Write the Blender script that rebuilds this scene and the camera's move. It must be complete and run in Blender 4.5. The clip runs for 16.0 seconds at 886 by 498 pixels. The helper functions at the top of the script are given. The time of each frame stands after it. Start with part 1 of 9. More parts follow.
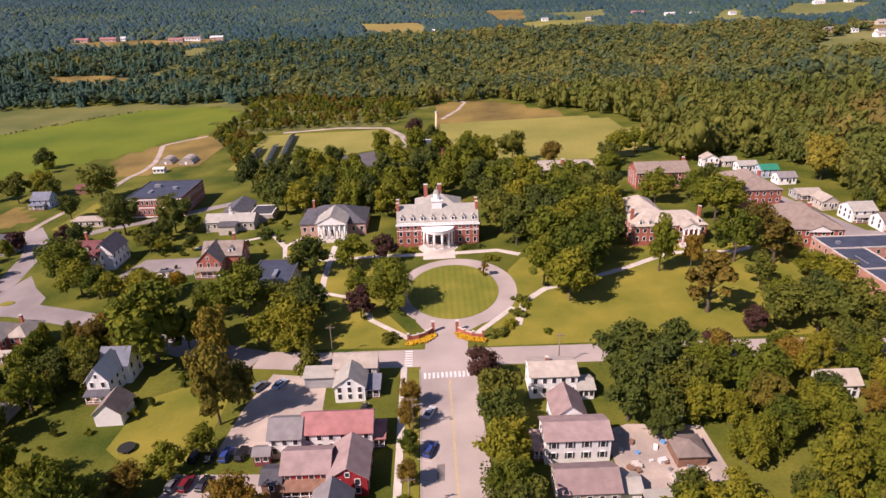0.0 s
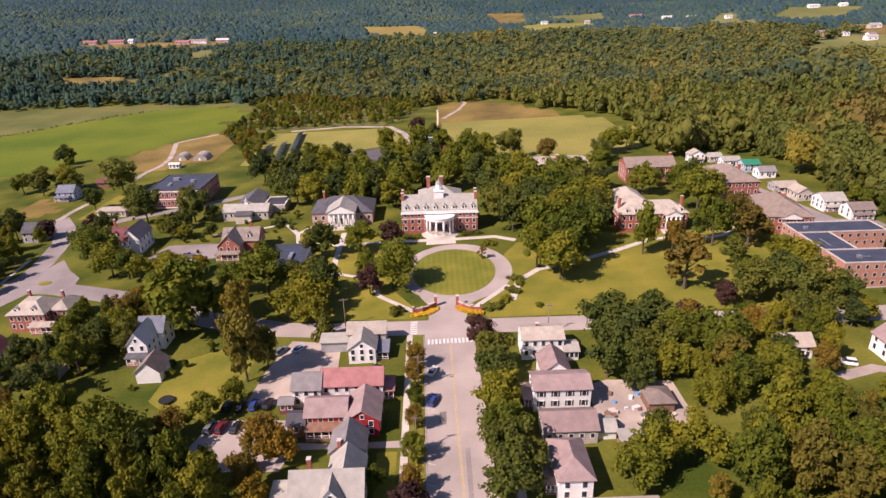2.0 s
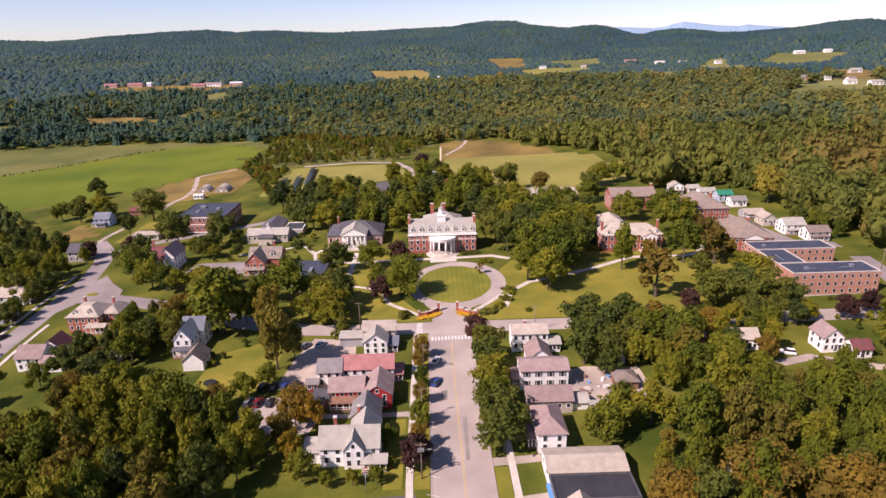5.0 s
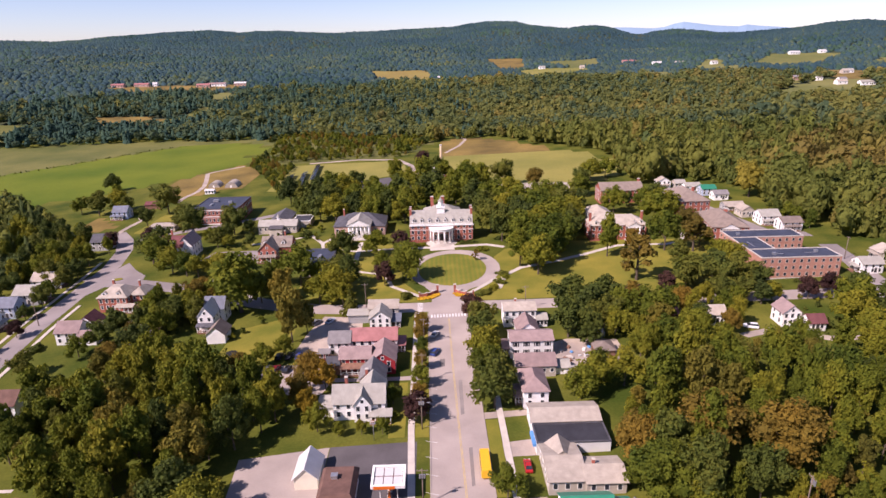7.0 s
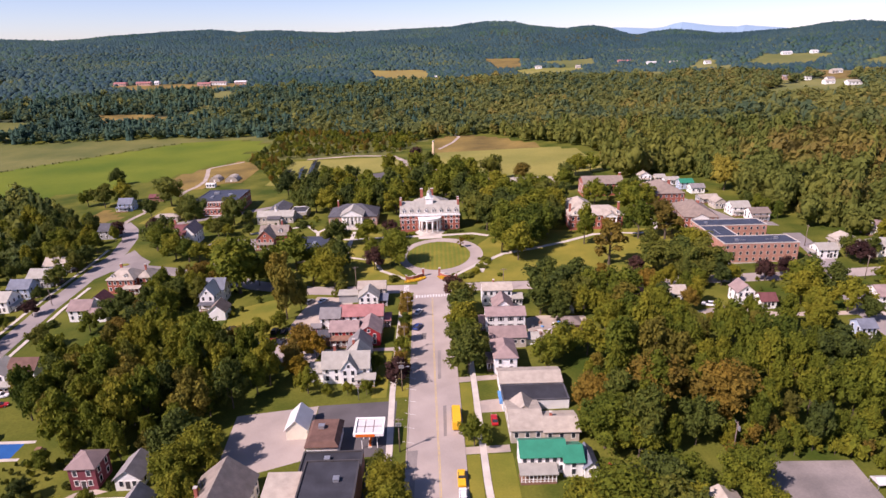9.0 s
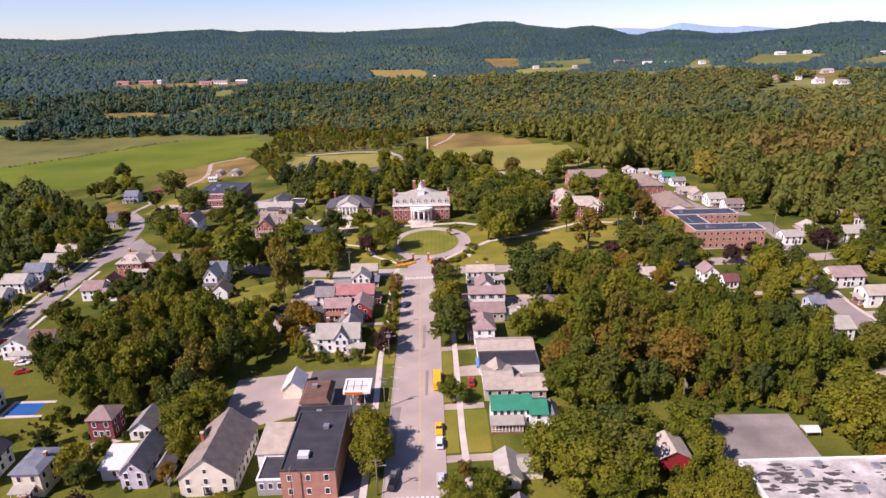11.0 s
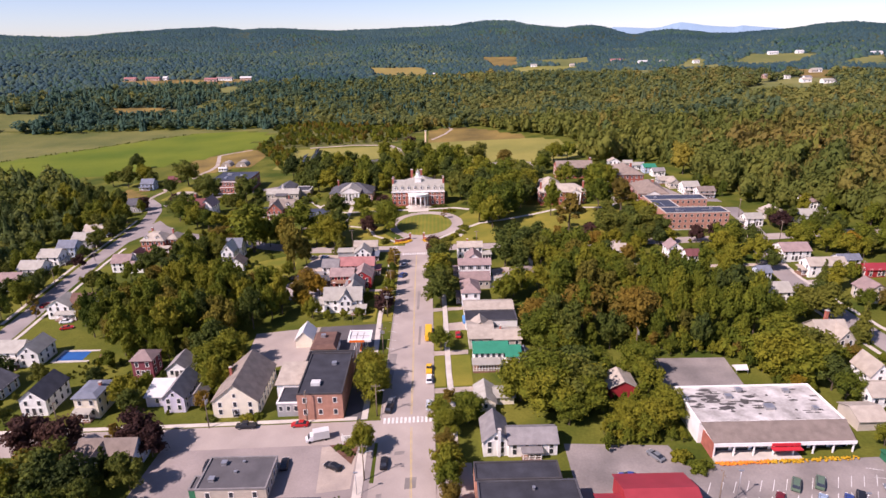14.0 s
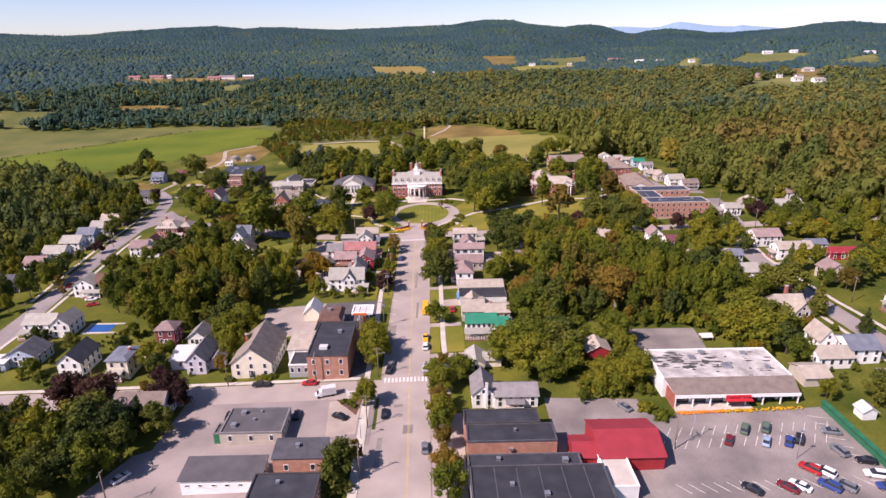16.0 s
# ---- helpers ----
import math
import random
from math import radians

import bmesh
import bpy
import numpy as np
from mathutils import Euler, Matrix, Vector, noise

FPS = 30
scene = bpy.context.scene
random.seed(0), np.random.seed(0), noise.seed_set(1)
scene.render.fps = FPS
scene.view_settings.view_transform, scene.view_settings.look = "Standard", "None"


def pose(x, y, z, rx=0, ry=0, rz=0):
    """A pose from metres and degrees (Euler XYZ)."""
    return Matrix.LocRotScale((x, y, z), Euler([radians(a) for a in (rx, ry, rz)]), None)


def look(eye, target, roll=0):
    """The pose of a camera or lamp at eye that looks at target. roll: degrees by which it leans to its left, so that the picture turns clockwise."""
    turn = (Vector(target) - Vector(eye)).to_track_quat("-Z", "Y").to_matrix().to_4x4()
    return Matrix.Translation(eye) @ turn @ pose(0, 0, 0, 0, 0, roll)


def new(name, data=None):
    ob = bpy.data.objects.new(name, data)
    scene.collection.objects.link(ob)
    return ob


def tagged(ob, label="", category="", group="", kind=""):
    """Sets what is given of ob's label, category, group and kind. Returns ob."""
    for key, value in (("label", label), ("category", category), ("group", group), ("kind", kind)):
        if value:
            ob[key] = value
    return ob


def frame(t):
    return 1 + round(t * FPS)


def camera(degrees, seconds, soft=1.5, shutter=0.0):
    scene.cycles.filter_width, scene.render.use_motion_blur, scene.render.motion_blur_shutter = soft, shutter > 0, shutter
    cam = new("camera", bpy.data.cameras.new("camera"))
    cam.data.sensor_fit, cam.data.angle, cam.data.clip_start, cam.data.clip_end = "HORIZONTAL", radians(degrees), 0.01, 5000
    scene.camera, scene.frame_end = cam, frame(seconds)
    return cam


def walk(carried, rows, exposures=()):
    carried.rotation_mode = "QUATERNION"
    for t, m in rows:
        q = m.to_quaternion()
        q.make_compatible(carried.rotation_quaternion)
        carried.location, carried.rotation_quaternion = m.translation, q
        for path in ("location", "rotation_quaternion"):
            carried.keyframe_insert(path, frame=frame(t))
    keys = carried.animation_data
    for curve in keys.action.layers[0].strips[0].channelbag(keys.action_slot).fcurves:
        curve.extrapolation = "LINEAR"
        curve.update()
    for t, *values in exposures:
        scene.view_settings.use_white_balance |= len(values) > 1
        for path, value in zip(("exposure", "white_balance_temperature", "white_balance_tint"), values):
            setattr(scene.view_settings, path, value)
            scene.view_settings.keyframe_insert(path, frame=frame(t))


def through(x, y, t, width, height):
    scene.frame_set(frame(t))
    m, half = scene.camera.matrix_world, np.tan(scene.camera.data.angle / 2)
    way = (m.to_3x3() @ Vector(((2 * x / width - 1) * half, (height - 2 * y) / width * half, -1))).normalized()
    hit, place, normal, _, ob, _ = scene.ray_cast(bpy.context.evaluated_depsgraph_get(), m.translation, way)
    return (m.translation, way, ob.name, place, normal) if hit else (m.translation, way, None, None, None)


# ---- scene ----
cam = camera(72.7, 16.0, soft=1.5)
PATH = [
    (0, (-2.303, -2.009, 91.488), (-0.638, 89.951, 52.237), -1.45),
    (0.5, (-2.579, -6.953, 91.687), (-0.931, 85.067, 52.578), -1.38),
    (1, (-2.797, -11.825, 91.937), (-1.189, 80.233, 52.915), -1.35),
    (1.5, (-2.960, -16.727, 92.317), (-1.391, 75.360, 53.360), -1.38),
    (2, (-3.163, -21.770, 92.673), (-1.597, 70.358, 53.814), -1.38),
    (2.5, (-3.339, -26.836, 92.935), (-1.789, 65.342, 54.193), -1.33),
    (3, (-3.387, -31.836, 93.249), (-1.905, 60.411, 54.670), -1.31),
    (3.5, (-3.503, -36.896, 93.615), (-2.066, 55.475, 55.332), -1.26),
    (4, (-3.680, -42.055, 94.022), (-2.231, 51.482, 58.686), -1.28),
    (4.2, (-3.633, -44.248, 94.018), (-2.128, 49.832, 60.155), -1.19),
    (4.45, (-3.650, -46.943, 94.276), (-2.283, 47.451, 61.291), -1.27),
    (4.8, (-3.674, -50.715, 94.637), (-2.348, 43.768, 61.911), -1.30),
    (6.5, (-3.791, -69.040, 96.393), (-2.471, 25.456, 63.702), -1.30),
    (7, (-3.277, -74.152, 96.614), (-2.068, 20.331, 63.878), -1.30),
    (7.5, (-2.370, -79.041, 96.739), (-1.223, 15.433, 63.976), -1.30),
    (8, (-0.993, -83.636, 96.751), (0.117, 10.838, 63.987), -1.30),
    (8.5, (0.757, -88.189, 96.739), (1.879, 6.286, 63.979), -1.28),
    (9, (2.768, -92.937, 96.801), (3.941, 1.529, 64.016), -1.20),
    (11.5, (8.520, -115.946, 96.098), (9.592, -21.465, 63.355), -1.10),
    (12, (9.092, -120.943, 96.135), (10.165, -26.477, 63.347), -1.08),
    (12.5, (9.504, -125.981, 96.202), (10.579, -31.531, 63.369), -1.03),
    (13, (9.816, -131.058, 96.301), (10.880, -36.628, 63.408), -0.97),
    (13.5, (10.138, -136.127, 96.422), (11.179, -41.716, 63.477), -0.92),
    (14, (10.445, -141.125, 96.509), (11.486, -46.725, 63.533), -0.87),
    (14.5, (10.709, -146.136, 96.584), (11.764, -51.748, 63.571), -0.82),
    (15, (11.016, -151.216, 96.673), (12.059, -56.839, 63.630), -0.80),
    (15.5, (11.389, -156.293, 96.716), (12.420, -61.923, 63.651), -0.80),
    (16, (11.759, -161.337, 96.693), (12.791, -66.975, 63.605), -0.80),
]
walk(cam, [(t, look(eye, target, roll)) for t, eye, target, roll in PATH], [(0, 0.5, 6950, 34), (4.0, 0.5, 6950, 34), (6.5, 0.5, 6600, 36), (16, 0.5, 6550, 34)])

# ---- world, sun ----
SUN_TO = Vector((-0.60, -0.385, 0.70)).normalized()
world = bpy.data.worlds.new("world")
scene.world = world
world.use_nodes = True
sky = world.node_tree.nodes.new("ShaderNodeTexSky")
sky.sky_type = 'NISHITA'
sky.sun_disc = False
sky.sun_elevation = math.asin(SUN_TO.z)
sky.sun_rotation = math.atan2(SUN_TO.x, SUN_TO.y)
sky.altitude = 200
sky.air_density = 0.8
sky.dust_density = 0.25
sky.ozone_density = 4.0
bg = world.node_tree.nodes["Background"]
bg.inputs[1].default_value = 0.1
world.node_tree.links.new(sky.outputs[0], bg.inputs[0])
sun = new("sun", bpy.data.lights.new("sun", "SUN"))
sun.data.energy = 5.0
sun.data.angle = radians(0.53)
sun.data.color = (1.0, 0.93, 0.84)
sun.matrix_world = look(SUN_TO * 500, (0, 0, 0))


# ---- materials ----
def lin(c):
    return (c[0], c[1], c[2], 1.0)


def mat(name, col, rough=0.85, var=0.22, scale=0.35, fine=6.0, bump=0.25, metal=0.0, col2=None, rnd=0.0, island=0.0, lines=None, spec=0.3, place=False):
    """Procedural surface: broad blotches, fine grain, optional tone by object or by piece, optional courses along z."""
    m = bpy.data.materials.new(name)
    m.use_nodes = True
    n, l = m.node_tree.nodes, m.node_tree.links
    bs = n["Principled BSDF"]
    bs.inputs["Roughness"].default_value = rough
    bs.inputs["Metallic"].default_value = metal
    bs.inputs["Specular IOR Level"].default_value = spec
    if place:
        tc = n.new("ShaderNodeNewGeometry").outputs["Position"]
    else:
        tc = n.new("ShaderNodeTexCoord").outputs["Object"]
    na = n.new("ShaderNodeTexNoise")
    na.inputs["Scale"].default_value = scale
    na.inputs["Detail"].default_value = 5
    nb = n.new("ShaderNodeTexNoise")
    nb.inputs["Scale"].default_value = fine
    nb.inputs["Detail"].default_value = 3
    l.new(tc, na.inputs["Vector"])
    l.new(tc, nb.inputs["Vector"])
    c2 = col2 if col2 else tuple(min(1, c * (1 + var)) for c in col)
    c1 = tuple(c * (1 - var) for c in col)
    ramp = n.new("ShaderNodeMapRange")
    ramp.inputs[1].default_value, ramp.inputs[2].default_value = 0.32, 0.68
    l.new(na.outputs["Fac"], ramp.inputs[0])
    mix = n.new("ShaderNodeMix")
    mix.data_type = 'RGBA'
    mix.inputs[6].default_value, mix.inputs[7].default_value = lin(c1), lin(c2)
    l.new(ramp.outputs[0], mix.inputs[0])
    out = mix.outputs[2]

    def tone(fac, low, high, out):
        r = n.new("ShaderNodeMapRange")
        r.inputs[3].default_value, r.inputs[4].default_value = low, high
        l.new(fac, r.inputs[0])
        v = n.new("ShaderNodeVectorMath")
        v.operation = 'SCALE'
        l.new(out, v.inputs[0])
        l.new(r.outputs[0], v.inputs["Scale"])
        return v.outputs[0]

    out = tone(nb.outputs["Fac"], 1 - var, 1 + var, out)
    if rnd:
        out = tone(n.new("ShaderNodeObjectInfo").outputs["Random"], 1 - rnd, 1 + rnd, out)
    if island:
        out = tone(n.new("ShaderNodeNewGeometry").outputs["Random Per Island"], 1 - island, 1 + island, out)
    height = nb.outputs["Fac"]
    if lines:
        wv = n.new("ShaderNodeTexWave")
        wv.bands_direction = 'Z'
        wv.wave_profile = 'SAW'
        wv.inputs["Scale"].default_value = 0.314 / lines
        wv.inputs["Distortion"].default_value = 0.3
        l.new(tc, wv.inputs["Vector"])
        ad = n.new("ShaderNodeMath")
        ad.operation = 'ADD'
        l.new(wv.outputs["Fac"], ad.inputs[0])
        l.new(nb.outputs["Fac"], ad.inputs[1])
        height = ad.outputs[0]
    bp = n.new("ShaderNodeBump")
    bp.inputs["Strength"].default_value = bump
    bp.inputs["Distance"].default_value = 0.06
    l.new(height, bp.inputs["Height"])
    l.new(bp.outputs[0], bs.inputs["Normal"])
    l.new(out, bs.inputs["Base Color"])
    return m


def leaf_mat(name, a, b, c, through=0.25, piece=0.26, patch=0.045, tone=0.3, own=False):
    """Foliage: tone by tree, by leaf clump and by broad patches; some light passes through. own: many trees in one mesh, each with its tone."""
    m = bpy.data.materials.new(name)
    m.use_nodes = True
    n, l = m.node_tree.nodes, m.node_tree.links
    bs = n["Principled BSDF"]
    bs.inputs["Roughness"].default_value = 0.75
    bs.inputs["Specular IOR Level"].default_value = 0.15
    oi = n.new("ShaderNodeObjectInfo")
    geo = n.new("ShaderNodeNewGeometry")
    ramp = n.new("ShaderNodeValToRGB")
    ramp.color_ramp.elements[0].color, ramp.color_ramp.elements[1].color = lin(a), lin(c)
    e = ramp.color_ramp.elements.new(0.5)
    e.color = lin(b)
    ns = n.new("ShaderNodeTexNoise")
    ns.inputs["Scale"].default_value = patch
    l.new(geo.outputs["Position"], ns.inputs["Vector"])
    vo = n.new("ShaderNodeTexVoronoi")
    vo.inputs["Scale"].default_value = 0.11
    l.new(geo.outputs["Position"], vo.inputs["Vector"])
    cell = n.new("ShaderNodeSeparateColor")
    l.new(vo.outputs["Color"], cell.inputs[0])
    s0 = n.new("ShaderNodeMath")
    s0.operation = 'MULTIPLY_ADD'
    s0.inputs[1].default_value = tone
    l.new(cell.outputs[0], s0.inputs[0])
    l.new(ns.outputs["Fac"], s0.inputs[2])
    s1 = n.new("ShaderNodeMath")
    s1.operation = 'MULTIPLY_ADD'
    s1.inputs[1].default_value = 0.7
    if own:
        kept_tone = n.new("ShaderNodeAttribute")
        kept_tone.attribute_name = "tone"
        l.new(kept_tone.outputs["Fac"], s1.inputs[0])
    else:
        l.new(oi.outputs["Random"], s1.inputs[0])
    l.new(s0.outputs[0], s1.inputs[2])
    s2 = n.new("ShaderNodeMath")
    s2.operation = 'MULTIPLY_ADD'
    s2.inputs[1].default_value = piece
    l.new(geo.outputs["Random Per Island"], s2.inputs[0])
    l.new(s1.outputs[0], s2.inputs[2])
    s3 = n.new("ShaderNodeMath")
    s3.operation = 'SUBTRACT'
    s3.inputs[1].default_value = 0.3 + 0.5 * (piece + tone)
    l.new(s2.outputs[0], s3.inputs[0])
    l.new(s3.outputs[0], ramp.inputs[0])
    nf = n.new("ShaderNodeTexNoise")
    nf.inputs["Scale"].default_value = 1.3
    nf.inputs["Detail"].default_value = 6
    nf.inputs["Roughness"].default_value = 0.75
    l.new(geo.outputs["Position"], nf.inputs["Vector"])
    mr = n.new("ShaderNodeMapRange")
    mr.inputs[1].default_value, mr.inputs[2].default_value = 0.3, 0.7
    mr.inputs[3].default_value, mr.inputs[4].default_value = 0.62, 1.38
    l.new(nf.outputs["Fac"], mr.inputs[0])
    sc = n.new("ShaderNodeVectorMath")
    sc.operation = 'SCALE'
    l.new(ramp.outputs[0], sc.inputs[0])
    l.new(mr.outputs[0], sc.inputs["Scale"])
    l.new(sc.outputs[0], bs.inputs["Base Color"])
    bp = n.new("ShaderNodeBump")
    bp.inputs["Strength"].default_value = 0.9
    bp.inputs["Distance"].default_value = 0.6
    l.new(nf.outputs["Fac"], bp.inputs["Height"])
    l.new(bp.outputs[0], bs.inputs["Normal"])
    tr = n.new("ShaderNodeBsdfTranslucent")
    l.new(sc.outputs[0], tr.inputs["Color"])
    mx = n.new("ShaderNodeMixShader")
    mx.inputs[0].default_value = through
    l.new(bs.outputs[0], mx.inputs[1])
    l.new(tr.outputs[0], mx.inputs[2])
    l.new(mx.outputs[0], n["Material Output"].inputs["Surface"])
    return m


GRASS = mat("grass", (0.062, 0.096, 0.012), 0.95, 0.32, 0.05, 1.6, 0.6, spec=0.1, col2=(0.138, 0.136, 0.022), place=True)
LAWN = mat("lawn", (0.14, 0.158, 0.014), 0.95, 0.22, 0.06, 2.2, 0.4, col2=(0.24, 0.2, 0.026), place=True)
LAWN_MOWN = LAWN.copy()
LAWN_MOWN.name = "striped_lawn"


def mowing(m):
    """Narrow greener bands where a mower passed, running north."""
    n, l = m.node_tree.nodes, m.node_tree.links
    base = n["Principled BSDF"].inputs["Base Color"]
    plain = base.links[0].from_socket
    geo = n.new("ShaderNodeNewGeometry")
    wave = n.new("ShaderNodeTexWave")
    wave.bands_direction = 'X'
    wave.inputs["Scale"].default_value = 0.15
    wave.inputs["Distortion"].default_value = 0.6
    wave.inputs["Detail Scale"].default_value = 0.4
    l.new(geo.outputs["Position"], wave.inputs["Vector"])
    tint = n.new("ShaderNodeMix")
    tint.data_type, tint.blend_type = 'RGBA', 'MULTIPLY'
    l.new(wave.outputs["Fac"], tint.inputs["Factor"])
    l.new(plain, tint.inputs["A"])
    tint.inputs["B"].default_value = (0.76, 0.93, 0.85, 1.0)
    l.new(tint.outputs["Result"], base)


mowing(LAWN_MOWN)
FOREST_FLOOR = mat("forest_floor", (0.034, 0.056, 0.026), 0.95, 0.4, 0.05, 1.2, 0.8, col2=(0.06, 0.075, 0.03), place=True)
FIELD_GREEN = mat("field_green", (0.088, 0.138, 0.014), 0.95, 0.15, 0.012, 0.6, 0.3, col2=(0.145, 0.17, 0.018), spec=0.1, place=True)
FIELD_ROUGH = mat("field_rough", (0.1, 0.122, 0.022), 0.95, 0.25, 0.02, 0.6, 0.4, col2=(0.15, 0.145, 0.035), place=True)
FIELD_PALE = mat("field_pale", (0.12, 0.14, 0.034), 0.95, 0.2, 0.012, 0.6, 0.3, col2=(0.18, 0.172, 0.05), place=True)
FIELD_GOLD = mat("field_gold", (0.19, 0.195, 0.036), 0.95, 0.2, 0.012, 0.6, 0.3, col2=(0.285, 0.245, 0.056), place=True)
FIELD_STUBBLE = mat("field_stubble", (0.25, 0.165, 0.045), 0.95, 0.2, 0.008, 0.6, 0.3, col2=(0.27, 0.22, 0.05), place=True)
FIELD_BROWN = mat("field_brown", (0.15, 0.108, 0.026), 0.95, 0.3, 0.03, 0.6, 0.5, col2=(0.24, 0.165, 0.04), place=True)
ASPHALT = mat("asphalt", (0.32, 0.27, 0.24), 0.9, 0.1, 0.07, 3.0, 0.15, col2=(0.405, 0.342, 0.3), place=True)
ASPHALT_SIDE = mat("asphalt_side", (0.235, 0.205, 0.195), 0.9, 0.12, 0.07, 3.0, 0.15, col2=(0.3, 0.262, 0.245), place=True)
ASPHALT_WORN = mat("asphalt_worn", (0.25, 0.212, 0.198), 0.9, 0.16, 0.06, 2.4, 0.2, col2=(0.34, 0.285, 0.26), place=True)
ASPHALT_LOT = mat("asphalt_lot", (0.2, 0.178, 0.165), 0.9, 0.2, 0.09, 2.0, 0.2, col2=(0.29, 0.252, 0.23), place=True)
ASPHALT_DARK = mat("asphalt_dark", (0.1, 0.09, 0.092), 0.85, 0.15, 0.15, 3.0, 0.15, place=True)
GRAVEL = mat("gravel", (0.36, 0.30, 0.26), 0.95, 0.2, 0.12, 3.0, 0.4, col2=(0.45, 0.37, 0.3), place=True)
CONCRETE = mat("concrete", (0.5, 0.45, 0.39), 0.9, 0.12, 0.3, 4.0, 0.2, place=True)
PAINT_WHITE = mat("road_paint_white", (0.62, 0.6, 0.57), 0.7, 0.2, 0.8, 8.0, 0.1, place=True)
PAINT_YELLOW = mat("road_paint_yellow", (0.5, 0.37, 0.14), 0.7, 0.15, 0.8, 8.0, 0.1, place=True)
BRICK = mat("brick", (0.36, 0.115, 0.078), 0.85, 0.18, 0.6, 9.0, 0.3, rnd=0.06, lines=0.3)
BRICK_PALE = mat("pale_pink_brick", (0.46, 0.29, 0.235), 0.85, 0.14, 0.6, 9.0, 0.3, rnd=0.05, lines=0.3)
BRICK_ORANGE = mat("brick_orange", (0.44, 0.22, 0.155), 0.85, 0.15, 0.6, 9.0, 0.3, rnd=0.06, lines=0.3)
WHITE = mat("white_siding", (0.85, 0.84, 0.81), 0.7, 0.06, 0.4, 7.0, 0.5, rnd=0.05, lines=0.2)
CREAM = mat("cream_siding", (0.8, 0.73, 0.58), 0.7, 0.07, 0.4, 7.0, 0.5, lines=0.2)
BEIGE = mat("beige_siding", (0.52, 0.46, 0.38), 0.75, 0.08, 0.4, 7.0, 0.5, rnd=0.1, lines=0.2)
GREY_WALL = mat("grey_siding", (0.36, 0.36, 0.36), 0.75, 0.08, 0.4, 7.0, 0.5, lines=0.2)
BLUE_WALL = mat("blue_siding", (0.42, 0.5, 0.62), 0.75, 0.08, 0.4, 7.0, 0.5, lines=0.2)
LILAC = mat("lilac_siding", (0.66, 0.62, 0.72), 0.75, 0.07, 0.4, 7.0, 0.5, lines=0.2)
RED_WALL = mat("red_siding", (0.36, 0.03, 0.035), 0.75, 0.12, 0.4, 7.0, 0.5, lines=0.2)
MAROON_WALL = mat("maroon_siding", (0.23, 0.06, 0.075), 0.75, 0.12, 0.4, 7.0, 0.5, lines=0.2)
TRIM = mat("white_trim", (0.8, 0.78, 0.74), 0.6, 0.06, 0.6, 6.0, 0.1)
TRIM_DARK = mat("dark_trim", (0.06, 0.055, 0.055), 0.6, 0.15, 0.6, 6.0, 0.1)
WOOD = mat("weathered_wood", (0.22, 0.12, 0.08), 0.85, 0.2, 0.8, 8.0, 0.3)
R_GREY = mat("grey_shingles", (0.22, 0.205, 0.2), 0.9, 0.16, 0.5, 5.0, 0.5, rnd=0.12, lines=0.3)
R_PINK = mat("faded_pink_shingles", (0.27, 0.195, 0.18), 0.9, 0.14, 0.5, 5.0, 0.5, rnd=0.1, lines=0.3)
R_TAN = mat("tan_shingles", (0.38, 0.33, 0.27), 0.9, 0.14, 0.5, 5.0, 0.5, rnd=0.08, lines=0.3)
R_ROSE = mat("rosy_brown_shingles", (0.235, 0.185, 0.15), 0.9, 0.14, 0.5, 5.0, 0.5, rnd=0.08, lines=0.3)
R_UMBER = mat("umber_shingles", (0.2, 0.16, 0.135), 0.9, 0.16, 0.5, 5.0, 0.5, lines=0.3)
R_RED = mat("rust_red_shingles", (0.34, 0.15, 0.14), 0.9, 0.16, 0.5, 5.0, 0.5, lines=0.3)
R_HALL = mat("weathered_brown_shingles", (0.24, 0.2, 0.165), 0.9, 0.18, 0.5, 5.0, 0.5, lines=0.3)
R_MAROON = mat("dark_maroon_shingles", (0.16, 0.06, 0.06), 0.9, 0.2, 0.5, 5.0, 0.5, lines=0.3)
R_BROWN = mat("brown_shingles", (0.14, 0.078, 0.06), 0.9, 0.2, 0.5, 5.0, 0.5, lines=0.3)
R_DARK = mat("dark_grey_shingles", (0.085, 0.085, 0.095), 0.9, 0.2, 0.5, 5.0, 0.5, rnd=0.15, lines=0.3)
R_SLATE = mat("blue_grey_slate", (0.15, 0.165, 0.2), 0.8, 0.16, 0.5, 5.0, 0.4, lines=0.3)
R_LIGHT = mat("pale_grey_slate", (0.335, 0.318, 0.275), 0.85, 0.12, 0.5, 5.0, 0.4, rnd=0.06, lines=0.3)
R_WHITE = mat("white_metal_roof", (0.58, 0.57, 0.55), 0.5, 0.06, 0.5, 5.0, 0.1)
R_GREEN = mat("green_metal_roof", (0.02, 0.2, 0.12), 0.45, 0.1, 0.5, 5.0, 0.1)
R_SCARLET = mat("scarlet_metal_roof", (0.3, 0.036, 0.046), 0.55, 0.1, 0.3, 5.0, 0.1)
MEMBRANE = mat("black_roof_membrane", (0.042, 0.043, 0.052), 0.8, 0.25, 0.25, 4.0, 0.2, rnd=0.2)
MEMBRANE_BLUE = mat("blue_black_roof_membrane", (0.046, 0.056, 0.082), 0.75, 0.2, 0.25, 4.0, 0.2)
MEMBRANE_GREY = mat("grey_roof_membrane", (0.095, 0.09, 0.094), 0.85, 0.15, 0.25, 4.0, 0.2)
STAINED_ROOF = mat("stained_white_roof", (0.36, 0.335, 0.305), 0.85, 0.3, 0.22, 1.5, 0.3, col2=(0.58, 0.55, 0.515))
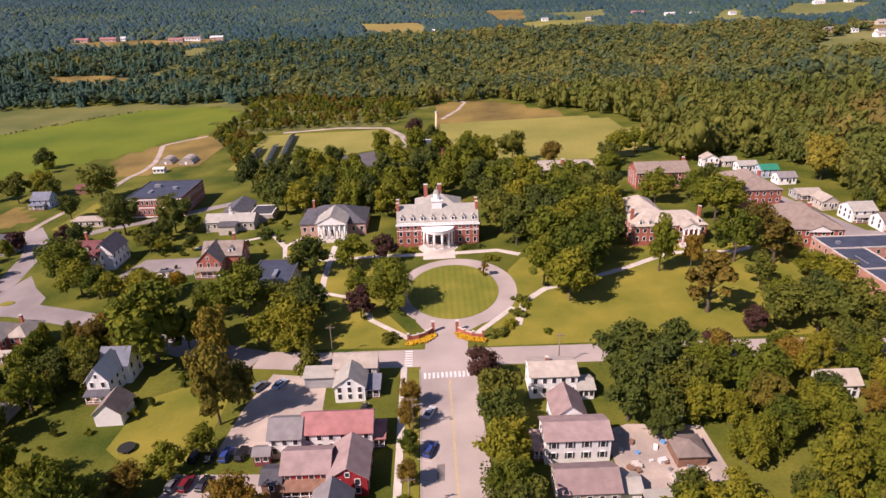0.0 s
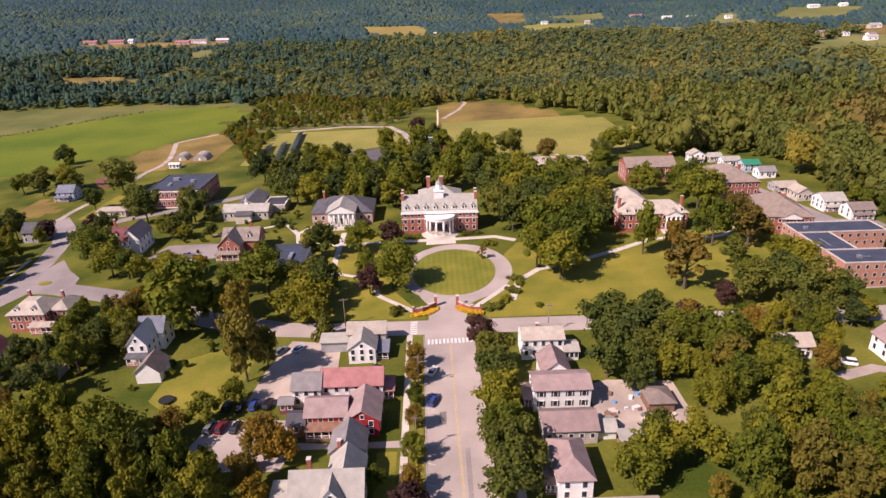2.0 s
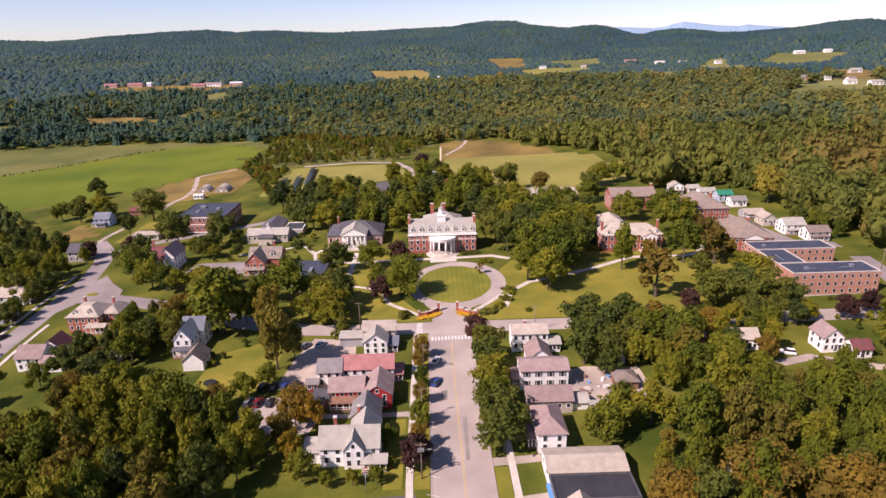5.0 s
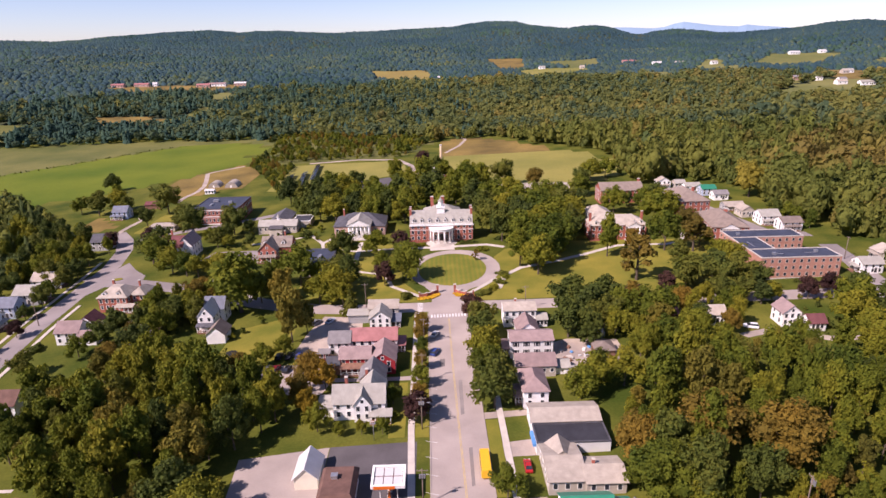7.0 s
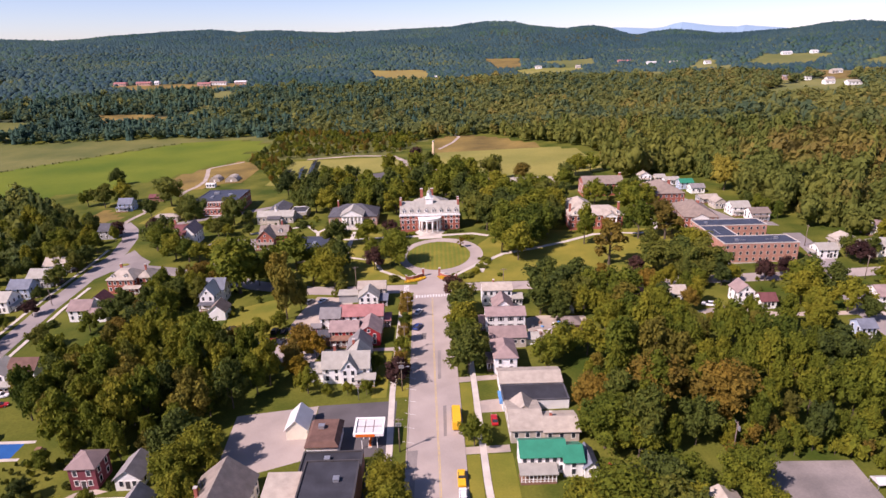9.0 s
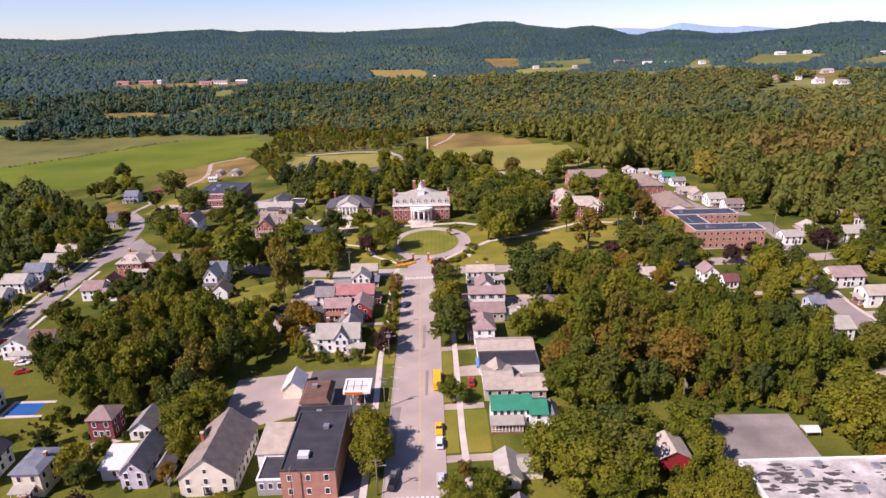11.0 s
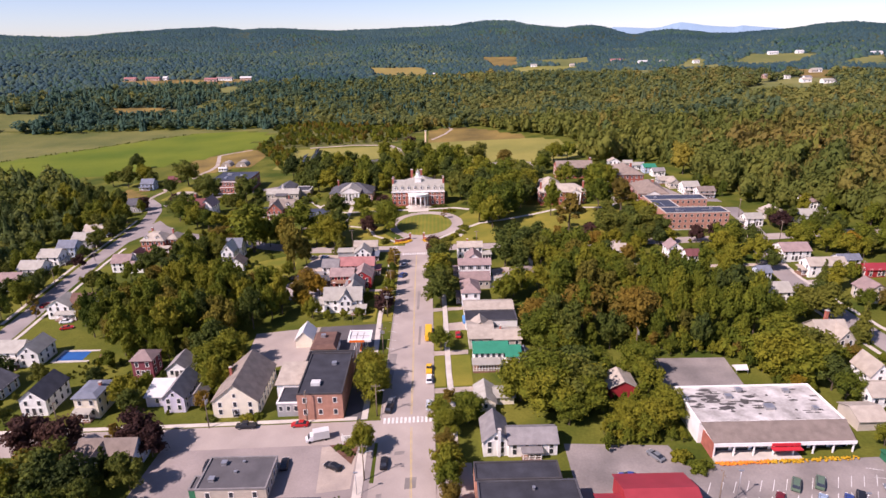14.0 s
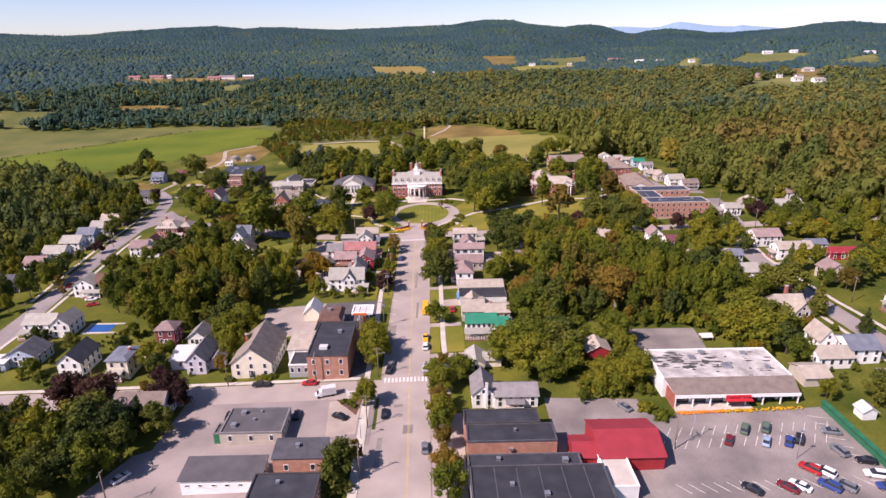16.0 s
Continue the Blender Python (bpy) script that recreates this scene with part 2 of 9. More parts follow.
GLASS = mat("window_glass", (0.03, 0.035, 0.045), 0.12, 0.2, 0.8, 3.0, 0.0, spec=0.6)
METAL = mat("grey_metal", (0.45, 0.45, 0.46), 0.45, 0.1, 0.8, 6.0, 0.1, metal=0.7)
POLE_WOOD = mat("pole_wood", (0.2, 0.15, 0.11), 0.9, 0.2, 0.8, 6.0, 0.3)
BARK = mat("bark", (0.11, 0.085, 0.06), 0.95, 0.3, 0.8, 6.0, 0.6)
POOL_WATER = mat("pool_water", (0.02, 0.1, 0.3), 0.08, 0.08, 0.3, 2.0, 0.1, spec=0.5, place=True)
RUBBER = mat("rubber", (0.02, 0.02, 0.02), 0.8, 0.1, 2.0, 9.0, 0.1)
ORANGE = mat("orange_sign", (0.75, 0.16, 0.02), 0.5, 0.06, 1.0, 6.0, 0.0)
BLUE_PAINT = mat("blue_canvas", (0.1, 0.28, 0.55), 0.6, 0.1, 1.0, 6.0, 0.1)
GREEN_PAINT = mat("green_paint", (0.02, 0.14, 0.07), 0.6, 0.15, 0.6, 6.0, 0.1)
RED_PAINT = mat("red_canopy", (0.5, 0.03, 0.04), 0.55, 0.1, 0.8, 6.0, 0.1)
SOLAR = mat("solar_glass", (0.015, 0.018, 0.03), 0.2, 0.15, 0.6, 3.0, 0.0, spec=0.5)
STACK_TAN = mat("tan_stack_brick", (0.6, 0.45, 0.28), 0.9, 0.12, 0.6, 5.0, 0.3, lines=0.3)
FLOWER = leaf_mat("yellow_flowers", (0.42, 0.2, 0.01), (0.6, 0.34, 0.02), (0.7, 0.42, 0.03), 0.2)
LEAF_TONES = {
    "leaves_green": ((0.06, 0.09, 0.011), (0.15, 0.172, 0.016), (0.25, 0.228, 0.02), 0.32),
    "leaves_dark_green": ((0.046, 0.068, 0.018), (0.092, 0.118, 0.02), (0.165, 0.165, 0.024), 0.3),
    "leaves_gold": ((0.18, 0.135, 0.012), (0.27, 0.18, 0.015), (0.32, 0.19, 0.02), 0.3),
    "leaves_rust": ((0.13, 0.102, 0.02), (0.205, 0.145, 0.024), (0.285, 0.18, 0.026), 0.34),
    "leaves_olive": ((0.1, 0.1, 0.018), (0.185, 0.16, 0.024), (0.27, 0.2, 0.028), 0.32)}
LEAF, LEAF_DARK, LEAF_GOLD, LEAF_RUST, LEAF_OLIVE = (leaf_mat(k, *v) for k, v in LEAF_TONES.items())
STAND = {k: leaf_mat(k + "_stand", *v, own=True) for k, v in LEAF_TONES.items()}
LEAF_LEMON = leaf_mat("leaves_yellowing", (0.16, 0.145, 0.02), (0.25, 0.21, 0.028), (0.33, 0.27, 0.04), 0.3)
LEAF_PLUM = leaf_mat("leaves_plum", (0.045, 0.022, 0.02), (0.07, 0.034, 0.028), (0.1, 0.05, 0.035), 0.25)
W_DEEP = leaf_mat("leaves_wood_deep", (0.0429, 0.0704, 0.024), (0.0746, 0.106, 0.03), (0.118, 0.139, 0.033), 0.34, 0.2, 0.012, 0.0, True)
W_GREEN = leaf_mat("leaves_wood_green", (0.0746, 0.103, 0.024), (0.133, 0.154, 0.03), (0.201, 0.198, 0.036), 0.36, 0.2, 0.012, 0.0, True)
W_OLIVE = leaf_mat("leaves_wood_olive", (0.106, 0.106, 0.026), (0.172, 0.156, 0.034), (0.243, 0.194, 0.042), 0.36, 0.2, 0.012, 0.0, True)
W_TURN = leaf_mat("leaves_wood_turning", (0.11, 0.0987, 0.0294), (0.17, 0.137, 0.0357), (0.233, 0.172, 0.0399), 0.36, 0.2, 0.012, 0.0, True)
# Middle woods: haze painted in as paler, bluer leaves that pass more light.
M_HAZE_DEEP = leaf_mat("leaves_hazed_middle_deep", (0.0545, 0.0933, 0.0535), (0.0873, 0.13, 0.0616), (0.137, 0.169, 0.0669), 0.45, 0.14, 0.008, 0.0, True)
M_HAZE_GREEN = leaf_mat("leaves_hazed_middle_green", (0.1, 0.133, 0.047), (0.159, 0.179, 0.0515), (0.233, 0.226, 0.0561), 0.45, 0.14, 0.008, 0.0, True)
M_HAZE_OLIVE = leaf_mat("leaves_hazed_middle_olive", (0.149, 0.145, 0.0471), (0.22, 0.194, 0.0514), (0.297, 0.238, 0.0578), 0.45, 0.14, 0.008, 0.0, True)
# Ridge, spruce and hillside leaves carry the blue haze of distance in their colour.
LEAF_HAZE_RIDGE = leaf_mat("leaves_hazed_ridge_wood", (0.0215, 0.0552, 0.0689), (0.0332, 0.0752, 0.0855), (0.0546, 0.1, 0.0909), 0.2, 0.1, 0.004, 0.0, True)
LEAF_HAZE_SPRUCE = leaf_mat("leaves_hazed_spruce_wood", (0.0262, 0.0634, 0.0498), (0.0414, 0.0895, 0.0617), (0.0678, 0.121, 0.0664), 0.25, 0.1, 0.004, 0.0, True)
LEAF_HAZE_HILLSIDE = leaf_mat("leaves_hazed_hillside_wood", (0.0365, 0.074, 0.0639), (0.0609, 0.103, 0.0726), (0.101, 0.136, 0.0755), 0.25, 0.1, 0.006, 0.0, True)


# ---- ground shape ----
SLOPE = 0.02968
RIDGE = [(-60, 128), (-34, 128), (-30.4, 119), (-28.5, 124), (-26.5, 134), (-22.2, 148), (-18.6, 155), (-16.4, 142), (-15, 148), (-13, 147), (-10.6, 138), (-8.1, 134), (-3.1, 142),
         (2, 150), (3, 159), (4.6, 168), (6.1, 169), (7.6, 165), (8.6, 151), (12.1, 130), (13.1, 139), (14.5, 140), (15.5, 134), (17.4, 102), (18.2, 97), (19.3, 110), (21.1, 118),
         (24.3, 100), (26, 98), (30, 112), (32.2, 128), (34.2, 133), (36.1, 123), (60, 123)]
# bearing, distance, height, width in degrees, depth
KNOLLS = [(-27, 2150, 30, 8, 230), (-12, 2350, 32, 5, 240), (-19, 1650, 12, 5, 150), (-3, 1950, 18, 6, 170), (7, 2350, 26, 4, 230), (14, 2450, 24, 3.5, 220),
          (32, 1750, 34, 6, 240), (21, 2250, 18, 4, 220), (-36, 1600, 18, 5, 200), (25, 1500, 10, 5, 130)]


def smooth(a, b, v):
    v = np.clip((v - a) / (b - a), 0, 1)
    return v * v * (3 - 2 * v)


def gz(x, y):
    """Height of the ground: a gentle cross slope in town, woods rising to a ridge."""
    x, y = np.asarray(x, float), np.asarray(y, float)
    r = np.hypot(x, y + 88)
    az = np.degrees(np.arctan2(x, y + 88))
    top = np.interp(az, [a for a, _ in RIDGE], [h for _, h in RIDGE])
    front = smooth(-0.2, 0.4, (y + 88) / np.maximum(r, 1))
    near = SLOPE * np.clip(x, -600, 600) * (1 - smooth(800, 1500, r))
    foot = 28 * smooth(740, 1280, r) + 30 * smooth(1200, 2100, r)
    roll = 9 * np.sin(x / 210 + 1.3) * np.sin(y / 260) * smooth(900, 1500, r) * (1 - smooth(2400, 2900, r))
    for a0, r0, h, wa, wr in KNOLLS:
        roll = roll + h * np.exp(-((az - a0) / wa) ** 2 - ((r - r0) / wr) ** 2)
    rise = (top - 58) * smooth(1900, 3000, r) - 80 * smooth(3050, 3700, r)
    return near + front * (foot + roll + rise)


def at(x, y, z=0.0):
    return Vector((x, y, float(gz(x, y)) + z))


# ---- mesh helpers ----
def mesh_of(name, verts, faces, material=None, shade=False):
    me = bpy.data.meshes.new(name)
    me.from_pydata([tuple(v) for v in verts], [], [tuple(f) for f in faces])
    me.update()
    if material:
        me.materials.append(material)
    if shade:
        me.polygons.foreach_set("use_smooth", [True] * len(me.polygons))
    return me


class Shape:
    """Collects solids into one mesh."""

    def __init__(self):
        self.v, self.f = [], []

    def add(self, verts, faces):
        k = len(self.v)
        self.v += [tuple(p) for p in verts]
        self.f += [tuple(i + k for i in f) for f in faces]
        return self

    def box(self, x0, y0, z0, x1, y1, z1):
        v = [(x0, y0, z0), (x1, y0, z0), (x1, y1, z0), (x0, y1, z0), (x0, y0, z1), (x1, y0, z1), (x1, y1, z1), (x0, y1, z1)]
        return self.add(v, [(3, 2, 1, 0), (4, 5, 6, 7), (0, 1, 5, 4), (1, 2, 6, 5), (2, 3, 7, 6), (3, 0, 4, 7)])

    def prism(self, poly, z0, z1, slope=False):
        n = len(poly)
        lift = (lambda x, y: float(gz(x, y))) if slope else (lambda x, y: 0.0)
        v = [(x, y, z0 + lift(x, y)) for x, y in poly] + [(x, y, z1 + lift(x, y)) for x, y in poly]
        return self.add(v, [tuple(range(n))[::-1], tuple(range(n, 2 * n))] + [(i, (i + 1) % n, n + (i + 1) % n, n + i) for i in range(n)])

    def tube(self, a, b, ra, rb, n=8):
        a, b = Vector(a), Vector(b)
        q = (b - a).to_track_quat('Z', 'Y')
        v = []
        for p, r in ((a, ra), (b, rb)):
            for i in range(n):
                t = 2 * math.pi * i / n
                v.append(p + q @ Vector((r * math.cos(t), r * math.sin(t), 0)))
        return self.add(v, [tuple(range(n))[::-1], tuple(range(n, 2 * n))] + [(i, (i + 1) % n, n + (i + 1) % n, n + i) for i in range(n)])

    def gable(self, x0, y0, x1, y1, z0, h, rise, axis):
        """Walls up to the slopes of a gable roof."""
        if axis == 'x':
            ym = (y0 + y1) / 2
            v = [(x0, y0, z0), (x0, y1, z0), (x0, y1, h), (x0, ym, h + rise), (x0, y0, h)]
            v += [(x1, p[1], p[2]) for p in v]
        else:
            xm = (x0 + x1) / 2
            v = [(x1, y0, z0), (x0, y0, z0), (x0, y0, h), (xm, y0, h + rise), (x1, y0, h)]
            v += [(p[0], y1, p[2]) for p in v]
        return self.add(v, [(4, 3, 2, 1, 0), (5, 6, 7, 8, 9)] + [(i, (i + 1) % 5, 5 + (i + 1) % 5, 5 + i) for i in range(5)])

    def slopes(self, x0, y0, x1, y1, h, rise, axis, over=0.45, thick=0.16, lift=0.01):
        """Two roof slabs that meet at a ridge."""
        def put(a0, a1, b0, b1, swap):
            bm_ = (b0 + b1) / 2
            s = rise / (bm_ - b0)
            for sg, e in ((-1, b0), (1, b1)):
                lo = (e + sg * over, h - s * over + lift)
                hi = (bm_, h + rise + lift)
                q = [(lo[0], lo[1]), (hi[0], hi[1]), (hi[0], hi[1] + thick), (lo[0], lo[1] + thick)]
                v = [(a, b, z) for a in (a0 - over * 0.8, a1 + over * 0.8) for b, z in q]
                if swap:
                    v = [(b, a, z) for a, b, z in v]
                self.add(v, [(0, 1, 2, 3), (7, 6, 5, 4), (0, 4, 5, 1), (1, 5, 6, 2), (2, 6, 7, 3), (3, 7, 4, 0)])
        if axis == 'x':
            put(x0, x1, y0, y1, False)
        else:
            put(y0, y1, x0, x1, True)
        return self

    def hip(self, x0, y0, x1, y1, h, rise, over=0.5, thick=0.2, deck=0.0):
        """Hipped roof; deck > 0 keeps a flat top of that share."""
        x0, y0, x1, y1 = x0 - over, y0 - over, x1 + over, y1 + over
        w, d = x1 - x0, y1 - y0
        run = min(w, d) / 2 * (1 - deck)
        a, b = h, h + thick
        t = [(x0 + run, y0 + run), (x1 - run, y0 + run), (x1 - run, y1 - run), (x0 + run, y1 - run)]
        v = [(x0, y0, a), (x1, y0, a), (x1, y1, a), (x0, y1, a), (x0, y0, b), (x1, y0, b), (x1, y1, b), (x0, y1, b)]
        v += [(p[0], p[1], b + rise) for p in t]
        f = [(3, 2, 1, 0), (0, 1, 5, 4), (1, 2, 6, 5), (2, 3, 7, 6), (3, 0, 4, 7),
             (4, 5, 9, 8), (5, 6, 10, 9), (6, 7, 11, 10), (7, 4, 8, 11), (8, 9, 10, 11)]
        return self.add(v, f)

    def mesh(self, name, material, shade=False):
        return mesh_of(name, self.v, self.f, material, shade)


def thing(name, label, category, x, y, group="", z=0.0, turn=0.0):
    ob = new(name)
    ob.location = at(x, y, z)
    ob.rotation_euler = (0, 0, radians(turn))
    ob.empty_display_size = 0.5
    return tagged(ob, label, category, group)


def part(name, me, parent, label="", loc=None, turn=0.0):
    ob = new(name, me)
    ob.parent = parent
    if loc is not None:
        ob.location = loc
    if turn:
        ob.rotation_euler = (0, 0, radians(turn))
    return tagged(ob, label)


def setting(name, shape_or_mesh, label, material=None):
    me = shape_or_mesh if isinstance(shape_or_mesh, bpy.types.Mesh) else shape_or_mesh.mesh(name, material)
    return tagged(new(name, me), label, name.split("_")[0], "", "structure")


# ---- the ground sheet ----
def ground_sheet():
    xs = np.unique(np.concatenate([np.linspace(-4200, -700, 40), np.linspace(-700, 700, 71), np.linspace(700, 4200, 40)]))
    ys = np.unique(np.concatenate([np.linspace(-2500, -300, 15), np.linspace(-300, 700, 51), np.linspace(700, 4400, 110)]))
    X, Y = np.meshgrid(xs, ys)
    Z = gz(X, Y)
    v = np.stack([X, Y, Z], -1).reshape(-1, 3)
    w = len(xs)
    i = (np.arange(len(ys) - 1)[:, None] * w + np.arange(w - 1)[None, :]).reshape(-1)
    f = np.stack([i, i + 1, i + w + 1, i + w], -1)
    me = mesh_of("ground", v.tolist(), f.tolist(), GRASS, True)
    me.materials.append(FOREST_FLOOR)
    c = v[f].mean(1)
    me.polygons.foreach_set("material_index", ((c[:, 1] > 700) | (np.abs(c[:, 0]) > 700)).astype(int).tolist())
    return setting("ground", me, "rough grass ground rising to wooded hills")


ground_sheet()


def sheet(name, poly, top, material, label, step=0.0):
    """A flat sheet on the ground: a prism in town; a draped grid patch where step is given."""
    if not step:
        return setting(name, Shape().prism(poly, -0.5, top, True), label, material)
    xs, ys = [p[0] for p in poly], [p[1] for p in poly]
    nx, ny = max(2, int((max(xs) - min(xs)) / step)), max(2, int((max(ys) - min(ys)) / step))
    X, Y = np.meshgrid(np.linspace(min(xs), max(xs), nx + 1), np.linspace(min(ys), max(ys), ny + 1))
    Z = gz(X, Y) + top
    v = np.stack([X, Y, Z], -1).reshape(-1, 3)
    i = (np.arange(ny)[:, None] * (nx + 1) + np.arange(nx)[None, :]).reshape(-1)
    f = np.stack([i, i + 1, i + nx + 2, i + nx + 1], -1)
    c = v[f].mean(1)
    f = f[[inside(p[0], p[1], poly) for p in c]]
    return setting(name, mesh_of(name, v.tolist(), f.tolist(), material, True), label)


def inside(x, y, poly):
    n, hit = len(poly), False
    j = n - 1
    for i in range(n):
        (xi, yi), (xj, yj) = poly[i], poly[j]
        if (yi > y) != (yj > y) and x < (xj - xi) * (y - yi) / (yj - yi) + xi:
            hit = not hit
        j = i
    return hit


def strip(line, width):
    """Outline of a band of that width along a line of points."""
    left, right = [], []
    for i, p in enumerate(line):
        a, b = Vector(line[max(i - 1, 0)]), Vector(line[min(i + 1, len(line) - 1)])
        d = (b - a).normalized()
        n = Vector((-d.y, d.x)) * (width / 2)
        left.append((p[0] + n.x, p[1] + n.y))
        right.append((p[0] - n.x, p[1] - n.y))
    return right + left[::-1]


def oval(cx, cy, rx, ry, n=40, a0=0.0, a1=360.0):
    full = abs(a1 - a0) >= 360
    m = n if full else n + 1
    return [(cx + rx * math.cos(radians(a0 + (a1 - a0) * i / n)), cy + ry * math.sin(radians(a0 + (a1 - a0) * i / n))) for i in range(m)]


def band(name, line, width, top, material, label):
    """A road or path as quads along its line, thick downward."""
    o = strip(line, width)
    n = len(line)
    s = Shape()
    for i in range(n - 1):
        s.prism([o[i], o[i + 1], o[2 * n - 2 - i], o[2 * n - 1 - i]], -0.5, top, True)
    return setting(name, s, label, material)


# ---- roads, paths, lots, lawns, fields ----
MAIN_ST = [(0.5, 138), (0.9, 95), (1.3, 57), (1.5, 30), (1.7, -4), (2.0, -35), (2.4, -70), (3.5, -260)]
band("road_main", MAIN_ST, 14.3, 0.030, ASPHALT, "pale worn asphalt street down the middle of town")
band("road_cross", [(-52, 141.5), (-36, 139), (20, 136.2), (80, 133), (120, 131), (168, 130), (240, 132)], 8.4, 0.036, ASPHALT, "pale asphalt street along the campus front")
band("road_bend", [(-52, 141.5), (-75, 150), (-100, 165), (-125, 175), (-150, 184), (-166, 192)], 9.0, 0.024, ASPHALT_SIDE, "curving asphalt street")
band("road_west", [(-140, -140), (-144, -8), (-149, 60), (-154.5, 105), (-158, 136), (-159, 155), (-160.5, 178), (-162, 205), (-168, 230), (-176, 248), (-188, 264)], 8.4, 0.042, ASPHALT_SIDE, "pale asphalt side street")
band("road_campus", [(-104, 166), (-102.5, 182), (-106, 196), (-110, 205)], 5.0, 0.022, ASPHALT_SIDE, "narrow drive to the campus car park")
band("road_hill", [(-168, 245), (-150, 259), (-128, 269), (-98, 287)], 6.0, 0.048, ASPHALT_SIDE, "narrow campus road")
band("road_east", [(156, -260), (153, -40), (151, 18), (150, 36), (149.5, 60), (150.5, 80), (152.5, 96), (157, 112), (163, 127), (166, 134), (172, 160), (175, 182)], 8.0, 0.042, ASPHALT_SIDE, "pale asphalt side street")
band("road_south", [(-3, -8.0), (-60, -7.6), (-144, -6.5), (-230, -6)], 9.5, 0.048, ASPHALT, "pale asphalt side street")
# forecourts and lots
sheet("pavement_forecourt", [(-61, -12), (-6.2, -12), (-6.2, -34), (-28, -34), (-28, -60), (-56, -60), (-62, -32)], 0.020, ASPHALT_WORN, "worn grey-pink paved forecourt")
sheet("pavement_apron", [(-8.0, -27.5), (-4.8, -27.5), (-4.2, -75), (-8.0, -75)], 0.016, ASPHALT, "worn paved strip beside the street")
sheet("pavement_pad", [(-19.5, -13.5), (-10.4, -13.5), (-10.4, -29), (-18, -30)], 0.034, GRAVEL, "pale worn pad before the station")
sheet("road_junction", [(-156, 168), (-152, 178), (-136, 176), (-139, 190), (-147, 198), (-156, 210), (-160, 190)], 0.018, ASPHALT_SIDE, "broad asphalt junction of two streets")
sheet("pavement_yard", [(-66, -34), (-50, -26), (-44, -70), (-80, -75), (-72, -48)], 0.014, ASPHALT_WORN, "worn paved yard")
sheet("pavement_station", [(-31.5, 31.5), (-9.4, 31.5), (-9.4, 55.5), (-31.5, 55)], 0.022, ASPHALT_DARK, "dark asphalt station forecourt")
sheet("pavement_side", [(-15.4, -2.6), (-9.4, -2.6), (-9.4, 30), (-15.4, 30)], 0.020, ASPHALT_DARK, "dark asphalt parking strip")
sheet("pavement_gravel", [(-52, 24), (-31.7, 31.4), (-31.7, 55), (-54, 52)], 0.016, ASPHALT, "worn dusty asphalt lot")
sheet("pavement_lot", [(-63, 82), (-38, 80), (-36, 88), (-37, 97), (-58, 98.5)], 0.018, ASPHALT, "worn asphalt lot")
sheet("pavement_drive", [(-52, 104), (-34, 103), (-30, 112.5), (-31, 131), (-46, 134), (-50, 120)], 0.014, GRAVEL, "pale gravel drive")
sheet("pavement_market", [(67, -26.6), (113, -26.6), (113, -110), (60, -110), (60, -60)], 0.018, ASPHALT_LOT, "worn asphalt supermarket car park")
sheet("pavement_back", [(72.5, -2), (96, -2), (98, 21), (74.5, 22.5)], 0.020, ASPHALT_LOT, "empty asphalt lot")
sheet("pavement_shop", [(41, -16.5), (66, -19), (70.5, -42), (66.5, -60), (41, -60), (40.6, -34)], 0.014, ASPHALT_LOT, "grey asphalt lot")
sheet("pavement_campus", [(-122, 200), (-92, 202), (-86, 210), (-92, 218), (-116, 219)], 0.018, ASPHALT_SIDE, "asphalt campus car park")
sheet("pavement_plant", [(-50, 330), (-5, 345), (0, 372), (-22, 384), (-60, 368)], 0.018, ASPHALT_DARK, "dark asphalt yard")
sheet("pavement_rowhouse", [(147, 205), (158, 199), (176, 194), (176, 201), (162, 206), (158, 226), (155, 243), (151, 262), (147, 262)], 0.014, ASPHALT_SIDE, "grey asphalt lane behind the brick halls")
# lawns and fields
sheet("lawn_east", [(12, 141.5), (118, 137), (121, 200), (60, 207), (30, 200), (24, 190)], 0.008, LAWN, "mown yellow-green campus lawn")
sheet("lawn_west", [(-50, 146), (-6, 143), (-18, 165), (-20, 214), (-60, 226), (-62, 160)], 0.008, LAWN, "mown yellow-green campus lawn")
sheet("lawn_school", [(-178, 262), (-165, 258), (-140, 270), (-147, 300), (-176, 300)], 0.008, LAWN, "mown green lawn")
sheet("lawn_barn", [(-78, 108), (-66, 98), (-55, 104), (-55, 124), (-62, 134), (-77, 126)], 0.008, LAWN, "mown green lawn")
sheet("field_west", [(-900, 330), (-470, 405), (-395, 474), (-372, 497), (-355, 516), (-338, 541), (-306, 578), (-275, 596), (-225, 601), (-188, 584), (-174, 545), (-181, 505), (-172, 466), (-190, 444), (-206, 414), (-238, 380), (-278, 352), (-360, 330), (-900, 200)], 0.10, FIELD_GREEN, "broad bright green hay field", 14)
sheet("field_reed", [(-470, 405), (-395, 474), (-372, 497), (-355, 516), (-338, 541), (-306, 578), (-275, 596), (-225, 601), (-188, 584), (-160, 560), (-190, 622), (-298, 646), (-412, 642), (-483, 630), (-560, 650), (-900, 770), (-900, 330)], 0.06, FIELD_ROUGH, "rough olive and tawny meadow beyond the hay field", 14)
sheet("field_dry", [(-210, 410), (-190, 440), (-172, 462), (-150, 440), (-146, 372), (-176, 352), (-200, 350)], 0.13, FIELD_BROWN, "dry brown grass at the field's corner", 8)
sheet("field_east", [(6, 340), (120, 330), (142, 385), (132, 420), (126, 440), (100, 452), (17, 452), (6, 440)], 0.05, FIELD_GOLD, "golden mown field", 12)
sheet("field_rough", [(6, 452), (100, 452), (98, 478), (64, 525), (36, 548), (4, 540)], 0.06, FIELD_BROWN, "tawny rough pasture", 10)
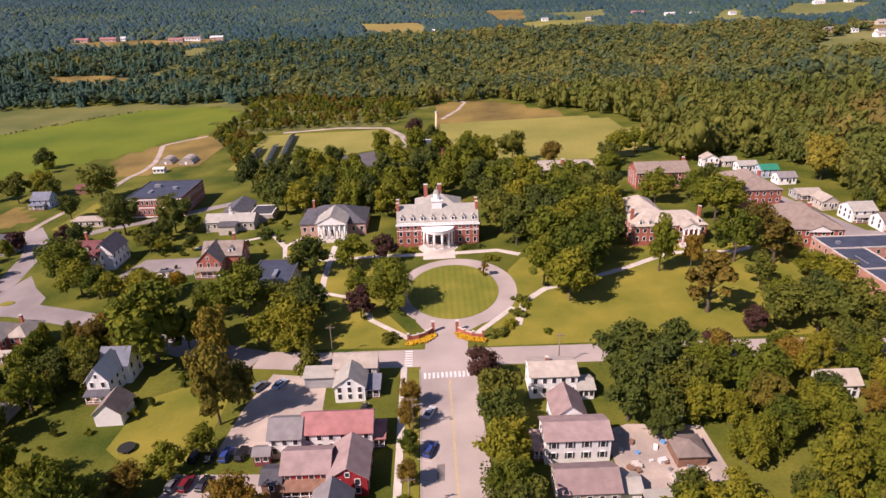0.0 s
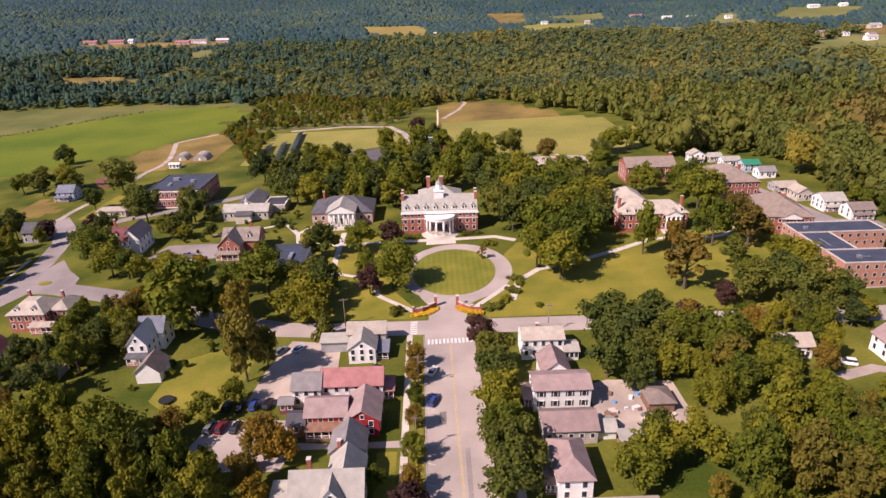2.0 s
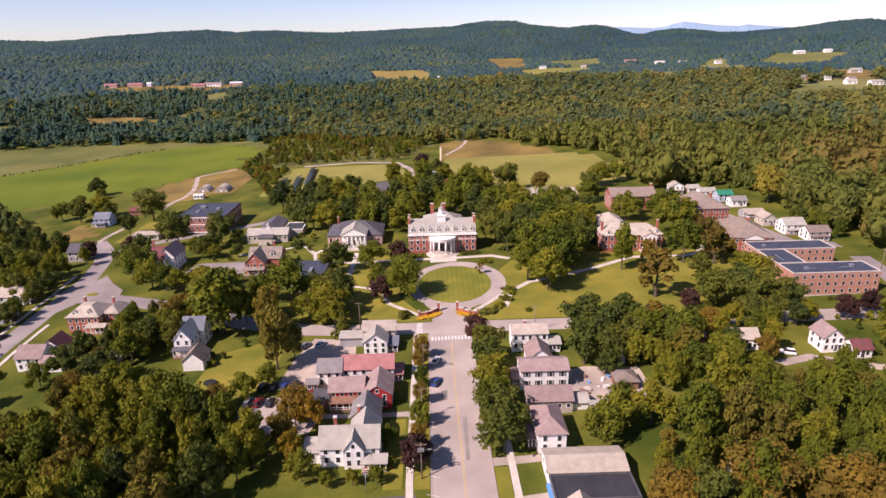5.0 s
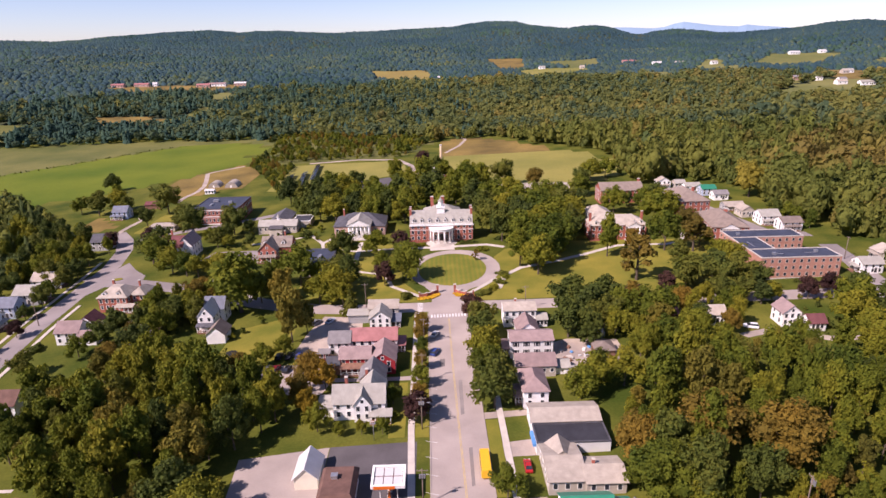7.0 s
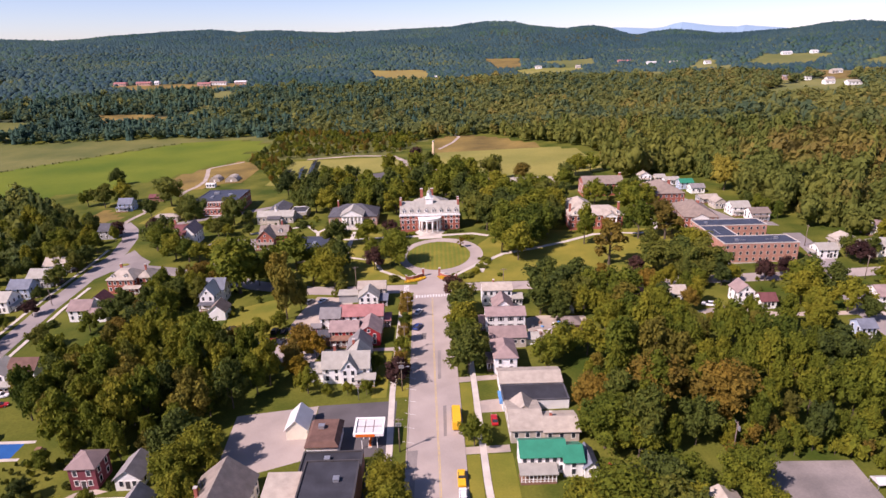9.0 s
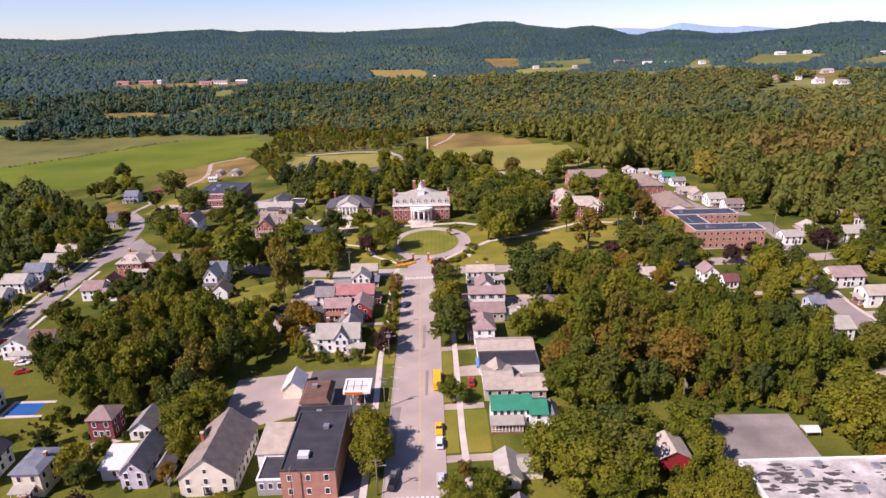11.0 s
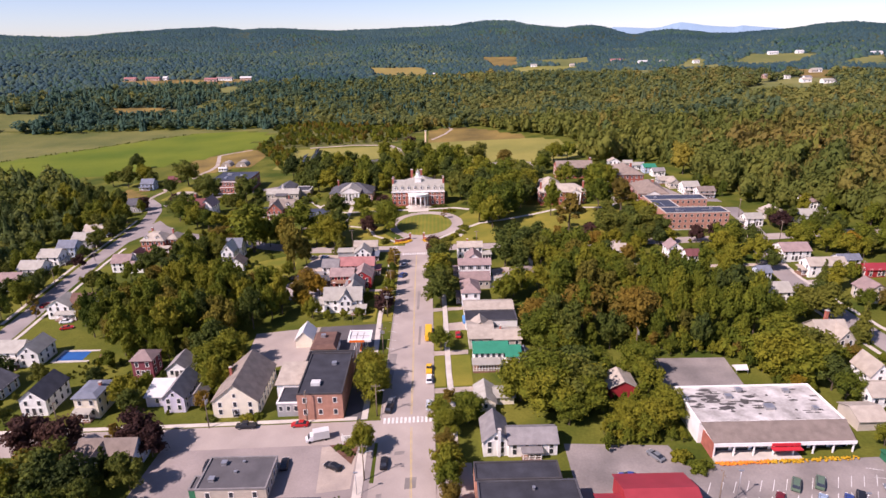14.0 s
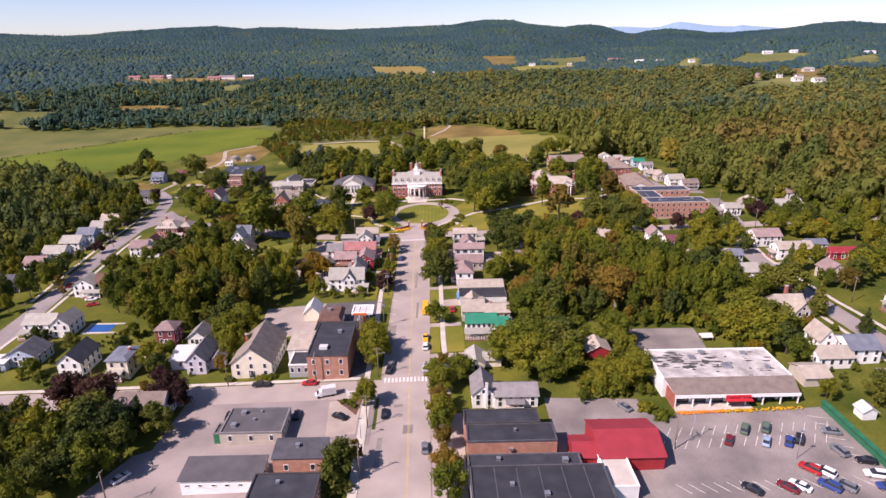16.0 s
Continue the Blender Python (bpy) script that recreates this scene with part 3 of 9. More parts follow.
sheet("field_panels", [(-124, 352), (-122, 446), (-31, 444), (-22, 390), (-60, 370), (-90, 340)], 0.05, FIELD_GOLD, "dry yellow meadow")
# campus circle
setting("road_circle", Shape().prism(oval(4.9, 177.4, 20.2, 24.8, 56), -0.5, 0.030, True), "pale asphalt carriage circle", ASPHALT)
setting("lawn_circle", Shape().prism(oval(3.9, 177.2, 15.1, 19.6, 56), -0.5, 0.10, True), "round mown lawn with stripes inside the drive", LAWN_MOWN)
sheet("road_gate", [(-5.5, 140), (6.5, 140), (7.0, 150), (14, 156), (18, 164), (-9, 164), (-8, 157), (-5, 151)], 0.026, ASPHALT, "asphalt entrance between brick gate walls")
band("pavement_terrace", [(-22, 209), (0, 207.5), (22, 208), (30, 203)], 2.8, 0.034, CONCRETE, "pale concrete walk along the hall front")
band("pavement_steps", [(0, 203), (0, 213)], 12, 0.040, CONCRETE, "pale concrete forecourt of the hall")
band("path_library", [(-41.5, 222), (-41.3, 193), (-40.5, 178)], 2.2, 0.03, CONCRETE, "pale concrete walk")
band("path_lawn_a", [(22, 152), (26, 166), (34, 174), (49, 179.3), (65, 186.3), (82.6, 196), (94.5, 196.4)], 2.4, 0.03, CONCRETE, "pale concrete walk over the lawn")
band("path_lawn_b", [(94.5, 196.4), (105, 194), (112, 196.4), (117.8, 203), (118.7, 211.6), (118, 218), (120, 230)], 2.2, 0.034, CONCRETE, "pale concrete walk")
band("path_west_a", [(-55, 236), (-62, 224), (-60, 214), (-42, 208), (-22, 209)], 2.0, 0.042, CONCRETE, "pale concrete walk")
band("path_west_b", [(-100, 228), (-84, 232), (-70, 238), (-62, 224)], 2.2, 0.046, CONCRETE, "pale concrete walk")
band("path_gate_w", [(-8, 146), (-22, 160), (-26, 174), (-41, 181)], 1.8, 0.034, CONCRETE, "pale concrete walk")
band("path_gate_e", [(9, 148), (17, 157), (22, 163)], 1.8, 0.034, CONCRETE, "pale concrete walk")
band("track_field", [(-181, 330), (-181, 346), (-178, 362), (-179, 380), (-185, 402), (-194, 431), (-190, 438), (-183, 445), (-170, 456)], 3.4, 0.16, GRAVEL, "sandy farm track")
sheet("field_yard", [(-219, 276), (-217, 301), (-203.5, 290), (-195, 274), (-207, 268)], 0.05, FIELD_BROWN, "bare tawny yard beside a cottage", 6)
band("track_cottage", [(-188, 262), (-187.7, 275.5), (-185.6, 290.3), (-190, 297)], 3.0, 0.07, GRAVEL, "pale gravel drive to the cottage")
band("path_annex", [(-169, 256), (-165.1, 266.3), (-161.5, 280.2)], 1.8, 0.07, CONCRETE, "pale concrete walk")
sheet("verge_island", oval(-150.4, 186.8, 2.4, 1.7, 18), 0.17, LAWN, "small planted traffic island in the junction")
band("track_plant", [(-112, 452), (-70, 458), (-34, 448), (-22, 420), (-16, 390), (-24, 370)], 4.5, 0.12, GRAVEL, "sandy service track")
band("track_rough", [(8, 470), (22, 505), (30, 540), (20, 570)], 3.0, 0.12, GRAVEL, "sandy track up the pasture")
sheet("pavement_frontage", [(9.0, -22), (17.9, -22), (17.9, -72), (9.4, -72)], 0.012, ASPHALT, "worn paved strip before the stores")
# kerbs and sidewalks
band("sidewalk_west", [(-11.0, 133.5), (-11.0, 60), (-10.2, 33), (-10.0, -2.4)], 1.7, 0.13, CONCRETE, "pale concrete sidewalk")
band("sidewalk_east", [(12.4, 131), (13.1, 62), (13.4, 20), (14.0, 4), (14.2, -60)], 1.7, 0.13, CONCRETE, "pale concrete sidewalk")
band("kerb_west", [(-6.8, 132), (-6.3, 95), (-5.95, 57), (-5.8, 30), (-5.6, -2.4)], 0.28, 0.15, ASPHALT, "worn grey concrete kerb")
band("kerb_east", [(7.8, 131), (8.2, 95), (8.55, 57), (8.75, 30), (8.95, -4), (9.25, -35), (9.65, -70)], 0.28, 0.15, ASPHALT, "worn grey concrete kerb")
band("sidewalk_south", [(-12, -1.9), (-60, -1.6), (-135, -0.6)], 1.5, 0.13, CONCRETE, "pale concrete sidewalk")
band("sidewalk_station", [(-9.0, -13), (-8.6, -33), (-8.2, -60)], 2.2, 0.13, CONCRETE, "pale concrete sidewalk")
band("sidewalk_left", [(-141.5, 20), (-143, 60), (-147.5, 105), (-151, 136), (-152, 158)], 1.4, 0.13, CONCRETE, "pale concrete sidewalk")
band("sidewalk_far", [(-157, 70), (-161.5, 105), (-165, 136), (-166.5, 160), (-168.5, 190), (-171, 212)], 1.4, 0.13, CONCRETE, "pale concrete sidewalk")
band("sidewalk_right", [(146, -40), (144.6, 17), (143.8, 36), (143.4, 60)], 1.4, 0.13, CONCRETE, "pale concrete sidewalk")
band("sidewalk_outer", [(160.5, -40), (158.6, 17), (156.4, 36), (155.2, 60), (155, 80), (157, 94)], 1.4, 0.13, CONCRETE, "pale concrete sidewalk")
# driveways
sheet("pavement_driveway", [(7.0, 63.4), (20, 64.2), (32, 65), (32, 67.6), (20, 66.8), (7.0, 66.4)], 0.018, GRAVEL, "pale gravel driveway")
sheet("pavement_driveway", [(7.0, 8.6), (21, 8.8), (21, 11.4), (7.0, 11.2)], 0.018, GRAVEL, "pale gravel driveway")
sheet("pavement_driveway", [(7.0, 30.4), (20, 30.6), (20, 33.4), (7.0, 33.2)], 0.018, GRAVEL, "pale gravel driveway")
sheet("pavement_driveway", [(-7.0, 85.0), (-37, 86.6), (-37, 89.0), (-26, 87.6), (-7.0, 87.6)], 0.018, ASPHALT, "worn asphalt driveway")
sheet("pavement_driveway", [(11.8, 47.6), (20, 47.6), (20, 54), (11.8, 53)], 0.018, GRAVEL, "worn paved shop front")
sheet("pavement_driveway", [(-92, 12), (-81, 22), (-76, 24), (-79.4, 25), (-84, 24), (-95, 13)], 0.018, GRAVEL, "worn gravel driveway")
sheet("pavement_driveway", [(34, 86), (56, 88), (56, 104), (40, 106), (34, 104)], 0.014, GRAVEL, "bare dusty back yard")
sheet("pavement_driveway", [(96, 103), (108, 106), (124, 98), (158, 96), (158, 93), (122, 95), (108, 102.6), (98, 100)], 0.014, GRAVEL, "pale gravel lane")
sheet("pavement_driveway", [(133, 67), (145, 70), (163, 73), (163, 77), (141, 75), (133, 71)], 0.016, ASPHALT, "worn asphalt driveway")
sheet("lawn_verge", [(9.1, 12), (12.4, 12), (12.3, 30), (9.0, 30)], 0.10, LAWN, "dry grass verge")
sheet("lawn_verge", [(9.0, 34), (12.3, 34), (12.1, 63), (8.8, 63)], 0.10, LAWN, "dry grass verge")
sheet("lawn_verge", [(-10.0, 57), (-6.3, 57), (-6.5, 84.6), (-10.0, 84.6)], 0.10, LAWN, "dry grass verge")
sheet("lawn_verge", [(-10.0, 88), (-6.6, 88), (-7.0, 131), (-10.0, 131)], 0.10, LAWN, "dry grass verge")
sheet("lawn_front", [(14.5, 12), (20.4, 12), (20.4, 30), (14.3, 30)], 0.05, LAWN, "dry front lawn")
sheet("lawn_front", [(-17, 57.5), (-12.6, 57.5), (-12.6, 84), (-17, 84)], 0.05, LAWN, "dry front lawn")
# paint
crossing = tagged(new("crosswalk"), "faded white crosswalk bars across the street", "crosswalk", "", "structure")
bar = Shape().prism([(-0.3, -1.3), (0.3, -1.3), (0.3, 1.3), (-0.3, 1.3)], 0, 0.008).mesh("crosswalk_bar", PAINT_WHITE)
for i in range(12):
    part("bar", bar, crossing, loc=at(-4.4 + 1.12 * i, -3.6, 0.05))
crossing2 = tagged(new("crosswalk"), "white crosswalk bars before the campus gate", "crosswalk", "", "structure")
for i in range(12):
    part("bar", bar, crossing2, loc=at(-5.4 + 1.12 * i, 129.0, 0.05))
crossing3 = tagged(new("crosswalk"), "white crosswalk bars across the campus street", "crosswalk", "", "structure")
bar_e = Shape().prism([(-1.3, -0.3), (1.3, -0.3), (1.3, 0.3), (-1.3, 0.3)], 0, 0.008).mesh("crosswalk_bar", PAINT_WHITE)
for i in range(7):
    part("bar", bar_e, crossing3, loc=at(-9.6, 134.2 + 1.15 * i, 0.052))
for dx in (-0.16, 0.16):
    band("centreline", [(p[0] + dx, p[1]) for p in [(0.9, 127), (1.1, 95), (1.7, 57), (2.4, 25), (2.7, -1)]], 0.13, 0.037, PAINT_YELLOW, "faded double yellow centre line")
    band("centreline", [(p[0] + dx, p[1]) for p in [(2.9, -7), (3.7, -35), (4.2, -70), (5.3, -260)]], 0.13, 0.037, PAINT_YELLOW, "faded double yellow centre line")
stalls = tagged(new("stall_lines"), "worn white parking lines on asphalt", "parking lines", "", "structure")
ln = Shape().prism([(-0.07, -3.0), (0.07, -3.0), (0.07, 3.0), (-0.07, 3.0)], 0, 0.006).mesh("line", PAINT_WHITE)
for i in range(15):
    if i < 12:
        part("line", ln, stalls, loc=at(78.6 + 2.85 * i, -33.4, 0.03), turn=-33)
        part("line", ln, stalls, loc=at(75.4 + 2.85 * i, -38.4, 0.03), turn=-33)
    if i < 3:
        part("line", ln, stalls, loc=at(70.0 + 2.85 * i, -33.4, 0.03), turn=-33)
        part("line", ln, stalls, loc=at(66.8 + 2.85 * i, -38.4, 0.03), turn=-33)
    part("line", ln, stalls, loc=at(66 + 2.85 * i, -55.0, 0.03), turn=40)
for y in range(10):
    part("line", ln, stalls, loc=at(109.6, -31 - 3.0 * y, 0.03), turn=74)
parkl = Shape().prism([(-0.06, -2.6), (0.06, -2.6), (0.06, 2.6), (-0.06, 2.6)], 0, 0.006).mesh("line", PAINT_WHITE)
for i in range(12):
    part("line", parkl, stalls, loc=at(-4.6, 36 + 6.2 * i, 0.04), turn=72)

# tar patches and worn strips in the street
for x0, y0, x1, y1 in ((-5.6, 26, -3.2, 33), (-4.8, 12, -3.6, 24), (2.4, 66, 3.4, 84), (-3.0, 92, -1.4, 97), (2.0, -30, 4.6, -26), (-4.4, -44, -3.2, -31), (3.6, 38, 4.4, 52), (-1.0, -18, 1.4, -16.4)):
    sheet("road_patch", [(x0, y0), (x1, y0 + 0.3), (x1 + 0.2, y1), (x0 + 0.1, y1 - 0.2)], 0.034, ASPHALT_LOT, "darker repaired patch of asphalt")


# ---- buildings ----
WINDOWS = {}


def window_mesh(w, h, trim, shutters):
    key = (w, h, trim.name, shutters)
    if key not in WINDOWS:
        a, b, t = w / 2, h / 2, 0.11
        s = Shape()
        ring_o = [(-a - t, -b - t), (a + t, -b - t), (a + t, b + t), (-a - t, b + t)]
        ring_i = [(-a, -b), (a, -b), (a, b), (-a, b)]
        pts = [(x, y, z) for y in (-0.09, 0.0) for ring in (ring_o, ring_i) for x, z in ring]
        fc = []
        for i in range(4):
            j = (i + 1) % 4
            fc += [(i, j, 4 + j, 4 + i), (8 + j, 8 + i, 12 + i, 12 + j), (j, i, 8 + i, 8 + j), (4 + i, 4 + j, 12 + j, 12 + i)]
        s.add(pts, fc)
        p = Shape().box(-a, -0.03, -b, a, -0.004, b)
        sh = [Shape().box(q, -0.05, -b, q + 0.4, 0, b) for q in (-a - t - 0.42, a + t + 0.02)]
        WINDOWS[key] = (s.mesh("window_frame", trim), p.mesh("pane", GLASS), [q.mesh("shutter", TRIM_DARK) for q in sh] if shutters else [])
    return WINDOWS[key]


def window(house, x, y, z, turn, w=0.95, h=1.5, trim=None, shutters=False):
    f, p, sh = window_mesh(w, h, trim or TRIM, shutters)
    ob = part("window", f, house, loc=(x, y, z), turn=turn)
    part("pane", p, ob)
    for q in sh:
        part("shutter", q, ob)


class House:
    """A building in plan metres; the thing stands at its front's middle."""

    def __init__(self, name, label, category, x, y, group="", wall=None, roof=None, trim=None, shutters=False, size=(0.95, 1.5)):
        self.ob = thing(name, label, category, x, y, group)
        self.x, self.y = x, y
        self.wall, self.roof, self.trim, self.shutters, self.size = wall or WHITE, roof or R_GREY, trim or TRIM, shutters, size
        self.mid = float(gz(x, y))

    def block(self, x0, y0, x1, y1, h, kind="gable", axis="x", rise=2.5, wall=None, roof=None, over=0.45, storeys=2, cols=None, base=0.6, faces="SEW", deck=0.0, size=None, z0=-1.2, gap=None):
        wall, roof = wall or self.wall, roof or self.roof
        x0, x1, y0, y1 = x0 - self.x, x1 - self.x, y0 - self.y, y1 - self.y
        w, r = Shape(), Shape()
        if kind == "gable":
            w.gable(x0, y0, x1, y1, z0, h, rise, axis)
            r.slopes(x0, y0, x1, y1, h, rise, axis, over)
        elif kind == "hip":
            w.box(x0, y0, z0, x1, y1, h)
            r.hip(x0, y0, x1, y1, h + 0.003, rise, over, deck=deck)
        elif kind == "shed":
            w.box(x0, y0, z0, x1, y1, h)
            v = [(x0 - over, y0 - over, h + 0.004), (x1 + over, y0 - over, h + 0.004), (x1 + over, y1, h + rise), (x0 - over, y1, h + rise)]
            r.add(v + [(a, b, c + 0.18) for a, b, c in v], [(3, 2, 1, 0), (4, 5, 6, 7), (0, 1, 5, 4), (1, 2, 6, 5), (2, 3, 7, 6), (3, 0, 4, 7)])
        else:
            w.box(x0, y0, z0, x1, y1, h)
            r.box(x0 + 0.3, y0 + 0.3, h + 0.004, x1 - 0.3, y1 - 0.3, h + 0.1)
            c = Shape().box(x0 - 0.08, y0 - 0.08, h + 0.002, x1 + 0.08, y0 + 0.3, h + 0.4).box(x0 - 0.08, y1 - 0.3, h + 0.002, x1 + 0.08, y1 + 0.08, h + 0.4)
            c.box(x0 - 0.08, y0 + 0.3, h + 0.002, x0 + 0.3, y1 - 0.3, h + 0.4).box(x1 - 0.3, y0 + 0.3, h + 0.002, x1 + 0.08, y1 - 0.3, h + 0.4)
            part("parapet", c.mesh("parapet", gap or self.trim), self.ob)
        part("wall", w.mesh("wall", wall), self.ob)
        part("roof", r.mesh("roof", roof), self.ob)
        if storeys:
            sw, sh = size or self.size
            step = (h - base) / storeys
            for f in faces:
                span = (x1 - x0) if f in "SN" else (y1 - y0)
                n = cols if cols and f in "SN" else max(1, int(span / 2.7))
                for k in range(storeys):
                    z = base + step * k + step * 0.52
                    for i in range(n):
                        u = (i + 0.5) / n
                        if f == "S":
                            window(self.ob, x0 + span * u, y0, z, 0, sw, sh, self.trim, self.shutters)
                        elif f == "N":
                            window(self.ob, x0 + span * u, y1, z, 180, sw, sh, self.trim)
                        elif f == "E":
                            window(self.ob, x1, y0 + span * u, z, 90, sw, sh, self.trim)
                        else:
                            window(self.ob, x0, y0 + span * u, z, -90, sw, sh, self.trim)
            if kind == "gable" and rise > 2.4 and axis == "y" and "S" in faces:
                window(self.ob, (x0 + x1) / 2, y0, h + rise * 0.33, 0, 0.8, 1.1, self.trim)
        return self

    def chimney(self, x, y, top, w=0.8, material=None, z0=2.0):
        x, y = x - self.x, y - self.y
        c = part("chimney", Shape().box(x - w / 2, y - w / 2, z0, x + w / 2, y + w / 2, top).mesh("chimney", material or BRICK), self.ob, "red brick chimney")
        part("cap", Shape().box(x - w / 2 - 0.08, y - w / 2 - 0.08, top, x + w / 2 + 0.08, y + w / 2 + 0.08, top + 0.18).mesh("cap", CONCRETE), c)
        return self

    def porch(self, x0, y0, x1, y1, h=2.7, posts=4, roof=None, rise=0.5):
        x0, x1, y0, y1 = x0 - self.x, x1 - self.x, y0 - self.y, y1 - self.y
        p = part("porch", Shape().box(x0, y0, -0.8, x1, y1, 0.45).mesh("deck", WOOD), self.ob, "open porch")
        v = [(x0 - 0.3, y0 - 0.3, h), (x1 + 0.3, y0 - 0.3, h), (x1 + 0.3, y1, h + rise), (x0 - 0.3, y1, h + rise)]
        part("porch_roof", Shape().add(v + [(a, b, c + 0.2) for a, b, c in v], [(3, 2, 1, 0), (4, 5, 6, 7), (0, 1, 5, 4), (1, 2, 6, 5), (2, 3, 7, 6), (3, 0, 4, 7)]).mesh("porch_roof", roof or self.roof), p)
        me = Shape().box(-0.09, -0.09, 0.45, 0.09, 0.09, h + 0.05).mesh("post", self.trim)
        for i in range(posts):
            part("post", me, p, loc=(x0 + 0.15 + (x1 - x0 - 0.3) * i / max(1, posts - 1), y0 + 0.15, 0))
        part("rail", Shape().box(x0 + 0.1, y0 + 0.1, 1.2, x1 - 0.1, y0 + 0.18, 1.3).box(x0 + 0.1, y0 + 0.11, 0.6, x1 - 0.1, y0 + 0.17, 0.68).mesh("rail", self.trim), p)
        return self

    def door(self, x, y, w=1.1, h=2.1, turn=0, material=None, z=0.5):
        d = part("door", Shape().box(-w / 2, -0.06, 0, w / 2, -0.004, h).mesh("door", material or TRIM_DARK), self.ob, loc=(x - self.x, y - self.y, z), turn=turn)
        part("door_frame", Shape().box(-w / 2 - 0.14, -0.1, 0, -w / 2, 0, h + 0.14).box(w / 2, -0.1, 0, w / 2 + 0.14, 0, h + 0.14).box(-w / 2, -0.1, h, w / 2, 0, h + 0.14).mesh("door_frame", self.trim), d)
        return self

    def dormer(self, x, y, z, w=1.5, h=1.5, depth=2.6, roof=None):
        x, y = x - self.x, y - self.y
        d = part("dormer", Shape().gable(x - w / 2, y, x + w / 2, y + depth, z, z + h, 0.55, "y").mesh("dormer", self.trim), self.ob)
        part("dormer_roof", Shape().slopes(x - w / 2, y, x + w / 2, y + depth, z + h, 0.55, "y", 0.18, 0.1).mesh("dormer_roof", roof or self.roof), d)
        part("pane", Shape().box(x - 0.4, y - 0.03, z + 0.3, x + 0.4, y - 0.004, z + h - 0.1).mesh("pane", GLASS), d)
        return self

    def unit(self, x, y, z, w=1.2, d=1.2, h=0.8):
        """Roof-top vent box."""
        x, y = x - self.x, y - self.y
        part("roof_vent", Shape().box(x - w / 2, y - d / 2, z, x + w / 2, y + d / 2, z + h * 0.8).box(x - w / 2 - 0.08, y - d / 2 - 0.08, z + h * 0.8, x + w / 2 + 0.08, y + d / 2 + 0.08, z + h).mesh("roof_vent", METAL), self.ob, "grey metal roof vent")
        return self


def column(house, x, y, z0, z1, r=0.42):
    c = part("column", Shape().tube((0, 0, z0 + 0.3), (0, 0, z1 - 0.35), r, r * 0.85, 14).mesh("column", TRIM, True), house, "white column", loc=(x, y, 0))
    part("base", Shape().box(-r - 0.12, -r - 0.12, z0, r + 0.12, r + 0.12, z0 + 0.3).mesh("base", TRIM), c)
    part("capital", Shape().box(-r - 0.12, -r - 0.12, z1 - 0.35, r + 0.12, r + 0.12, z1).mesh("capital", TRIM), c)


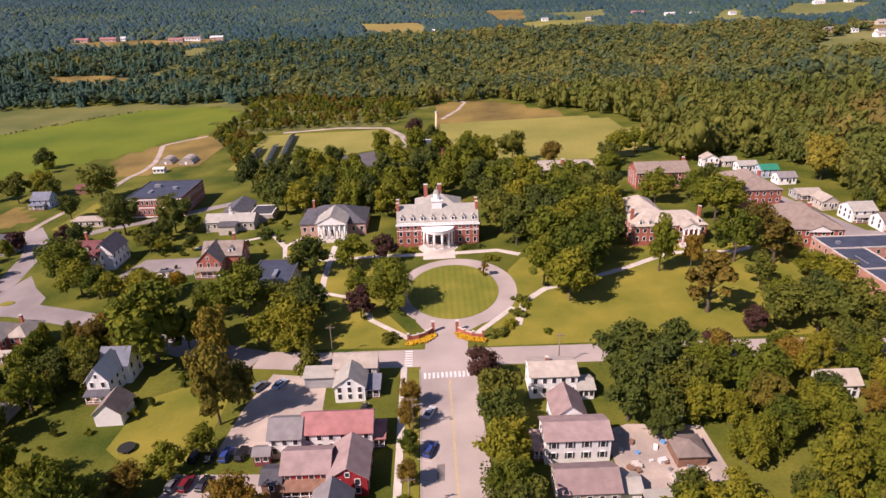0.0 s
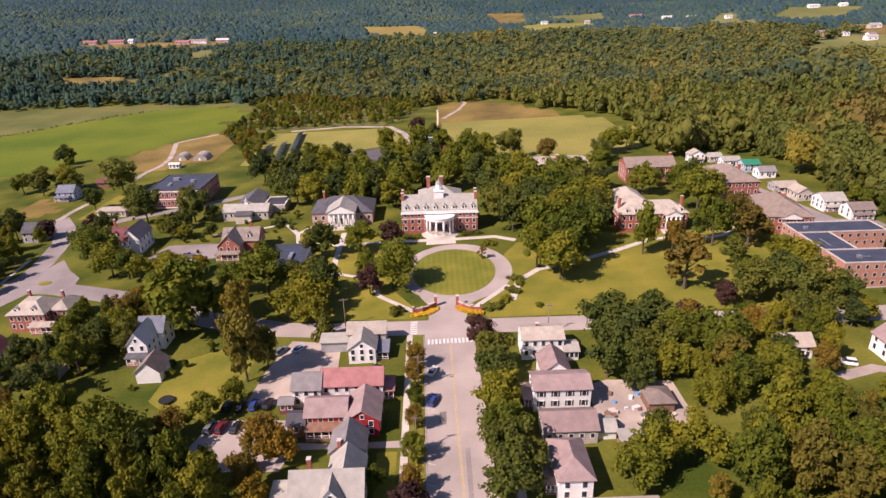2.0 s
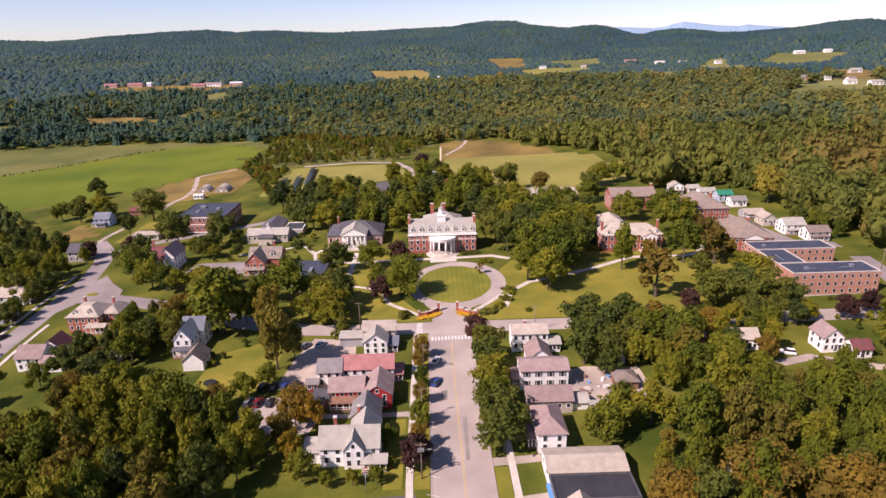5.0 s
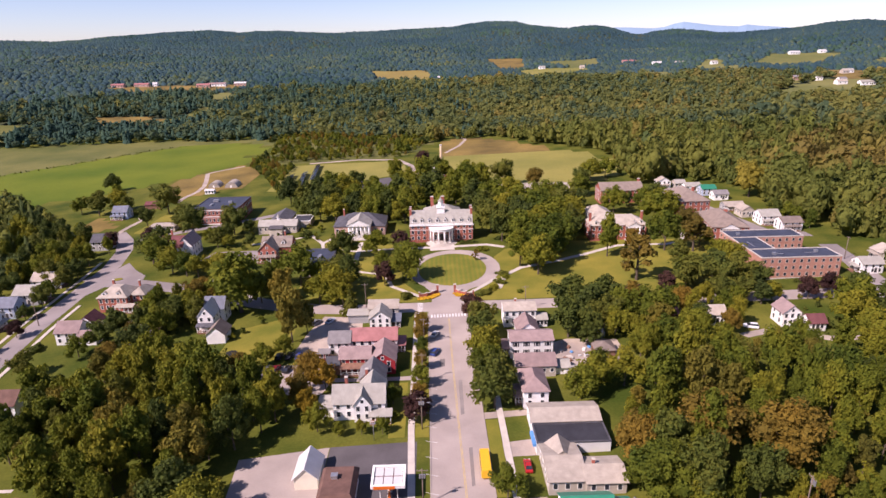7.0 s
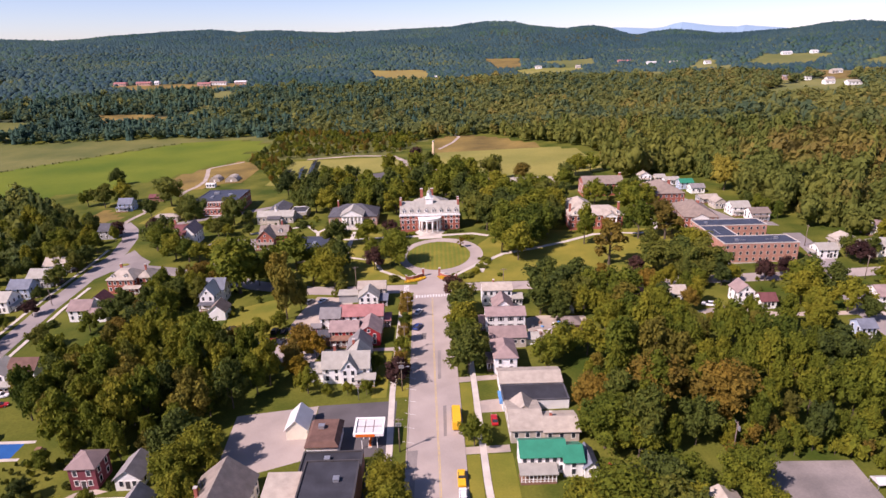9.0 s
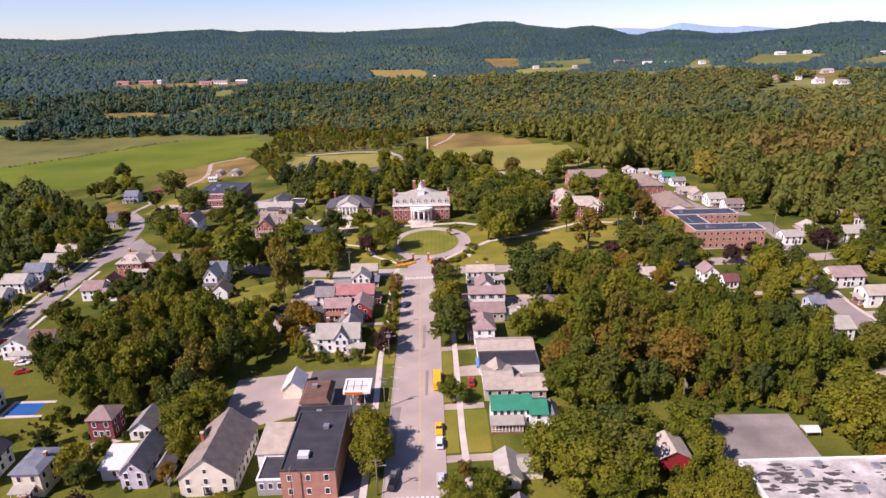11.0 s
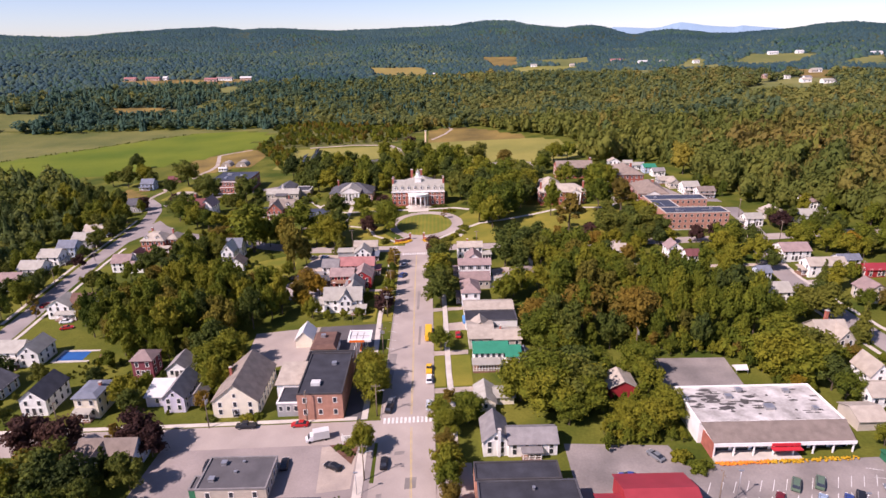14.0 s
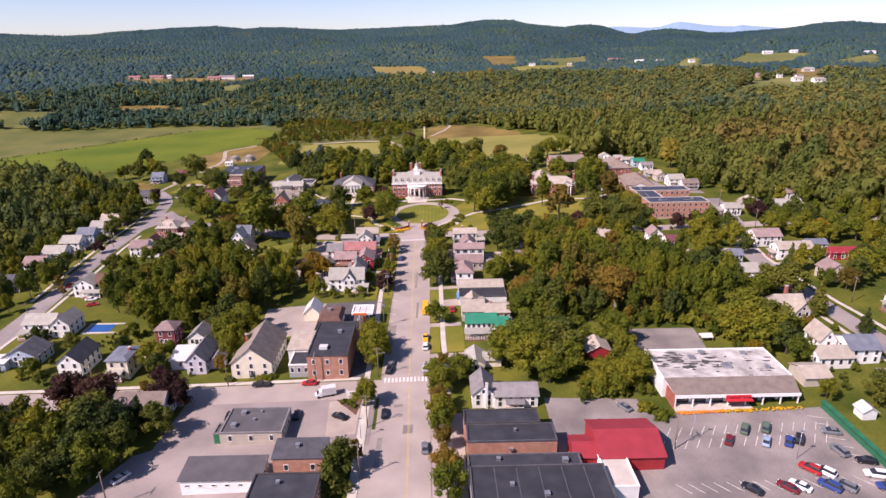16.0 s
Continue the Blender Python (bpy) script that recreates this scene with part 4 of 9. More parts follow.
def main_hall():
    H = House("college_hall", "red brick college hall with white round portico and cupola", "building", -0.2, 216, wall=BRICK, roof=R_LIGHT, size=(1.15, 1.75))
    o = H.ob
    H.block(-16.0, 216, 15.7, 230, 9.2, "flat", cols=11, storeys=3, gap=TRIM, roof=R_LIGHT, faces="EW")
    n = 11
    for k in range(3):
        for i in range(n):
            if 4 <= i <= 6 and k < 2:
                continue
            window(o, -15.8 + 31.7 * (i + 0.5) / n, 0, 1.0 + 2.95 * k + 1.3, 0, 1.15, 1.75, TRIM)
    part("cornice", Shape().box(-16.2, -0.45, 8.6, 16.3, -0.002, 9.2).box(-16.0, -0.12, 6.4, 16.1, -0.002, 6.65).mesh("cornice", TRIM), o, "white cornice")
    part("slate_roof", Shape().slopes(-15.6, 0.2, 15.7, 13.8, 9.45, 5.4, "x", 0.35).mesh("slate_roof", R_LIGHT), o, "pale grey slate roof")
    for x in (-15.55, 15.1):
        part("gable_end", Shape().gable(x, 0.25, x + 0.55, 13.75, 9.3, 9.45, 5.3, "x").mesh("gable_end", BRICK), o)
    for i in range(8):
        H.dormer(-14.0 + 3.95 * i, 216.9, 10.1, 1.5, 1.5, 3.2)
    for x in (-15.6, 15.2):
        H.chimney(x, 221.0, 16.2, 1.1, z0=9)
        H.chimney(x, 225.5, 16.2, 1.1, z0=9)
    # rear wing and tall stacks
    H.block(-9, 230, 10, 246, 9.5, "hip", rise=4.5, storeys=3, faces="EW", roof=R_LIGHT)
    H.chimney(-4.6, 241, 17.4, 1.6, z0=9)
    H.chimney(1.2, 241, 17.4, 1.6, z0=9)
    # cupola
    c = part("cupola", Shape().box(-1.9, 5.1, 13.0, 1.9, 8.9, 16.4).box(-2.15, 4.85, 16.4, 2.15, 9.15, 16.75).mesh("cupola", TRIM), o, "white wooden cupola")
    part("belfry", Shape().tube((0, 7, 16.75), (0, 7, 19.4), 1.35, 1.3, 8).mesh("belfry", TRIM), c)
    part("dome", Shape().tube((0, 7, 19.4), (0, 7, 20.6), 1.5, 0.8, 8).tube((0, 7, 20.6), (0, 7, 22.4), 0.35, 0.05, 6).mesh("dome", R_LIGHT), c)
    # round portico
    ring = oval(0, -0.6, 6.0, 5.4, 20, 180, 360)
    p = part("portico", Shape().prism(ring, 6.9, 8.0).prism(oval(0, -0.6, 6.3, 5.7, 20, 180, 360), 8.0, 8.25).mesh("portico", TRIM), o, "white half-round portico")
    part("steps", Shape().prism(oval(0, -0.6, 6.2, 5.6, 20, 180, 360), -0.9, 0.9).prism(oval(0, -0.6, 7.1, 6.5, 20, 180, 360), -0.9, 0.55).prism(oval(0, -0.6, 8.0, 7.4, 20, 180, 360), -0.9, 0.25).mesh("steps", CONCRETE), p, "pale stone steps")
    for a in (190, 222, 254, 286, 318, 350):
        column(o, 5.5 * math.cos(radians(a)), -0.6 + 4.9 * math.sin(radians(a)), 0.9, 6.9, 0.42)
    H.door(-0.2, 216, 2.2, 3.4, z=0.9)
    for x in (-3.0, 2.6):
        window(o, x + 0.2, 0, 2.6, 0, 1.2, 2.6, TRIM)
        window(o, x + 0.2, 0, 5.6, 0, 1.2, 1.8, TRIM)


def library():
    H = House("library", "pale stone and brick library with grey hip roof and pediment", "building", -43, 233, wall=BRICK_PALE, roof=R_DARK, size=(1.2, 1.9))
    H.block(-57, 233, -30, 252, 5.4, "hip", rise=5.0, storeys=1, cols=8, base=0.9)
    H.block(-49, 228.5, -37.4, 240, 7.4, "gable", "y", 3.6, storeys=0, roof=R_LIGHT, wall=TRIM)
    for i in range(6):
        column(H.ob, -5.4 + 2.1 * i, -5.6, 0.6, 7.2, 0.38)
    part("pediment", Shape().gable(-6.4, -6.3, 6.0, -4.6, 7.2, 7.7, 3.1, "y").mesh("pediment", TRIM), H.ob, "white pediment")
    part("pediment_roof", Shape().slopes(-6.4, -6.3, 6.0, 6, 7.7, 3.1, "y", 0.3).mesh("pediment_roof", R_LIGHT), H.ob)
    part("steps", Shape().box(-6.3, -6.6, -0.9, 5.9, -4.5, 0.6).box(-5.5, -7.6, -0.9, 5.1, -6.6, 0.3).mesh("steps", CONCRETE), H.ob)
    for x in (-46, -43.2, -40.4):
        window(H.ob, x + 43, -4.5, 3.2, 0, 1.1, 2.6, TRIM)
    H.chimney(-53, 246, 11.5, 0.9)


def portico_hall():
    H = House("residence_hall", "brick residence hall with dormers and white portico", "building", 86, 204, wall=BRICK, roof=R_TAN, size=(1.1, 1.7))
    H.block(72.5, 204, 99.5, 216, 7.4, "hip", rise=3.8, storeys=2, cols=10, base=0.9)
    for x in (75, 78.5, 82, 93.5, 97):
        H.dormer(x, 204.6, 7.9, 1.4, 1.4, 2.6)
    H.block(74.5, 216, 88, 235, 7.4, "hip", rise=4.2, storeys=2, faces="EW")
    p = part("portico", Shape().gable(3.2, -4.0, 9.6, 0.2, 7.3, 7.9, 1.6, "y").mesh("portico", TRIM), H.ob, "white pedimented portico")
    part("portico_roof", Shape().slopes(3.2, -4.0, 9.6, 2, 7.9, 1.6, "y", 0.25).mesh("portico_roof", R_TAN), p)
    part("steps", Shape().box(3.0, -4.2, -0.9, 9.8, -0.01, 0.6).box(4, -5.2, -0.9, 8.8, -4.2, 0.3).mesh("steps", CONCRETE), p)
    for x in (3.7, 5.4, 7.3, 9.1):
        column(H.ob, x, -3.6, 0.6, 7.3, 0.36)
    H.chimney(73.3, 210, 12.6, 1.0).chimney(98.7, 210, 12.6, 1.0)


def apartment_block():
    H = House("dormitory", "orange brick dormitory round a court with flat dark roof", "building", 141, 146, wall=BRICK_ORANGE, roof=MEMBRANE_BLUE, trim=CONCRETE, size=(0.95, 1.25))
    H.block(125, 146, 157, 156.5, 8.6, "flat", storeys=3, cols=11, base=0.2, faces="SE", gap=CONCRETE)
    H.block(125, 156.52, 136, 172, 8.6, "flat", storeys=3, base=0.2, faces="EW", gap=CONCRETE)
    H.block(125, 172.02, 157, 182, 8.6, "flat", storeys=3, cols=11, base=0.2, faces="SEW", gap=CONCRETE)
    part("water_table", Shape().box(-16.1, -0.1, -1.2, 16.1, -0.002, 0.3).mesh("water_table", CONCRETE), H.ob)
    for x0, y0, x1, y1 in ((-9, 4.4, -5, 4.7), (-12, 14, -11.7, 20), (4, 5, 9, 5.25)):
        part("roof_pipe", Shape().box(x0, y0, 8.72, x1, y1, 8.9).mesh("roof_pipe", METAL), H.ob, "pale conduit on the roof")
    H.unit(132, 150, 8.7).unit(150, 152, 8.7).unit(130, 176, 8.7)
    H.door(125, 151, 1.8, 2.4, turn=-90, z=0.2)


def campus_rest():
    H = House("classroom_hall", "red brick hall with brown-grey hip roof", "building", 136, 234, "brick campus halls", BRICK, R_ROSE)
    H.block(124.5, 231, 142, 256, 9.6, "hip", rise=4.6, storeys=3, cols=6, base=0.8)
    H.chimney(136, 240, 15.4, 1.2)
    H = House("classroom_hall", "red brick hall with long tan hip roof and pediment", "building", 135, 194, "brick campus halls", BRICK, R_ROSE)
    H.block(127.4, 194, 144.2, 220, 6.6, "hip", rise=4.6, storeys=2, cols=6, base=0.6)
    part("pediment", Shape().gable(-3, -0.6, 4.5, 0, 5.8, 6.4, 1.8, "y").mesh("pediment", TRIM), H.ob, "white pediment")
    part("pediment_roof", Shape().slopes(-3, -0.6, 4.5, 5, 6.4, 1.8, "y", 0.25).mesh("pediment_roof", R_ROSE), H.ob)
    H.chimney(138, 209, 11.6, 1.3)
    H.ob.rotation_euler[2] = radians(-6)
    H = House("dormitory_hall", "old red brick dormitory with brown roof among trees", "building", 106, 270, "brick campus halls", BRICK, R_ROSE)
    H.block(95, 270, 120, 283, 7.8, "gable", "x", 3.6, storeys=3, cols=8, base=0.6)
    H.chimney(119, 277, 13, 1.2)
    H = House("gymnasium", "long low gymnasium with pale tan roof", "building", 60, 294, "", BEIGE, R_TAN)
    H.block(38, 294, 82, 312, 5.2, "gable", "x", 1.6, storeys=1, cols=10, base=0.8)
    H.chimney(66, 300, 9, 1.6)
    H = House("school", "dark brick school with flat blue-black roof", "building", -134, 270, "", BRICK, MEMBRANE_BLUE, size=(1.0, 2.0))
    H.block(-146, 271, -119.5, 300, 9.4, "flat", storeys=2, cols=12, base=0.5, gap=R_DARK)
    for z in (0.2, 4.7, 8.6):
        part("stone_band", Shape().box(-12.1, 0.86, z, 14.6, 0.994, z + 0.55).mesh("stone_band", TRIM), H.ob, "white stone band")
    H.unit(-138, 290, 9.5, 3, 2, 1.2).unit(-128, 286, 9.5, 2, 2, 1).unit(-138, 281, 9.5, 1.4, 4, 0.6)
    H = House("chapel", "low pale stone chapel with small white cupola", "building", -90.5, 246, "", BEIGE, R_LIGHT)
    H.block(-101, 246, -80, 255, 4.4, "gable", "x", 2.4, storeys=1, cols=8, base=0.7)
    H.block(-97, 255, -86, 274, 4.4, "gable", "y", 2.6, storeys=0, roof=R_DARK)
    H.block(-84, 255.1, -74, 268, 4.0, "flat", storeys=0, roof=MEMBRANE)
    c = part("cupola", Shape().box(-0.8, 3.8, 6.2, 0.8, 5.4, 8.2).mesh("cupola", TRIM), H.ob, "white cupola")
    part("cupola_roof", Shape().tube((0, 4.6, 8.2), (0, 4.6, 10.2), 1.2, 0.05, 8).mesh("cupola_roof", R_LIGHT), c)
    H.block(-94, 241.5, -87, 246, 4.0, "shed", rise=0.6, storeys=0, roof=MEMBRANE_GREY)
    H = House("victorian_hall", "red brick gabled Victorian with brown-grey roof", "building", -83.5, 200, "", BRICK, R_HALL)
    H.block(-88.5, 200, -80, 212, 5.6, "gable", "y", 4.2, storeys=2, cols=3)
    H.block(-88.5, 206, -74, 216, 5.6, "gable", "x", 3.8, storeys=2, faces="E")
    for x in (-86.5, -83.5, -78):
        H.dormer(x, 207.0, 6.2, 1.8, 1.6, 3)
    H.porch(-89, 197.4, -80, 199.98, 3.0, 5)
    H.chimney(-78, 213, 11.5)
    H = House("arts_hall", "long hall with flat blue-black roof", "building", -55, 176, "", BEIGE, MEMBRANE_BLUE)
    H.block(-64, 176, -50, 196, 6.2, "flat", storeys=2, cols=5, gap=R_DARK)
    H.unit(-56, 184, 6.3, 1.2, 5, 0.8)
    H = House("power_house", "low plant building with flat grey roof", "building", 4, 372, "", BRICK, MEMBRANE_BLUE)
    H.block(-12, 360, 6, 378, 5.0, "flat", storeys=1, cols=5)


main_hall()
library()
portico_hall()
apartment_block()
campus_rest()


def simple(name, label, x0, y0, x1, y1, h, kind="gable", axis="x", rise=2.4, wall=None, roof=None, storeys=2, cols=None, group="town houses", category="house", shutters=False, door=True, deck=0.0):
    H = House(name, label, category, (x0 + x1) / 2, y0, group, wall, roof, shutters=shutters)
    H.block(x0, y0, x1, y1, h, kind, axis, rise, storeys=storeys, cols=cols, deck=deck)
    if door and storeys:
        H.door((x0 + x1) / 2 + (0.0 if (cols or 2) % 2 == 0 else (x1 - x0) / 7), y0)
    return H


def street_west():
    H = House("clapboard_house", "white Victorian house with crossed grey gables and porch", "house", -25, 65, "town houses", WHITE, R_LIGHT)
    H.block(-32.3, 66.5, -18.2, 73.5, 5.4, "gable", "x", 3.6, cols=5, roof=R_LIGHT)
    H.block(-26.5, 65.2, -21.8, 70, 5.4, "gable", "y", 3.2, cols=2, faces="S", roof=R_LIGHT)
    H.block(-25.6, 70, -18.6, 77.6, 5.4, "gable", "y", 3.4, faces="EW", roof=R_LIGHT)
    H.block(-36.5, 68, -32.4, 73, 3.0, "shed", rise=0.8, storeys=1)
    H.porch(-22.2, 63.4, -16.4, 66.4, 2.8, 5).chimney(-29, 72, 10)
    H = simple("clapboard_house", "white house with grey gable roof", -26.5, 79.6, -19.2, 86.8, 4.6, axis="y", rise=3.2, roof=R_GREY)
    H.chimney(-24.2, 79.4, 8.0, 0.8, z0=0)
    H = House("red_house", "dark red gabled house with long back porch", "house", -20.6, 89.5, "town houses", RED_WALL, R_PINK)
    H.block(-24.4, 89.5, -16.7, 99.5, 4.8, "gable", "y", 2.6, cols=2)
    H.block(-34, 91.4, -24.42, 99, 4.8, "gable", "x", 2.2, cols=4, faces="SW")
    H.porch(-33.6, 88.8, -24.6, 91.38, 2.6, 6, WOOD).porch(-23.6, 87.8, -20.8, 89.48, 2.5, 3)
    H.block(-38, 90.5, -34.05, 95.5, 3.4, "gable", "x", 1.2, storeys=1, roof=R_DARK, wall=WOOD)
    H = House("row_house", "white house with long rust-red roof", "house", -25, 104, "town houses", WHITE, R_RED)
    H.block(-32, 102.5, -16.8, 110, 5.4, "gable", "x", 2.6, cols=6)
    H.block(-39, 101.5, -32.02, 109, 5.2, "gable", "x", 2.4, cols=3, roof=R_GREY)
    H.block(-42, 99.6, -38.6, 102.4, 2.6, "gable", "x", 0.8, storeys=1, cols=2, roof=R_GREY, wall=MAROON_WALL)
    H.porch(-16.75, 103, -14.2, 109, 2.8, 3)
    H = House("corner_house", "white house with grey-green roof at the corner", "house", -23.4, 120, "town houses", WHITE, R_LIGHT)
    H.block(-27.4, 120, -20, 127, 4.6, "gable", "y", 2.8, cols=3)
    H.block(-28.4, 127, -17.6, 133.5, 5.4, "gable", "x", 2.0, roof=R_TAN, wall=BEIGE)
    H.block(-36, 126.5, -28.5, 131, 3.0, "shed", rise=0.5, storeys=0, wall=GREY_WALL)
    H.porch(-19.9, 121, -16.6, 127, 2.7, 3, R_SLATE)
    simple("white_barn", "small white barn with dark grey gable roof", -84.4, 116.4, -77.9, 123.5, 3.6, axis="y", rise=2.8, storeys=0, category="barn", roof=R_UMBER)
    H = House("clapboard_house", "white gabled house with slate roof above the lawn", "house", -87.5, 126, "town houses", WHITE, R_DARK)
    H.block(-91, 127, -85.4, 136, 6.0, "gable", "y", 3.6, roof=R_WHITE)
    H.block(-91.0, 134, -83.6, 141, 6.0, "gable", "x", 3.4, roof=R_SLATE)
    H.porch(-91, 124.8, -85.4, 126.98, 2.7, 4)
    H = House("brick_house", "square brick house with pale roof and porch", "house", -132, 149.5, "town houses", BRICK, R_TAN)
    H.block(-139, 149.5, -127.5, 160, 6.0, "hip", rise=3.0, cols=5, deck=0.3)
    H.block(-127.5, 153, -122, 162, 5.6, "hip", rise=2.2, cols=2, faces="SE")
    H.porch(-131.5, 146.8, -124.5, 149.48, 2.9, 5).dormer(-136.5, 150.3, 6.4, 1.8, 1.4, 3).dormer(-131, 150.3, 6.4, 1.6, 1.4, 3).chimney(-136, 158, 10.5).chimney(-126, 159, 9.6, 0.7)
    simple("brick_shed", "small brick-red garden shed", -122.8, 146.5, -119.6, 149.5, 2.4, rise=0.9, wall=MAROON_WALL, roof=R_RED, storeys=0, category="shed")
    H = House("clapboard_house", "white house with faded pink and maroon roofs", "house", -134.5, 120.6, "town houses", WHITE, R_PINK)
    H.block(-140.4, 122, -132, 130, 4.8, "gable", "x", 2.8, cols=3)
    H.block(-136, 128, -128.6, 135, 4.8, "gable", "y", 3.2, roof=R_MAROON, faces="E")
    H.block(-131.9, 120.6, -125.4, 125, 3.4, "gable", "x", 1.8, cols=2, storeys=1)
    simple("white_shed", "narrow white shed beside a hedge", -119, 131, -115.4, 137, 3.4, axis="y", rise=1.8, storeys=0, category="shed", roof=R_LIGHT)
    simple("low_shed", "low dark shed with pale roof", -113.5, 118, -108, 126, 2.6, axis="y", rise=1.6, storeys=0, category="shed", wall=GREY_WALL, roof=R_LIGHT)
    H = House("clapboard_house", "tall white house with maroon and pink gables", "house", -131, 209, "town houses", WHITE, R_MAROON)
    H.block(-138.5, 209, -128, 218, 7.2, "gable", "x", 4.4, cols=4)
    H.block(-131.5, 211, -124.3, 224, 7.2, "gable", "y", 4.0, roof=R_PINK, faces="EW")
    H.dormer(-136, 210.2, 8.4, 1.8, 1.5, 3).dormer(-133, 210.2, 8.4, 1.8, 1.5, 3)
    H.porch(-137, 206.6, -128, 208.98, 2.8, 5).chimney(-135.5, 217, 13.6)
    H = House("blue_cottage", "pale blue cottage with white trim", "house", -201, 295, "town houses", BLUE_WALL, R_SLATE)
    H.block(-206, 295, -197, 303, 5.0, "gable", "x", 3.0, cols=3)
    H.porch(-206.5, 292.6, -199, 294.98, 2.6, 4)
    simple("dark_house", "dark-roofed house beneath big trees", -186, 232, -177, 241, 5.0, rise=3.2, wall=GREY_WALL, roof=R_DARK)
    simple("brown_shed", "low brown barn at the field's edge", -196, 318, -186, 324, 3.0, rise=1.6, wall=WOOD, roof=R_MAROON, storeys=0, category="shed")
    simple("classroom_annex", "low tan annex building", -168, 262, -154, 268, 3.2, "hip", rise=1.4, wall=BEIGE, roof=R_TAN, storeys=1, category="building")


def street_far_west():
    for x0, y0, x1, y1, h, roof, wall, lab in (
            (-182, 104, -172, 113, 4.6, R_PINK, WHITE, "white house with faded pink roof"),
            (-182, 119, -171.4, 128, 4.8, R_LIGHT, WHITE, "white clapboard house with pale roof"),
            (-182, 134, -172, 143, 5.2, R_LIGHT, WHITE, "white clapboard house with light grey roof"),
            (-181, 148, -172, 156, 5.2, R_SLATE, BLUE_WALL, "pale blue-white house with slate roof"),
            (-181, 161, -171, 170, 5.0, R_LIGHT, GREY_WALL, "shaded grey house with pale roof"),
            (-184, 178, -174, 186, 4.6, R_TAN, WHITE, "low white house with tan roof"),
            (-178, 58, -168, 67, 4.8, R_LIGHT, WHITE, "white house beneath dark trees"),
            (-180, 80, -171, 88, 4.8, R_DARK, BLUE_WALL, "blue-grey house beneath dark trees")):
        H = simple("clapboard_house", lab, x0, y0, x1, y1, h, "gable", "x", 2.8, wall, roof, cols=3, group="west street houses")
        H.porch(x1 + 0.02, y0 + 1, x1 + 2.2, y1 - 1, 2.6, 2, roof)
    H = House("clapboard_house", "white house with shallow roof and wide porch", "house", -134, 72, "west street houses", WHITE, R_LIGHT)
    H.block(-140.5, 73, -132, 81, 5.2, "gable", "y", 2.6, cols=3)
    H.block(-133, 75.5, -124.5, 83, 5.2, "gable", "x", 2.8, roof=R_BROWN, faces="S")
    H.porch(-136.5, 70.4, -128.5, 72.98, 2.7, 4)
    H = House("clapboard_house", "white house with low porch beside the pool", "house", -130, 33, "west street houses", WHITE, R_LIGHT)
    H.block(-138, 36.5, -127, 44.5, 5.2, "gable", "x", 2.4, cols=4)
    H.block(-127.5, 35.5, -120.8, 45, 5.2, "gable", "y", 2.8, roof=R_LIGHT)
    H.porch(-138.5, 33.2, -127.6, 36.48, 2.7, 6)
    H = simple("cottage", "blue-grey cottage with dark roof", -131, 15, -120, 24, 3.6, axis="y", rise=3.0, wall=BLUE_WALL, roof=R_DARK, group="west street houses")
    H.block(-136, 12.5, -129, 17.5, 2.8, "shed", rise=0.6, storeys=1, cols=2, roof=R_WHITE)
    simple("clapboard_house", "white gabled house with dark grey roof", -108, 6.5, -100.6, 18, 5.4, axis="y", rise=3.0, roof=R_DARK, group="south street houses")
    H = simple("yellow_house", "pale yellow two-storey house with flat grey roof", -91, 4.0, -84.6, 13, 6.6, "hip", rise=0.7, wall=CREAM, roof=R_SLATE, cols=2, group="south street houses", deck=0.5)
    H.porch(-90.8, 1.8, -86.2, 3.98, 2.9, 3, R_LIGHT).chimney(-86, 9.5, 8.4, 0.7)
    simple("maroon_house", "square maroon house with faded pink hip roof", -85, 25, -78.6, 31.5, 6.0, "hip", rise=2.2, wall=MAROON_WALL, roof=R_PINK, cols=2, group="south street houses")
    simple("white_garage", "small white garage with brown gable roof", -74, 24, -67.8, 32, 3.2, axis="y", rise=2.4, roof=R_GREY, storeys=1, cols=2, category="garage", group="south street houses")
    H = House("lilac_house", "lilac-white gabled house with white metal wing", "house", -64, 5, "south street houses", LILAC, R_GREY)
    H.block(-67, 5, -61, 17, 4.8, "gable", "y", 3.0, cols=2)
    H.block(-73.5, 8.5, -67.02, 16, 3.0, "shed", rise=1.6, storeys=1, cols=1, roof=R_WHITE)
    H.block(-60.98, 8, -57, 13.5, 2.8, "gable", "y", 1.6, storeys=0, roof=R_GREY)
    H = House("meeting_hall", "large cream gabled meeting hall with brown roof", "building", -45.7, 1.4, "", CREAM, R_HALL)
    H.block(-51.8, 1.4, -39.4, 21, 5.2, "gable", "y", 5.0, cols=3, storeys=2)
    H.door(-45.6, 1.4, 1.8, 2.4, z=0.2).chimney(-49.5, 12, 9.6, 0.7)


